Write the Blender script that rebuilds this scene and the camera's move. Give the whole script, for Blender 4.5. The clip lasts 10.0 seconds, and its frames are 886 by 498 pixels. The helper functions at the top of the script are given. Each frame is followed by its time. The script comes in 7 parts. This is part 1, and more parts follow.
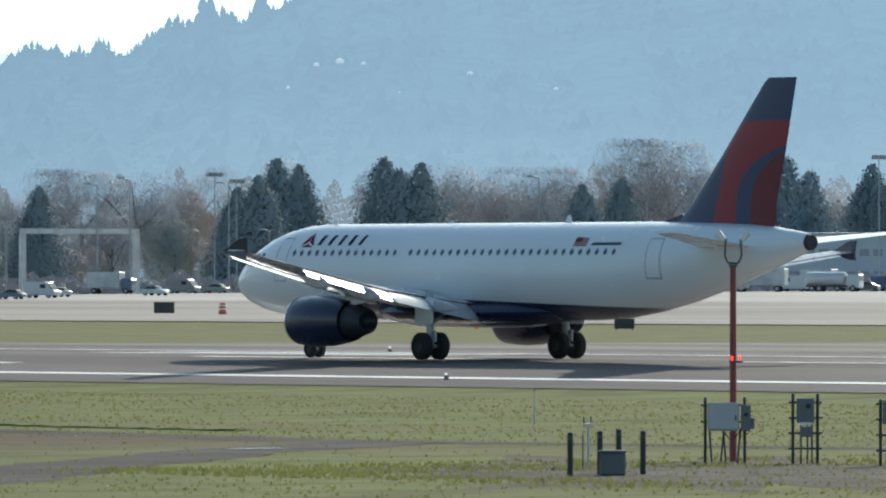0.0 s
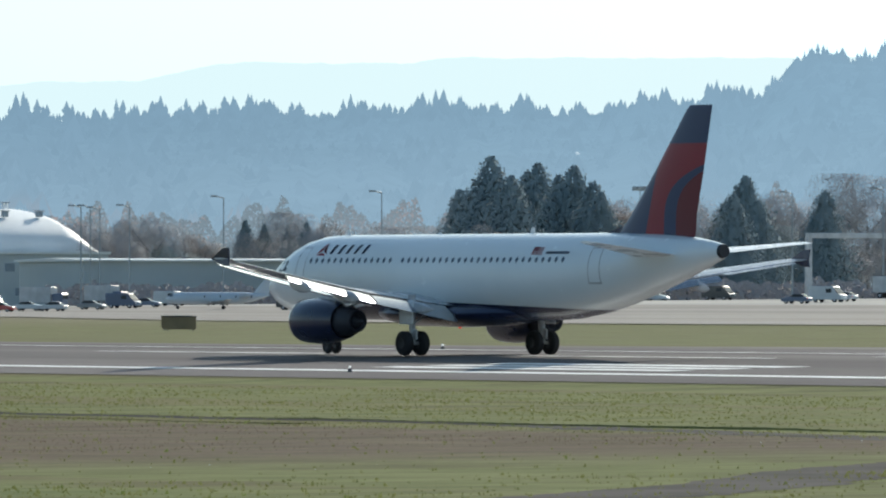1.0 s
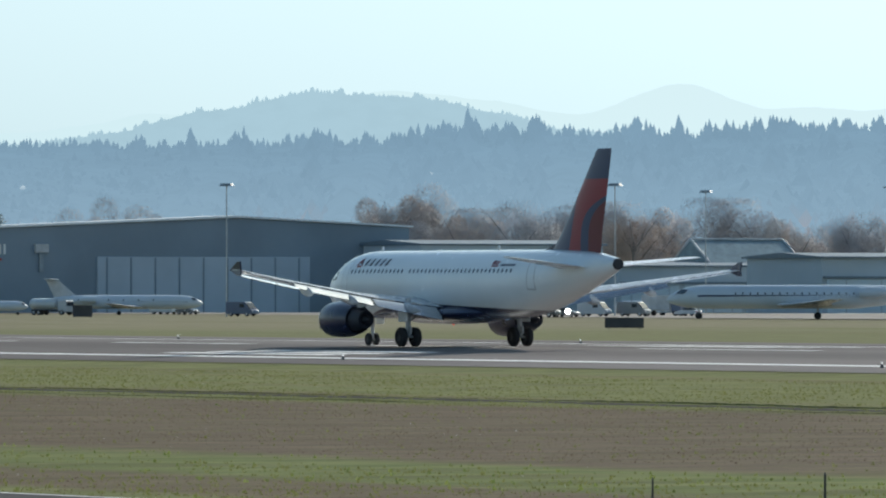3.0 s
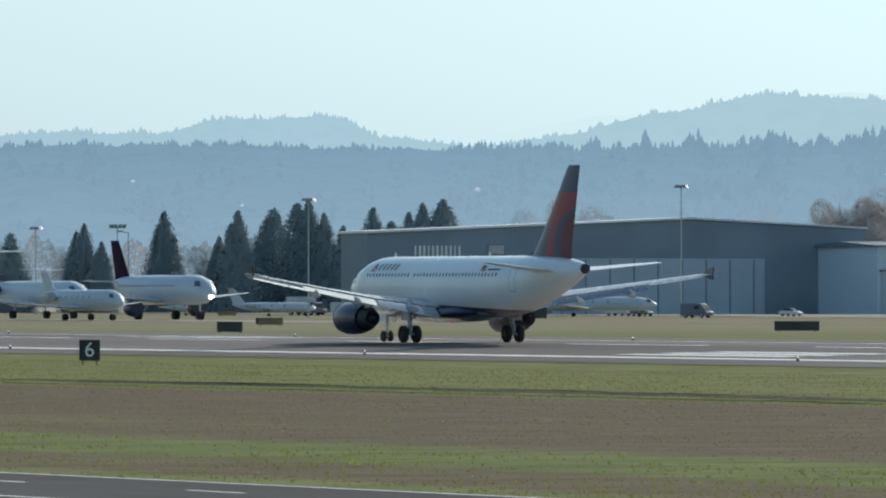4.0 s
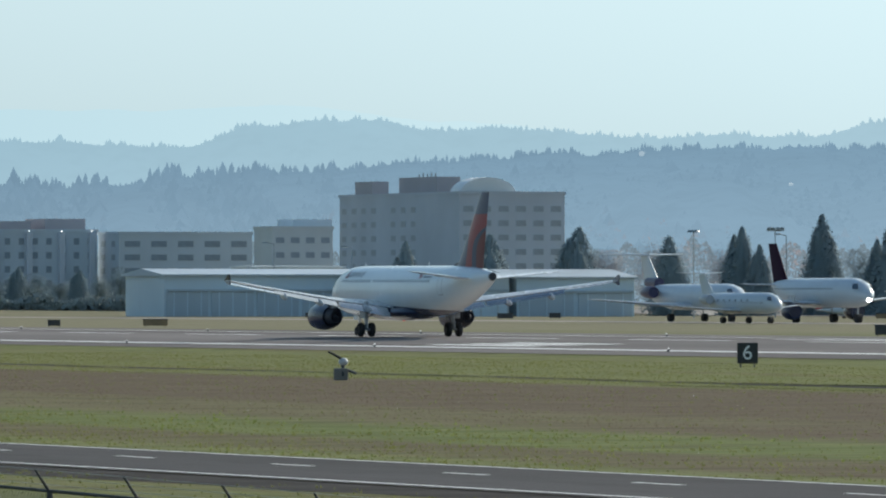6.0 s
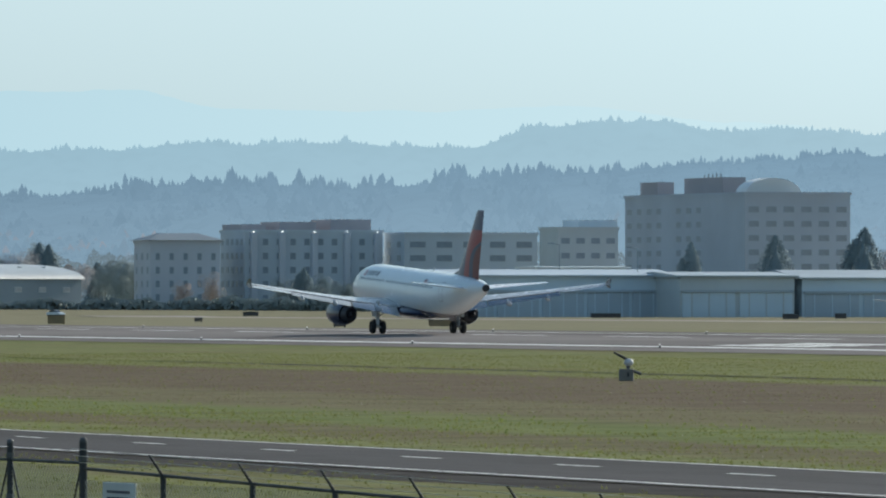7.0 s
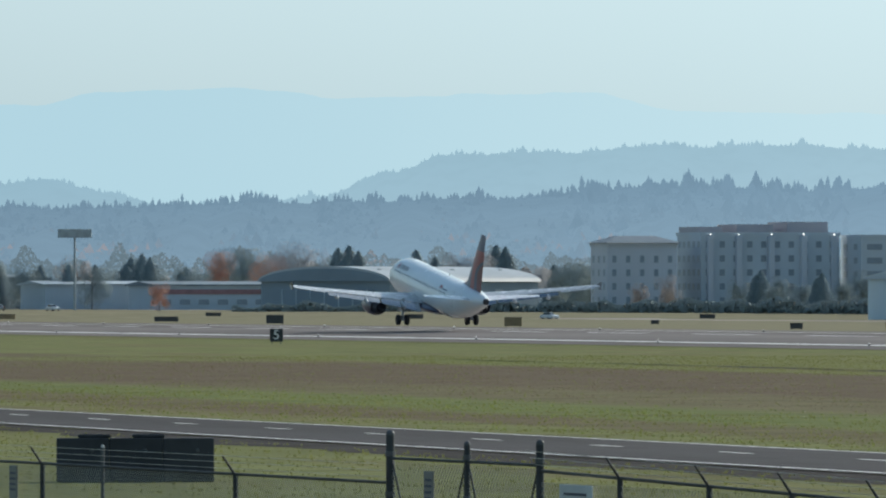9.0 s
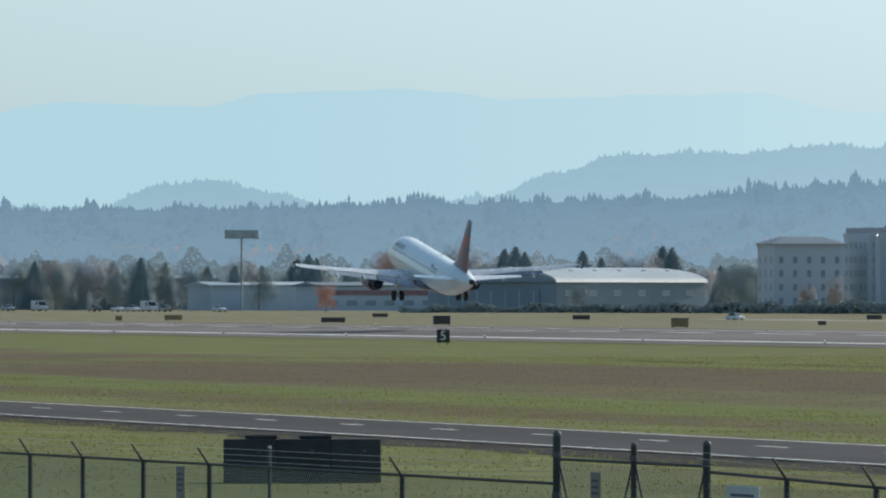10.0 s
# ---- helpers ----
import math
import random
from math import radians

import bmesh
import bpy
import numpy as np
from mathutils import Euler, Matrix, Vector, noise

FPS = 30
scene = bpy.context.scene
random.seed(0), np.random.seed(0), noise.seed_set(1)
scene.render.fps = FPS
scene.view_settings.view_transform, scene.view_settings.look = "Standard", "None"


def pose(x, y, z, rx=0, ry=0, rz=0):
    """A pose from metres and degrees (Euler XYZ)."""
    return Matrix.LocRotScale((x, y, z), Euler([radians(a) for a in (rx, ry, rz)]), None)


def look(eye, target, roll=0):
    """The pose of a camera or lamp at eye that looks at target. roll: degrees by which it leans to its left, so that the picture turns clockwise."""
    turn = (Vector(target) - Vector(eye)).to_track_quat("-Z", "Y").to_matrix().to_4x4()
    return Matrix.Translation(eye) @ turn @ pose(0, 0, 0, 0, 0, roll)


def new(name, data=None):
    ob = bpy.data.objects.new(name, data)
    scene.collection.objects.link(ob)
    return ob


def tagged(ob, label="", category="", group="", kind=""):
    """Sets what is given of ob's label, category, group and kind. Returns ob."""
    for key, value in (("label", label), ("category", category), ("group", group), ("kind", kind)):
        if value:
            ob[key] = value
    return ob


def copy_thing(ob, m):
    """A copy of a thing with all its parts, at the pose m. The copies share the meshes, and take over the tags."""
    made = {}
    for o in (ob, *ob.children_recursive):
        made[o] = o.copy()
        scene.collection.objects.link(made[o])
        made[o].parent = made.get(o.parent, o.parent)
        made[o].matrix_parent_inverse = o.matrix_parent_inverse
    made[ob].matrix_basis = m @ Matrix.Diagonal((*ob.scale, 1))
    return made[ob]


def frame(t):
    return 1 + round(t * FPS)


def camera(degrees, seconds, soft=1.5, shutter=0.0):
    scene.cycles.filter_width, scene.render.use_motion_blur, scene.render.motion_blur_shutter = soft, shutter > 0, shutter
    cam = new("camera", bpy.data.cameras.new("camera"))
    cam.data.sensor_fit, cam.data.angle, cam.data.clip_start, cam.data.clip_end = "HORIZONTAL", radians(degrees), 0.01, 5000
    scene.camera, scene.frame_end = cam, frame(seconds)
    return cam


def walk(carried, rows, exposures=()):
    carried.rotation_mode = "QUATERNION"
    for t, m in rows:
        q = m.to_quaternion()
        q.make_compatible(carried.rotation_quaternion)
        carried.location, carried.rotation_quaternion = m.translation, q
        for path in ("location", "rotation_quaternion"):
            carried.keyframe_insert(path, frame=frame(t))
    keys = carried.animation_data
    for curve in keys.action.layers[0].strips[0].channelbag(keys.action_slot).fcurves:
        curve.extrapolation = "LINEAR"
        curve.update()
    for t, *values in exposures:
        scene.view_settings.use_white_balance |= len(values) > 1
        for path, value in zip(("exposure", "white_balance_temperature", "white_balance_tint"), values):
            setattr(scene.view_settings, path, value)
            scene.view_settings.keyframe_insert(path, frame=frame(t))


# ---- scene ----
cam = camera(5.654, 10.0, soft=2.1)
EYE = 4.15          # viewing stand above the grass
ROWS = [  # seconds, bearing left of straight across the runway, pitch
    (0.0, 50.442, 0.2092), (0.5, 52.969, 0.2226), (1.0, 55.459, 0.2374), (1.5, 57.704, 0.2471),
    (2.0, 59.685, 0.2575), (3.5, 64.757, 0.2786), (4.0, 66.121, 0.2836), (4.5, 67.331, 0.2866),
    (5.0, 68.410, 0.2919), (5.5, 69.372, 0.2989), (7.0, 72.143, 0.3064), (7.5, 72.959, 0.3115),
    (8.0, 73.721, 0.3144), (8.5, 74.417, 0.3191), (9.0, 75.059, 0.3223), (9.5, 75.630, 0.3270), (10.0, 76.124, 0.3281),
]
walk(cam, [(t, pose(0, 0, EYE, 90 + pitch, 0, bearing)) for t, bearing, pitch in ROWS],
     ((0.0, 0.16), (0.7, 0.13), (1.4, 0.0), (10.0, 0.0)))

# ---- light ----
SUN_BEARING, SUN_HEIGHT = 29.0, 26.0    # degrees left of +y, degrees up
sun_way = Vector((-math.sin(radians(SUN_BEARING)) * math.cos(radians(SUN_HEIGHT)),
                  math.cos(radians(SUN_BEARING)) * math.cos(radians(SUN_HEIGHT)), math.sin(radians(SUN_HEIGHT))))
sun = new("sun", bpy.data.lights.new("sun", "SUN"))
sun.data.energy, sun.data.angle, sun.data.color = 4.4, radians(0.5), (1.0, 0.94, 0.84)
sun.matrix_world = look(sun_way * 900, (0, 0, 0))
world = bpy.data.worlds.new("sky")
scene.world = world
world.use_nodes = True
wn = world.node_tree.nodes
sky = wn.new("ShaderNodeTexSky")
sky.sky_type, sky.sun_disc = "NISHITA", False
sky.sun_elevation, sky.sun_rotation = radians(SUN_HEIGHT), radians(-SUN_BEARING)
sky.altitude, sky.air_density, sky.dust_density, sky.ozone_density = 0, 1.0, 1.3, 2.0
wn["Background"].inputs["Strength"].default_value = 0.14
# thin bright overcast: the sky's own brightness, most of its colour veiled
grey, veil, blend = wn.new("ShaderNodeRGBToBW"), wn.new("ShaderNodeVectorMath"), wn.new("ShaderNodeMix")
veil.operation, veil.inputs[1].default_value = "MULTIPLY", (4.08, 5.28, 5.64)
blend.data_type, blend.inputs[0].default_value = "RGBA", 0.88
wl = world.node_tree.links
way, up, thin = wn.new("ShaderNodeTexCoord"), wn.new("ShaderNodeSeparateXYZ"), wn.new("ShaderNodeMapRange")
thin.inputs[1].default_value, thin.inputs[2].default_value, thin.inputs[3].default_value, thin.inputs[4].default_value = 0.05, 0.30, 0.98, 0.0
wl.new(way.outputs["Generated"], up.inputs[0])
wl.new(up.outputs["Z"], thin.inputs[0])
wl.new(thin.outputs[0], blend.inputs[0])
wl.new(sky.outputs[0], grey.inputs[0])
share, even = wn.new("ShaderNodeMath"), wn.new("ShaderNodeMath")
share.operation, share.inputs[1].default_value = "DIVIDE", 6.0
even.operation, even.inputs[1].default_value = "POWER", 0.75
wl.new(grey.outputs[0], share.inputs[0])
wl.new(share.outputs[0], even.inputs[0])
wl.new(even.outputs[0], veil.inputs[0])
clear = wn.new("ShaderNodeVectorMath")
clear.operation, clear.inputs[1].default_value = "MULTIPLY", (0.90, 1.04, 0.98)
wl.new(sky.outputs[0], clear.inputs[0])
wl.new(clear.outputs[0], blend.inputs[6])
wl.new(veil.outputs[0], blend.inputs[7])
wl.new(blend.outputs[2], wn["Background"].inputs["Color"])


# ---- materials ----
def nodes_of(name):
    m = bpy.data.materials.new(name)
    m.use_nodes = True
    return m, m.node_tree.nodes, m.node_tree.links, m.node_tree.nodes["Principled BSDF"]


def noise_at(n, l, scale, detail=4.0, stretch=(1, 1, 1), space="Object"):
    """A noise pattern of that scale (per metre) on the thing's own space; returns its factor."""
    tc, mp, nz = n.new("ShaderNodeTexCoord"), n.new("ShaderNodeMapping"), n.new("ShaderNodeTexNoise")
    mp.inputs["Scale"].default_value = stretch
    nz.inputs["Scale"].default_value, nz.inputs["Detail"].default_value = scale, detail
    l.new(tc.outputs[space], mp.inputs[0])
    l.new(mp.outputs[0], nz.inputs["Vector"])
    return nz.outputs["Fac"]


def mix(n, l, fac, a, b):
    """Colour a to b by fac; each may be a colour, a number or a socket."""
    m = n.new("ShaderNodeMix")
    m.data_type = "RGBA"
    for socket, v in ((m.inputs[0], fac), (m.inputs[6], a), (m.inputs[7], b)):
        if isinstance(v, bpy.types.NodeSocket):
            l.new(v, socket)
        elif isinstance(v, (int, float)):
            socket.default_value = v
        else:
            socket.default_value = (*v[:3], 1)
    return m.outputs[2]


def calc(n, l, op, a, b=0.0, c=0.0):
    m = n.new("ShaderNodeMath")
    m.operation = op
    for i, v in enumerate((a, b, c)):
        if isinstance(v, bpy.types.NodeSocket):
            l.new(v, m.inputs[i])
        else:
            m.inputs[i].default_value = v
    return m.outputs[0]


def span(n, l, v, lo, hi):
    """0 to 1 as v goes from lo to hi, smoothly."""
    r = n.new("ShaderNodeMapRange")
    r.interpolation_type = "SMOOTHSTEP"
    l.new(v, r.inputs[0])
    r.inputs[1].default_value, r.inputs[2].default_value = lo, hi
    return r.outputs[0]


def plain(name, colour, rough=0.6, metal=0.0, worn=0.25, grain=6.0, coarse=0.6, bump=0.0, coat=0.0, glow=0.0, shine=0.5):
    """A surface of one colour with stains at a coarse and a fine scale."""
    m, n, l, p = nodes_of(name)
    dark = tuple(c * (1 - worn) for c in colour)
    light = tuple(min(1, c * (1 + worn * 0.6)) for c in colour)
    a = mix(n, l, span(n, l, noise_at(n, l, coarse), 0.3, 0.7), dark, light)
    l.new(mix(n, l, calc(n, l, "MULTIPLY", noise_at(n, l, grain), 0.5), a, colour), p.inputs["Base Color"])
    l.new(calc(n, l, "MULTIPLY_ADD", noise_at(n, l, grain * 0.7), 0.2, rough - 0.1), p.inputs["Roughness"])
    p.inputs["Metallic"].default_value = metal
    p.inputs["Coat Weight"].default_value = coat
    p.inputs["Specular IOR Level"].default_value = shine
    if bump:
        b = n.new("ShaderNodeBump")
        b.inputs["Strength"].default_value, b.inputs["Distance"].default_value = 1.0, bump
        l.new(noise_at(n, l, grain), b.inputs["Height"])
        l.new(b.outputs[0], p.inputs["Normal"])
    if glow:
        p.inputs["Emission Color"].default_value = (*colour, 1)
        p.inputs["Emission Strength"].default_value = glow
    return m


# ---- building blocks ----
def part(name, bm, material, parent=None, label="", smooth=False):
    """Links a bmesh as one mesh object, under parent if given."""
    me = bpy.data.meshes.new(name)
    bmesh.ops.recalc_face_normals(bm, faces=bm.faces[:])
    bm.to_mesh(me)
    bm.free()
    for m in material if isinstance(material, (list, tuple)) else [material]:
        me.materials.append(m)
    if smooth:
        me.polygons.foreach_set("use_smooth", [True] * len(me.polygons))
        me.set_sharp_from_angle(angle=radians(38))
    ob = new(name, me)
    ob.parent = parent
    return tagged(ob, label) if label else ob


def empty(name, m, label, category, group="", kind=""):
    ob = new(name)
    ob.matrix_world = m
    ob.empty_display_size = 0.2
    return tagged(ob, label, category, group, kind)


def add_box(bm, size, at, bevel=0.0, turn=None):
    """A box of that size centred at at, its edges rounded by bevel."""
    made = bmesh.ops.create_cube(bm, size=1)["verts"]
    m = Matrix.Translation(at) @ (turn or Matrix()) @ Matrix.Diagonal((*size, 1))
    bmesh.ops.transform(bm, matrix=m, verts=made)
    if bevel:
        edges = list({e for v in made for e in v.link_edges})
        bmesh.ops.bevel(bm, geom=edges, offset=bevel, segments=1, affect="EDGES")
    return bm


def box(size, at=(0, 0, 0), bevel=0.0, turn=None):
    return add_box(bmesh.new(), size, at, bevel, turn)


def add_tube(bm, a, b, r, r2=None, sides=10):
    """A round bar from a to b."""
    a, b = Vector(a), Vector(b)
    made = bmesh.ops.create_cone(bm, cap_ends=True, segments=sides, radius1=r, radius2=r if r2 is None else r2, depth=(b - a).length)["verts"]
    q = (b - a).to_track_quat("Z", "Y").to_matrix().to_4x4()
    bmesh.ops.transform(bm, matrix=Matrix.Translation((a + b) / 2) @ q, verts=made)
    return bm


def tube(a, b, r, r2=None, sides=10):
    return add_tube(bmesh.new(), a, b, r, r2, sides)


def loft(bm, rings, cap=True, closed=True):
    """Skins rings of points (all of one length) into a surface."""
    rows = [[bm.verts.new(p) for p in ring] for ring in rings]
    k = len(rows[0])
    for a, b in zip(rows, rows[1:]):
        for i in range(k if closed else k - 1):
            bm.faces.new((a[i], a[(i + 1) % k], b[(i + 1) % k], b[i]))
    if cap:
        bm.faces.new(rows[0])
        bm.faces.new(rows[-1][::-1])
    return bm


def polar(bearing, far, z=0.0):
    """A place that lies that bearing (degrees left of +y) and distance from the viewing stand."""
    return Vector((-math.sin(radians(bearing)) * far, math.cos(radians(bearing)) * far, z))


def curve_at(points, v):
    """Smooth value at v of a short table of (place, value) pairs."""
    for (a, p), (b, q) in zip(points, points[1:]):
        if v <= b:
            f = max(0.0, (v - a) / (b - a))
            f = f * f * (3 - 2 * f)
            return p + (q - p) * f
    return points[-1][1]


# ---- ground, runway, road ----
RUNWAY_Y, RUNWAY_Z = 245.6, 0.80
# cross-section: distance from the stand, height; the near half of the runway slopes towards it
SECTION = [(-900, 0), (180, 0), (206, -0.04), (213.5, 0.02), (216.5, 0.14), (223.6, 0.35), (245.6, 0.80), (267.6, 0.77), (290, 0.72), (330, 0.35), (420, 0.0), (4960, 0.0)]


def ground_z(y):
    for (a, p), (b, q) in zip(SECTION, SECTION[1:]):
        if y <= b:
            return p + (q - p) * (y - a) / (b - a)
    return 0.0


def ease(v, a, b):
    f = min(1.0, max(0.0, (v - a) / (b - a)))
    return f * f * (3 - 2 * f)


def land(x, y):
    """Height of the land: the cross-section and a low rise under the apron."""
    return ground_z(y) + 2.6 * ease(y, 690, 880) * ease(x, -1500, -1000) + 1.5 * (1 - ease(x, -1870, -1800))


def ground_material():
    """Mown grass in strips along the runway: green, a broad dry brown one, lush green, and dry again by the road."""
    m, n, l, p = nodes_of("grass")
    tc, sx = n.new("ShaderNodeNewGeometry"), n.new("ShaderNodeSeparateXYZ")
    l.new(tc.outputs["Position"], sx.inputs[0])
    x, y = sx.outputs["X"], sx.outputs["Y"]
    wide = noise_at(n, l, 0.035, 5, (0.25, 1, 1))
    drift = noise_at(n, l, 0.12, 6, (0.10, 1, 1))
    fine = noise_at(n, l, 0.35, 6, (1, 0.5, 1))
    clod = noise_at(n, l, 2.6, 5, (1, 0.3, 1))
    tuft = noise_at(n, l, 5.0, 4, (1, 0.6, 1))

    def strip_of(v, a, b, soft):
        return calc(n, l, "MULTIPLY", span(n, l, v, a - soft, a + soft), calc(n, l, "SUBTRACT", 1.0, span(n, l, v, b - soft, b + soft)))

    def dim(v, k):
        return calc(n, l, "MULTIPLY", v, k)
    yw = calc(n, l, "ADD", y, calc(n, l, "MULTIPLY_ADD", drift, 10.0, -5.0))
    green = mix(n, l, span(n, l, fine, 0.3, 0.7), (0.126, 0.142, 0.054), (0.182, 0.197, 0.080))
    dry = mix(n, l, span(n, l, fine, 0.25, 0.75), (0.102, 0.078, 0.058), (0.144, 0.110, 0.080))
    lush = mix(n, l, span(n, l, fine, 0.3, 0.7), (0.100, 0.130, 0.044), (0.160, 0.186, 0.070))
    olive = mix(n, l, span(n, l, fine, 0.3, 0.7), (0.135, 0.126, 0.068), (0.172, 0.158, 0.086))
    worn = span(n, l, noise_at(n, l, 0.11, 7, (0.12, 1, 1)), 0.50, 0.66)
    green = mix(n, l, dim(worn, 0.6), green, (0.160, 0.132, 0.072))
    # the broad dry strip: from the stand's side to the drain, thinning out westwards
    broad = dim(strip_of(yw, 98, 149, 2.5), calc(n, l, "SUBTRACT", 1.0, span(n, l, x, -188, -165)))
    thin = calc(n, l, "MULTIPLY_ADD", span(n, l, calc(n, l, "MULTIPLY", x, -1.0), 420, 620), 0.20, 0.22)
    broad = dim(broad, span(n, l, calc(n, l, "SUBTRACT", wide, thin), -0.02, 0.16))
    tongue = dim(strip_of(yw, 97, 113, 3.0), strip_of(x, -430, -265, 22))
    second = dim(strip_of(yw, 77.5, 86, 1.5), calc(n, l, "MULTIPLY_ADD", span(n, l, wide, 0.3, 0.55), 0.6, 0.3))
    c = mix(n, l, dim(strip_of(yw, 85, 98, 2.0), 0.85), green, lush)
    c = mix(n, l, calc(n, l, "MAXIMUM", broad, second), c, dry)
    c = mix(n, l, dim(tongue, 0.7), c, olive)
    # clods, bare spots and mowing clumps, both scales
    blotch = noise_at(n, l, 0.9, 5, (1, 0.16, 1))
    c = mix(n, l, dim(span(n, l, blotch, 0.46, 0.66), 0.40), c, (0.078, 0.080, 0.036))
    c = mix(n, l, dim(span(n, l, noise_at(n, l, 1.3, 5, (1, 0.18, 1)), 0.52, 0.70), 0.35), c, (0.215, 0.205, 0.105))
    bare = span(n, l, noise_at(n, l, 0.3, 6, (0.6, 0.35, 1)), 0.54, 0.68)
    c = mix(n, l, dim(bare, 0.45), c, (0.080, 0.066, 0.040))
    c = mix(n, l, dim(span(n, l, clod, 0.52, 0.72), 0.5), c, (0.070, 0.075, 0.026))
    c = mix(n, l, dim(span(n, l, tuft, 0.55, 0.75), 0.45), c, (0.245, 0.235, 0.105))
    far = mix(n, l, span(n, l, fine, 0.3, 0.7), (0.18, 0.168, 0.105), (0.235, 0.214, 0.14))
    beyond = dim(span(n, l, y, 290, 330), dim(span(n, l, wide, 0.2, 0.45), calc(n, l, "SUBTRACT", 1.0, dim(span(n, l, x, -1000, -750), 0.75))))
    c = mix(n, l, beyond, c, far)
    l.new(c, p.inputs["Base Color"])
    p.inputs["Roughness"].default_value = 1.0
    p.inputs["Specular IOR Level"].default_value = 0.04
    b = n.new("ShaderNodeBump")
    b.inputs["Strength"].default_value, b.inputs["Distance"].default_value = 0.25, 0.05
    l.new(tuft, b.inputs["Height"])
    l.new(b.outputs[0], p.inputs["Normal"])
    return m


def asphalt_material(name, colour, streak=0.35, shine=0.06):
    m, n, l, p = nodes_of(name)
    coarse = noise_at(n, l, 0.06, 5, (0.15, 1, 1))
    mid = noise_at(n, l, 0.8, 5, (0.3, 1, 1))
    grain = noise_at(n, l, 25.0, 3)
    a = mix(n, l, span(n, l, coarse, 0.3, 0.7), tuple(v * (1 - streak) for v in colour), tuple(v * (1 + streak) for v in colour))
    a = mix(n, l, calc(n, l, "MULTIPLY", span(n, l, mid, 0.5, 0.8), 0.4), a, tuple(v * 0.6 for v in colour))
    a = mix(n, l, calc(n, l, "MULTIPLY", grain, 0.3), a, tuple(v * 1.5 for v in colour))
    l.new(a, p.inputs["Base Color"])
    l.new(calc(n, l, "MULTIPLY_ADD", mid, 0.2, 0.75), p.inputs["Roughness"])
    p.inputs["Specular IOR Level"].default_value = shine
    b = n.new("ShaderNodeBump")
    b.inputs["Distance"].default_value = 0.01
    l.new(grain, b.inputs["Height"])
    l.new(b.outputs[0], p.inputs["Normal"])
    return m


GRASS = ground_material()
RUNWAY = asphalt_material("runway_asphalt", (0.168, 0.153, 0.147), 0.3, 0.03)
SHOULDER = asphalt_material("shoulder_asphalt", (0.17, 0.155, 0.14))
ROAD = asphalt_material("road_asphalt", (0.064, 0.061, 0.062))
CONCRETE = asphalt_material("apron_concrete", (0.42, 0.40, 0.36), 0.15)
PAINT = plain("road_paint", (0.84, 0.84, 0.81), 0.8, worn=0.12, grain=5, coarse=0.3, shine=0.1)


def strip(name, material, y0, y1, x0, x1, lift, label, steps=1, heading=0.0, kind="structure", category="ground"):
    """A long sheet that follows the ground's cross-section between two distances."""
    bm = bmesh.new()
    cuts = sorted({y0, y1, *(y for y, _ in SECTION if y0 < y < y1)})
    for a, b in zip(cuts, cuts[1:]):
        vs = [bm.verts.new((x, y + (x + 300) * -math.tan(radians(heading)), ground_z(y) + lift)) for x, y in ((x0, a), (x1, a), (x1, b), (x0, b))]
        bm.faces.new(vs)
    bmesh.ops.remove_doubles(bm, verts=bm.verts, dist=0.001)
    return tagged(part(name, bm, material), label, category, kind=kind)


def sheet(name, material, x0, x1, near, far, lift, label, category, dx=50.0, dy=25.0):
    """A sheet draped on the land between two edges, near(x) and far(x)."""
    bm = bmesh.new()
    nx = max(1, round((x1 - x0) / dx))
    rows = []
    for i in range(nx + 1):
        x = x0 + (x1 - x0) * i / nx
        ny = max(1, round((far(x1) - near(x1)) / dy))
        rows.append([bm.verts.new((x, y, land(x, y) + lift)) for y in (near(x) + (far(x) - near(x)) * j / ny for j in range(ny + 1))])
    for r, q in zip(rows, rows[1:]):
        for j in range(len(r) - 1):
            bm.faces.new((r[j], q[j], q[j + 1], r[j + 1]))
    return tagged(part(name, bm, material), label, category, kind="structure")


def ground():
    bm = bmesh.new()
    ys = [y for y, _ in SECTION[:-1]] + [480, 560, 640] + list(range(680, 900, 20)) + [1000, 1500, 2500, 4960]
    xs = [-4950, -3500, -2500, -2000, -1900, -1870, -1850, -1835, -1820, -1800, -1700] + list(range(-1600, -900, 50)) + [-900, -800, -700, -600, -400, -250, -120, 0, 300, 1200]
    grid = [[bm.verts.new((x, y, land(x, y))) for x in xs] for y in ys]
    for r, q in zip(grid, grid[1:]):
        for i in range(len(xs) - 1):
            bm.faces.new((r[i], r[i + 1], q[i + 1], q[i]))
    tagged(part("ground", bm, GRASS), "mown airfield grass, green with dry brown strips", "ground", kind="structure")


ground()
APRON_GREY = asphalt_material("apron_asphalt", (0.30, 0.275, 0.245), 0.18)
APRON_EDGE = [(-2600, 700), (-1500, 692), (-1113, 650), (-820, 566), (400, 560)]
strip("runway", RUNWAY, 216.5, 290, -2600, 400, 0.03, "grey worn asphalt runway with pale shoulders", category="runway")
sheet("exit_taxiway", SHOULDER, -440, 400, lambda x: 290.0, lambda x: 437.0, 0.04, "pale asphalt exit taxiway beside the runway", "taxiway")
sheet("apron", APRON_GREY, -2600, 400, lambda x: curve_at(APRON_EDGE, x), lambda x: 790.0, 0.10, "tan-grey asphalt airport apron", "apron")
sheet("concrete_apron", CONCRETE, -1450, 400, lambda x: 790.0, lambda x: 1150.0, 0.10, "bright pale concrete apron", "apron")
sheet("queue_taxiway", APRON_GREY, -2400, -1180, lambda x: 503.0, lambda x: 529.0, 0.04, "worn tan taxiway in the grass", "taxiway", 200)


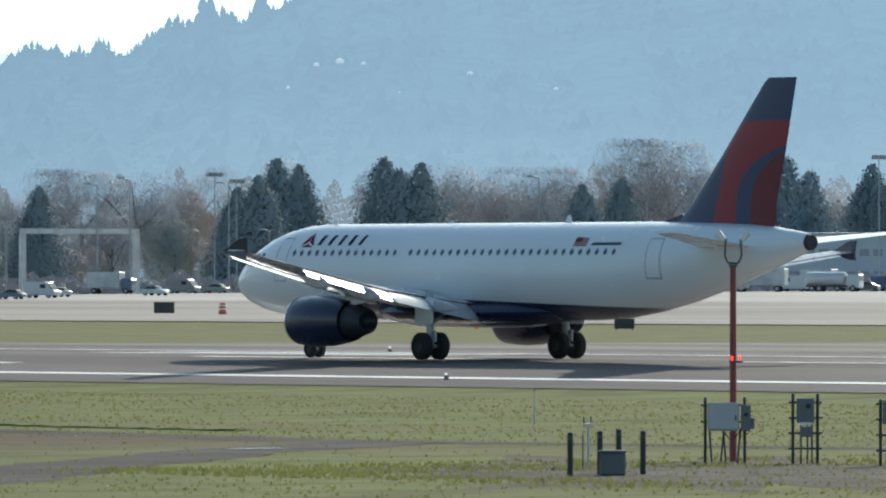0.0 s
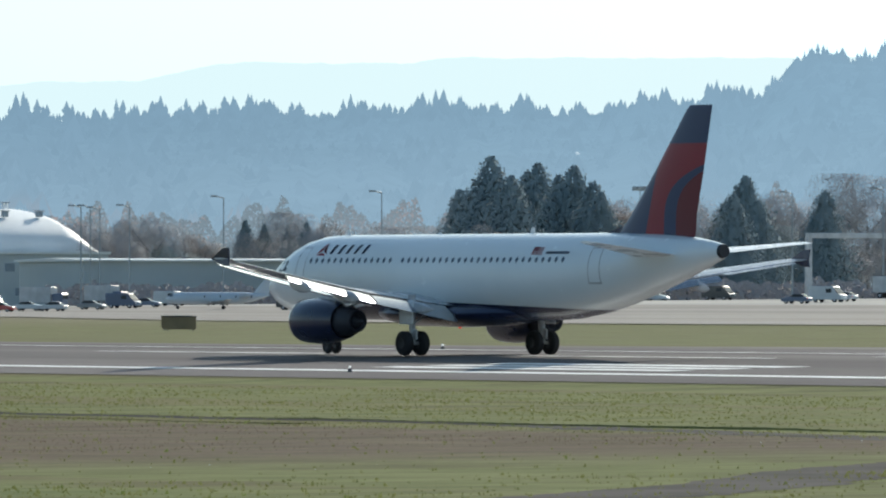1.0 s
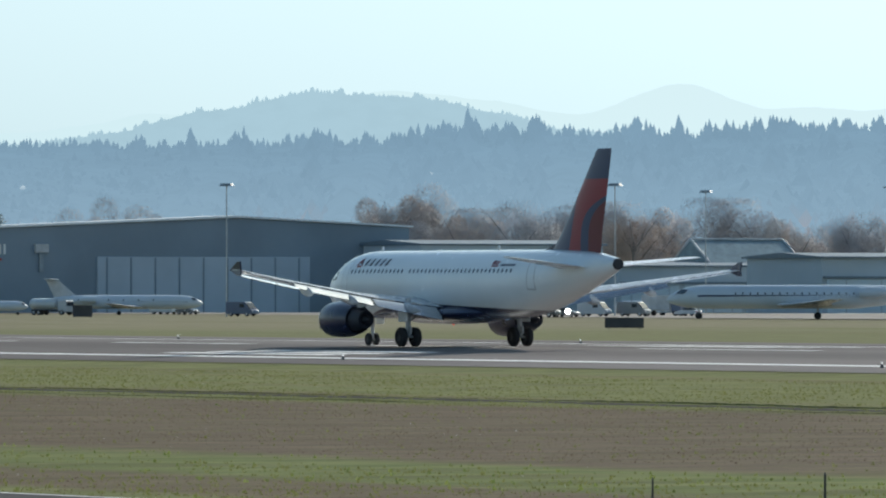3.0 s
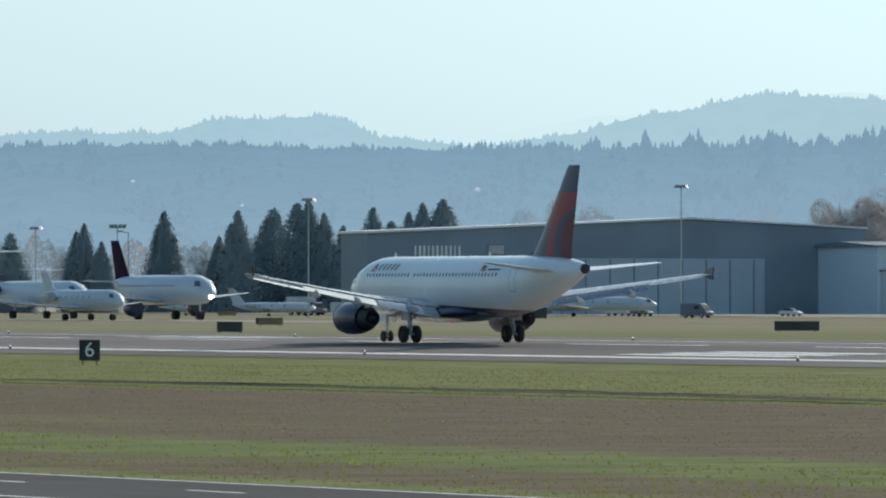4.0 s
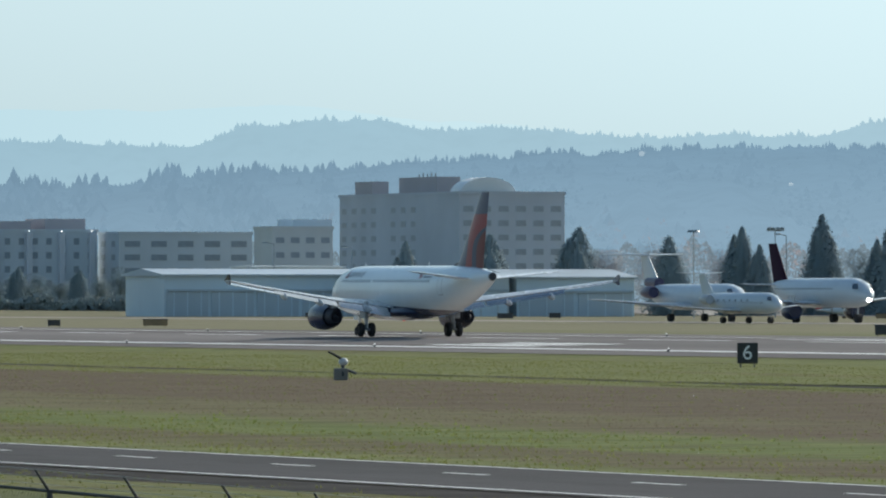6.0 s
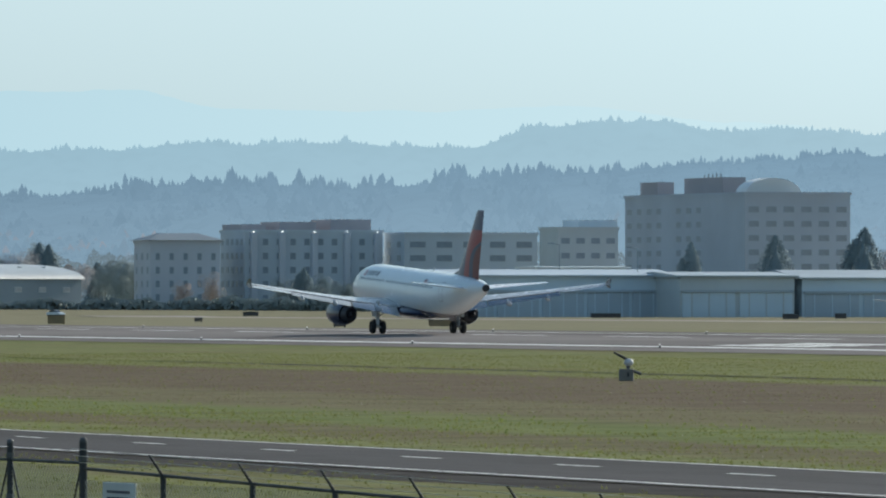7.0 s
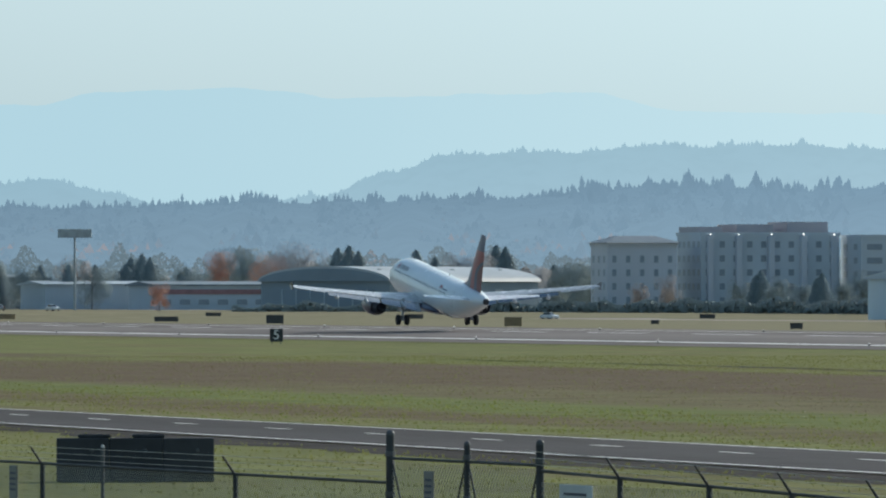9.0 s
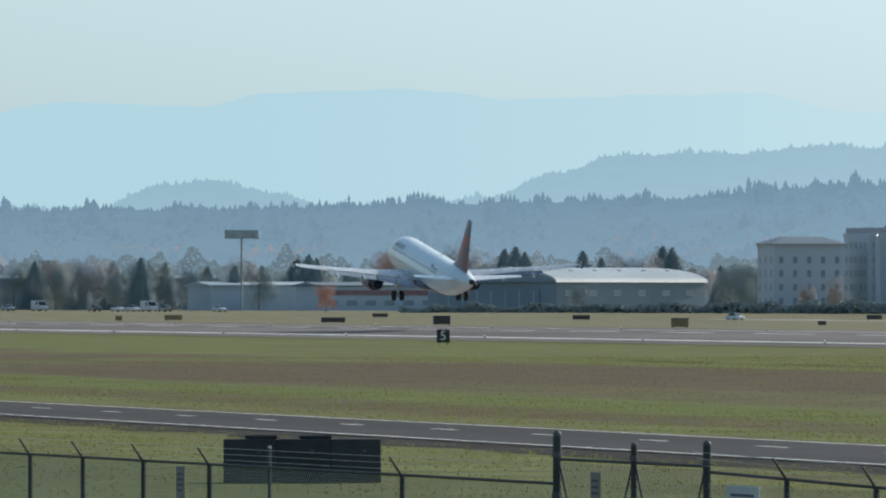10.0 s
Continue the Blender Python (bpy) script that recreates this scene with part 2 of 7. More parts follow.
def lines():
    for name, y in (("runway_edge_line", 223.6), ("runway_edge_line", 267.6)):
        strip(name, PAINT, y - 0.75, y + 0.75, -2600, 400, 0.05, "long white painted runway edge line", category="line")
    # touchdown and aiming bars: groups of long bars every 500 feet on the near half and the far half
    for x in (-184, -336.5, -489, -641):
        for y in (227.6, 230.6, 233.6, 256.0, 259.0, 262.0):
            strip("runway_bar", PAINT, y, y + 1.8, x, x + 22.9, 0.05, "white painted runway touchdown bar", category="marking")
    for k in range(-8, 45):
        x = -330 - k * 36.6
        strip("centre_dash", PAINT, 245.1, 246.1, x - 21, x, 0.05, "white painted runway centre dash", category="marking")


lines()
ROAD_TURN = -1.29
ROAD_Y = 68.2


def road_y(x):
    return (x + 300) * -math.tan(radians(ROAD_TURN))


def road():
    strip("perimeter_road", ROAD, ROAD_Y - 6.0, ROAD_Y + 4.0, -1500, 400, 0.03, "dark asphalt perimeter road", heading=ROAD_TURN, category="road")
    for s in (-5.4, 3.6):
        strip("road_edge_line", PAINT, ROAD_Y + s - 0.11, ROAD_Y + s + 0.11, -1500, 400, 0.036, "thin white painted road edge line", heading=ROAD_TURN, category="line")
    for k in range(0, 60):
        x = -100.25 - 11.75 * k
        bm = bmesh.new()
        y = ROAD_Y + road_y(x)
        bm.faces.new([bm.verts.new((px, py, 0.036)) for px, py in ((x - 3.05, y - 0.1), (x, y - 0.1), (x, y + 0.1), (x - 3.05, y + 0.1))])
        tagged(part("road_dash", bm, PAINT), "short white painted lane dash", "marking", "road centre dashes", "structure")


road()

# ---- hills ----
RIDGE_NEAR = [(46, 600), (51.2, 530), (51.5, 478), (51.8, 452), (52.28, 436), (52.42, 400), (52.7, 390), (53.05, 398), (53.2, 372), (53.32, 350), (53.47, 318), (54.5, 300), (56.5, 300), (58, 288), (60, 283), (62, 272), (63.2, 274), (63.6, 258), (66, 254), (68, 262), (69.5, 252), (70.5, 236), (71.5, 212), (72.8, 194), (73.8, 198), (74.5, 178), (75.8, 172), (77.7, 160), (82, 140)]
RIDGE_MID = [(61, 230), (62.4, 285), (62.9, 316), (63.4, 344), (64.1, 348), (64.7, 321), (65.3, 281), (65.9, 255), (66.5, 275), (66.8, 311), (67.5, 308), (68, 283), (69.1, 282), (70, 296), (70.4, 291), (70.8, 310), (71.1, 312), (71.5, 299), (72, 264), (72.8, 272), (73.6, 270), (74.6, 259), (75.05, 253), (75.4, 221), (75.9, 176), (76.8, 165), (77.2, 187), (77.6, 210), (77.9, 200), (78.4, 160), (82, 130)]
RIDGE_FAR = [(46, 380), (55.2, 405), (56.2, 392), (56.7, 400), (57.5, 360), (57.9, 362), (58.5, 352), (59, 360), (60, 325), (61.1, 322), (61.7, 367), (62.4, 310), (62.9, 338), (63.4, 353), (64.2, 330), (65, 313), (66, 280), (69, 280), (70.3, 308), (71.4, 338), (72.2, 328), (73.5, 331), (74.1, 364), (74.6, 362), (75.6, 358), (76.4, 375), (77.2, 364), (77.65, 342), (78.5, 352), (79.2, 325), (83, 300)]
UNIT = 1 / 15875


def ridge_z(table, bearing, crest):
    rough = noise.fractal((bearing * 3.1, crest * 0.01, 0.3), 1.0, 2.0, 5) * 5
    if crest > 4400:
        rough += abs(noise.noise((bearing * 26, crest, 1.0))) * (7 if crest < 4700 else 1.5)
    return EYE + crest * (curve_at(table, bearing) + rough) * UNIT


def ridge(name, table, foot, crest, material, label):
    bm = bmesh.new()
    steps = 1500
    rows = []
    for j in range(6):
        f = j / 5
        row = []
        for i in range(steps + 1):
            b = 44 + 40 * i / steps
            far = foot + (crest - foot) * f
            top = ridge_z(table, b, crest)
            lump = noise.fractal((b * 2.0, f * 4, crest), 1.0, 2.0, 4) * 14 * math.sin(math.pi * f)
            row.append(bm.verts.new(polar(b, far, max(-1.0, top * f ** 1.15 + lump - (1 - f)))))
        rows.append(row)
    rows.append([bm.verts.new(polar(44 + 40 * i / steps, crest + 60, -1)) for i in range(steps + 1)])
    for a, b in zip(rows, rows[1:]):
        for i in range(steps):
            bm.faces.new((a[i], a[i + 1], b[i + 1], b[i]))
    tagged(part(name, bm, material, smooth=True), label, "hill", kind="structure")


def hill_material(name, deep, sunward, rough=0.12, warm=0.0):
    """Distant hillside with haze painted as glow: deeper away from the sun, paler sunward."""
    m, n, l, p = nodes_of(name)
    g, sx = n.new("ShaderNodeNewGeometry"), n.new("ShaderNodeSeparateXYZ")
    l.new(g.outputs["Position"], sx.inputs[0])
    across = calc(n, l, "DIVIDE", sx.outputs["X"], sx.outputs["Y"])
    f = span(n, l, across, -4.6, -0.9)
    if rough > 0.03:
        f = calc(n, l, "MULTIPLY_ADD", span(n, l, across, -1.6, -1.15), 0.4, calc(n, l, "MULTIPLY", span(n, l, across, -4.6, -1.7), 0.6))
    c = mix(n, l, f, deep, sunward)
    # haze gradient within the glow: low slopes painted paler, crest darker
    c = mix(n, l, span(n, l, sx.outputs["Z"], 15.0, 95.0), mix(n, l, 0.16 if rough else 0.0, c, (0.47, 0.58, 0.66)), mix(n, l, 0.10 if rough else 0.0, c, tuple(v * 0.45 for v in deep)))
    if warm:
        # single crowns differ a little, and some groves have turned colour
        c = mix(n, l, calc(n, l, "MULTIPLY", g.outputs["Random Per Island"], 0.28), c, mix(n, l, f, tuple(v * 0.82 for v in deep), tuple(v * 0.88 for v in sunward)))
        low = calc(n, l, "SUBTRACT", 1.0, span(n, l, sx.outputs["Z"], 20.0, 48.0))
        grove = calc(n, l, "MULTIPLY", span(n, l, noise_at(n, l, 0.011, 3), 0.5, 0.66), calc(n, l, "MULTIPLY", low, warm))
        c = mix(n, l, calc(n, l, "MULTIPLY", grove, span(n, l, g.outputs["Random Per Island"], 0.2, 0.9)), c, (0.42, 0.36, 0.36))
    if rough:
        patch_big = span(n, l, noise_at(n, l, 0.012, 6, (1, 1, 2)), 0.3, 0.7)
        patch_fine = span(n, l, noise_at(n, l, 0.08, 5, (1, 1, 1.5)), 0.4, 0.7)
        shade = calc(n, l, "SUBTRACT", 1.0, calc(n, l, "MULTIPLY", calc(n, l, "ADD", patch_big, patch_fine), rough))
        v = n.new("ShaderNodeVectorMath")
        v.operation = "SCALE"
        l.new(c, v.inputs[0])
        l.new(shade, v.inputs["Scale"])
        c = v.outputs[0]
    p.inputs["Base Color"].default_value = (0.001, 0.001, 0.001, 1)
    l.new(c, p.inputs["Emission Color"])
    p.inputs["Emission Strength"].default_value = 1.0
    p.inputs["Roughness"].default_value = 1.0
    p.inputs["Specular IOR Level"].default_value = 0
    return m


# each ridge emits its own haze tone instead of being lit
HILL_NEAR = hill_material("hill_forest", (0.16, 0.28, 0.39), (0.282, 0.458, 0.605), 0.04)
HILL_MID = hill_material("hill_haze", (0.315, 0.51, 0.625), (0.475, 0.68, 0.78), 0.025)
HILL_FAR = hill_material("hill_pale_haze", (0.45, 0.67, 0.765), (0.74, 0.93, 0.96), 0.0)
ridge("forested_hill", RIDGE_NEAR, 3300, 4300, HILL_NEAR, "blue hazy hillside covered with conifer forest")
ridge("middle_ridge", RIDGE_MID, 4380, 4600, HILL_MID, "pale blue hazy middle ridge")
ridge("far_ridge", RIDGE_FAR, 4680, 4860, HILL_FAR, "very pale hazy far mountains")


def jagged_fir(verts, faces, rng, p, h, r, tiers):
    """A spiky crown in one piece: a sawtooth outline turned round the stem."""
    k = 5
    rings = []
    for j in range(tiers):
        z = h * (0.05 + 0.85 * j / tiers)
        wide = r * (1 - 0.8 * j / tiers)
        rings += [(z, wide), (z + h * 0.5 / tiers, wide * 0.5)] if tiers > 1 else [(z, wide)]
    s = len(verts)
    turn = rng.random() * 6.3
    for z, q in rings:
        for i in range(k):
            a, d = turn + i * 6.283 / k, q * rng.uniform(0.7, 1.25)
            verts.append((p.x + d * math.cos(a), p.y + d * math.sin(a), p.z + z))
    verts.append((p.x, p.y, p.z + h))
    for j in range(len(rings) - 1):
        b = s + j * k
        faces.extend((b + i, b + (i + 1) % k, b + k + (i + 1) % k, b + k + i) for i in range(k))
    b = s + (len(rings) - 1) * k
    faces.extend((b + i, b + (i + 1) % k, len(verts) - 1) for i in range(k))


def hill_forest():
    """Thousands of conifers over the near hillside and along the middle ridge, each wood joined."""
    rng = random.Random(5)
    verts, faces = [], []
    for i in range(36000):
        b = rng.uniform(46.5, 80)
        crest = i % 3 == 0
        f = 1.0 if crest else rng.uniform(0.25, 1.0)
        far = 3300 + 1000 * f
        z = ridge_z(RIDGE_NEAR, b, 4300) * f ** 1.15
        big = 0.6 * noise.noise((b * 2.3, 0, 4.0)) + 0.7 * noise.noise((b * 9.0, 0, 2.0))
        size = 1.6 - 0.9 * ease(b, 62, 67) + 0.55 * ease(b, 70.0, 72.0) - 0.4 * ease(b, 73.0, 75.0)
        h = (3.6 + 5.4 * max(-0.4, big)) * (0.5 + 1.25 * rng.random() ** 4) * size
        jagged_fir(verts, faces, rng, polar(b, far - (2 if crest else 0), z - 1.2), h, max(1.3, h * (rng.uniform(0.2, 0.42) if crest else rng.uniform(0.35, 0.7))), 3 if crest else 1)
    me = bpy.data.meshes.new("hill_forest")
    me.from_pydata(verts, [], faces)
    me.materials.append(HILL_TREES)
    tagged(new("hill_forest", me), "hazy blue conifer forest along the ridge", "forest", kind="stuff")
    verts, faces = [], []
    for i in range(5000):
        b = rng.uniform(60, 80)
        h = (2.0 + 2.4 * noise.noise((b * 6.0, 0, 6.0))) * (0.5 + 1.2 * rng.random() ** 5)
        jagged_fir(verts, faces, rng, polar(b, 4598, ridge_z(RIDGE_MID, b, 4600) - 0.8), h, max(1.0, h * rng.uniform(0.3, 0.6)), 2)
    me = bpy.data.meshes.new("ridge_forest")
    me.from_pydata(verts, [], faces)
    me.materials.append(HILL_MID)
    tagged(new("ridge_forest", me), "pale hazy forest edge on the middle ridge", "forest", kind="stuff")


HILL_TREES = hill_material("hill_conifers_haze", (0.157, 0.275, 0.385), (0.277, 0.449, 0.595), 0.04, 0.6)
hill_forest()


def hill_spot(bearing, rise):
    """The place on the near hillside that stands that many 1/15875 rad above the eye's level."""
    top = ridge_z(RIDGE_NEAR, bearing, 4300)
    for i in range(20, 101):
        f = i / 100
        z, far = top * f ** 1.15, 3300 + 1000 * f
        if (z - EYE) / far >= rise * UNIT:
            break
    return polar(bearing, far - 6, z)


# house and tower colours are emitted haze tones, roofs the brighter
HOUSE_WALL_HAZE = hill_material("house_wall_haze", (0.32, 0.42, 0.49), (0.40, 0.55, 0.66), 0.0)
HOUSE_ROOF_HAZE = hill_material("house_roof_haze", (0.42, 0.52, 0.58), (0.52, 0.67, 0.77), 0.0)


def hill_houses():
    k = 0.42
    for b, rise, w in ((51.25, 378, 5), (51.1, 384, 7), (50.95, 382, 4), (50.27, 362, 5), (50.72, 327, 5), (49.72, 338, 4), (50.85, 362, 4), (51.43, 340, 4), (52.0, 336, 3), (48.9, 330, 4), (49.2, 300, 3), (53.6, 300, 3),
                       (57.0, 190, 4), (58.2, 215, 3), (60.2, 200, 4), (63.3, 205, 5), (65.9, 180, 5), (66.7, 190, 4), (68.1, 195, 4), (70.2, 180, 3), (72.4, 160, 3), (54.6, 230, 4), (62.2, 190, 4), (67.4, 150, 5), (69.6, 150, 4)):
        p = hill_spot(b, rise)
        w *= k
        h = empty("hill_house", pose(p.x, p.y, p.z, 0, 0, b + 20), "small pale house on the wooded hillside", "house", "hillside houses")
        part("wall", box((w, w * 0.8, w * 0.45), (0, 0, w * 0.2)), HOUSE_WALL_HAZE, h)
        bm = bmesh.new()
        loft(bm, [[(-w * 0.55, y, w * 0.42), (0, y, w * 0.75), (w * 0.55, y, w * 0.42)] for y in (-w * 0.45, w * 0.45)])
        part("roof", bm, HOUSE_ROOF_HAZE, h)
    p = polar(69.05, 4270, 58)
    t = empty("water_tower", pose(p.x, p.y, p.z), "small white water tower on the ridge", "tower")
    bm = bmesh.new()
    bmesh.ops.create_uvsphere(bm, u_segments=14, v_segments=8, radius=1.6, matrix=Matrix.Translation((0, 0, 14)) @ Matrix.Diagonal((1, 1, 0.8, 1)))
    part("tank", bm, HOUSE_WALL_HAZE, t, "white round tank", True)
    part("stem", tube((0, 0, -6), (0, 0, 13), 0.35, None, 8), HOUSE_WALL_HAZE, t)


hill_houses()


# ---- airliner ----
WHITE = plain("white_paint", (0.80, 0.81, 0.82), 0.28, worn=0.05, grain=1.5, coarse=0.25, coat=0.3)
NAVY = plain("navy_paint", (0.012, 0.02, 0.06), 0.3, worn=0.2, grain=2, coat=0.4)
MARK_GREY = plain("registration_grey", (0.14, 0.17, 0.24), 0.5)
NAVY_DULL = plain("navy_mark", (0.02, 0.03, 0.075), 0.5)
RED = plain("red_paint", (0.45, 0.025, 0.03), 0.35, worn=0.1, coat=0.3)
DARK_RED = plain("dark_red_paint", (0.20, 0.012, 0.02), 0.35, worn=0.1, coat=0.3)
GREY = plain("wing_grey", (0.50, 0.52, 0.54), 0.26, worn=0.12, grain=2, coarse=0.5)
FLAP = plain("flap_metal", (0.46, 0.47, 0.49), 0.19, metal=0.85, worn=0.08, grain=2, coarse=0.5)
BARE = plain("bare_metal", (0.72, 0.73, 0.75), 0.22, metal=1.0, worn=0.1)
DARK = plain("dark_metal", (0.05, 0.05, 0.055), 0.5, metal=0.6)
NOZZLE = plain("nozzle_metal", (0.035, 0.042, 0.062), 0.55, metal=0.2)
STRUT = plain("strut_paint", (0.45, 0.46, 0.47), 0.4)
TYRE = plain("tyre_rubber", (0.018, 0.018, 0.02), 0.85, grain=12)
PANE = plain("cabin_pane", (0.095, 0.125, 0.165), 0.15, worn=0.1)
NOSE = 17.64    # the main wheels stand this far behind the nose
# station behind the nose, centre height, half height, half width
BODY = [(0, 3.22, 0.04, 0.04), (0.12, 3.22, 0.28, 0.30), (0.5, 3.25, 0.62, 0.66), (1.1, 3.32, 0.98, 1.02), (2, 3.45, 1.38, 1.38), (3, 3.57, 1.68, 1.64),
        (4, 3.66, 1.89, 1.82), (5.2, 3.72, 2.03, 1.93), (6.5, 3.75, 2.07, 1.975), (10, 3.75, 2.07, 1.975), (15, 3.75, 2.07, 1.975), (20, 3.75, 2.07, 1.975), (24.2, 3.75, 2.07, 1.975),
        (26, 3.79, 2.03, 1.95), (28, 3.92, 1.90, 1.87), (30, 4.11, 1.70, 1.69), (32, 4.34, 1.43, 1.44), (34, 4.58, 1.10, 1.13), (35.5, 4.75, 0.81, 0.84), (36.8, 4.87, 0.52, 0.53), (37.45, 4.92, 0.36, 0.36)]


def body_at(x):
    for a, b in zip(BODY, BODY[1:]):
        if x <= b[0]:
            f = (x - a[0]) / (b[0] - a[0])
            return tuple(p + (q - p) * f for p, q in zip(a[1:], b[1:]))
    return BODY[-1][1:]


def hull_point(x, z, side, out=0.0):
    """The point of the fuselage side at that station and height; side -1 is the left."""
    zc, h, w = body_at(x)
    s = max(-1, min(1, (z - zc) / h))
    c = math.sqrt(max(0, 1 - s * s))
    nrm = Vector((0, side * c / w, s / h)).normalized()
    return Vector((x - NOSE, side * w * c, z)) + nrm * out, nrm


def fuselage_material():
    m, n, l, p = nodes_of("fuselage_paint")
    tc, sx = n.new("ShaderNodeTexCoord"), n.new("ShaderNodeSeparateXYZ")
    l.new(tc.outputs["Object"], sx.inputs[0])
    x, z = sx.outputs["X"], sx.outputs["Z"]
    edge = calc(n, l, "MULTIPLY_ADD", calc(n, l, "POWER", calc(n, l, "MAXIMUM", calc(n, l, "SUBTRACT", -3.0, x), 0.0), 2.0), -0.012, 2.62)
    edge = calc(n, l, "SUBTRACT", edge, calc(n, l, "MULTIPLY", calc(n, l, "MAXIMUM", calc(n, l, "ADD", x, 3.0), 0.0), 0.03))
    blue = calc(n, l, "SUBTRACT", 1.0, span(n, l, calc(n, l, "SUBTRACT", z, edge), -0.02, 0.02))
    blue = calc(n, l, "MULTIPLY", blue, span(n, l, x, -13.0, -12.9))
    white = mix(n, l, span(n, l, noise_at(n, l, 0.5), 0.3, 0.7), (0.755, 0.80, 0.815), (0.78, 0.82, 0.835))
    dirt = calc(n, l, "MULTIPLY", span(n, l, noise_at(n, l, 1.4, 5, (0.15, 1, 1)), 0.5, 0.8), 0.07)
    white = mix(n, l, dirt, white, (0.5, 0.51, 0.52))
    l.new(mix(n, l, blue, white, (0.012, 0.02, 0.06)), p.inputs["Base Color"])
    l.new(calc(n, l, "MULTIPLY_ADD", noise_at(n, l, 1.0), 0.02, 0.26), p.inputs["Roughness"])
    p.inputs["Coat Weight"].default_value = 0.3
    return m


def foil(chord, thick, n=9):
    """An aerofoil outline from nose to tail round both sides: (along, up)."""
    ts = [(1 - math.cos(math.pi * i / n)) / 2 for i in range(n + 1)]
    def half(t):
        return 5 * thick * chord * (0.2969 * math.sqrt(t) - 0.126 * t - 0.3516 * t * t + 0.2843 * t ** 3 - 0.1036 * t ** 4)
    up = [(t * chord, half(t) * 1.1) for t in ts]
    low = [(t * chord, -half(t) * 0.8) for t in reversed(ts[1:-1])]
    return up + low


def wing_panel(stations, n=9):
    """Skins aerofoils; stations of (y, leading edge x, z, chord, thickness, twist in degrees)."""
    bm = bmesh.new()
    rings = []
    for y, x, z, chord, thick, twist in stations:
        c, s = math.cos(radians(twist)), math.sin(radians(twist))
        rings.append([(x + a * c + b * s, y, z - a * s + b * c) for a, b in foil(chord, thick, n)])
    return loft(bm, rings)


WING = [(1.2, 12.1, 2.55, 7.3, 0.14, 2), (2.0, 12.4, 2.60, 6.7, 0.135, 2), (4.2, 13.55, 2.82, 5.0, 0.125, 1.5), (6.4, 14.7, 3.05, 3.75, 0.118, 1),
        (10, 16.55, 3.55, 2.95, 0.11, 0.5), (13.5, 18.4, 4.06, 2.25, 0.11, 0), (16.6, 20.0, 4.55, 1.6, 0.105, -0.5)]


def wing_at(y):
    for a, b in zip(WING, WING[1:]):
        if y <= b[0]:
            f = (y - a[0]) / (b[0] - a[0])
            return [p + (q - p) * f for p, q in zip(a, b)]
    return WING[-1]


def wing_side(jet, s):
    side = "left" if s < 0 else "right"
    wing = part("wing", wing_panel([(s * y, x - NOSE, z, c * 0.8, t * 1.25, tw) for y, x, z, c, t, tw in WING]), GREY, jet, "grey metal wing, swept back", True)
    # slats in bare metal ahead of the box, flaps and aileron behind it
    for a, b in ((3.4, 6.2), (6.6, 9.6), (9.7, 12.7), (12.8, 16.2)):
        st = []
        for y in (a, (a + b) / 2, b):
            _, x, z, c, t, tw = wing_at(y)
            st.append((s * y, x - NOSE - 0.16 * c * 0.5 - 0.12, z - 0.13, 0.19 * c, 0.28, 14))
        part("slat", wing_panel(st, 6), BARE, wing, "bright bare-metal slat", True)
    for a, b, down in ((2.1, 6.3, 29), (6.5, 12.6, 29), (12.8, 16.2, 2)):
        st = []
        for y in (a, (a + b) / 2, b):
            _, x, z, c, t, tw = wing_at(y)
            st.append((s * y, x - NOSE + 0.78 * c, z - 0.035 * c, 0.25 * c, 0.16, down))
        part("flap" if down > 5 else "aileron", wing_panel(st, 6), FLAP if down > 5 else GREY, wing, "", True)
    for y in (4.0, 8.2, 11.6):
        _, x, z, c, t, tw = wing_at(y)
        bm = bmesh.new()
        rings = []
        for f, r in ((0, 0.03), (0.2, 0.2), (0.5, 0.25), (0.8, 0.18), (1, 0.03)):
            xx, zz = x - NOSE + c * 0.5 + f * c * 0.72, z - 0.3 - f * 0.32
            rings.append([(xx, s * y + r * 0.75 * math.cos(a * 0.785), zz + r * 1.25 * math.sin(a * 0.785)) for a in range(8)])
        part("flap_fairing", loft(bm, rings), GREY, wing, "", True)
    # wingtip fence
    bm = bmesh.new()
    y, x, z = s * 16.85, 20.0 - NOSE, 4.58
    outline = [(0.1, 0), (1.2, 0.5), (1.65, 0.52), (1.6, 0.0), (1.62, -0.34), (1.2, -0.32)]
    loft(bm, [[(x + a, y + s * (abs(b) * 0.12 + w), z + b) for a, b in outline] for w in (-0.04, 0.04)])
    part("wingtip_fence", bm, NAVY, wing, "dark navy wingtip fence")
    part("tip_cap", wing_panel([(s * 16.6, 20.0 - NOSE, 4.55, 1.6, 0.1, 0), (s * 16.9, 20.35 - NOSE, 4.6, 1.25, 0.06, 0)], 5), GREY, wing, "", True)
    # engine
    bm = bmesh.new()
    ex, ey, ez = 11.35 - NOSE, s * 5.75, 1.64
    prof = [(0.45, 0.78), (0.0, 0.86), (-0.06, 0.93), (0.05, 1.01), (0.5, 1.09), (1.3, 1.13), (2.3, 1.08), (3.1, 0.95), (3.45, 0.87), (3.40, 0.82), (2.9, 0.8)]
    loft(bm, [[(ex + px, ey + r * math.cos(a * math.pi / 14), ez + r * math.sin(a * math.pi / 14) * 0.98) for a in range(28)] for px, r in prof], cap=False)
    engine = part("engine_cowl", bm, NAVY, jet, "dark navy engine cowling", True)
    bm = bmesh.new()
    loft(bm, [[(ex + px, ey + r * math.cos(a * math.pi / 14), ez + r * math.sin(a * math.pi / 14) * 0.98) for a in range(28)] for px, r in ((0.3, 0.79), (-0.02, 0.86), (-0.075, 0.93), (0.04, 1.015), (0.16, 1.05))], cap=False)
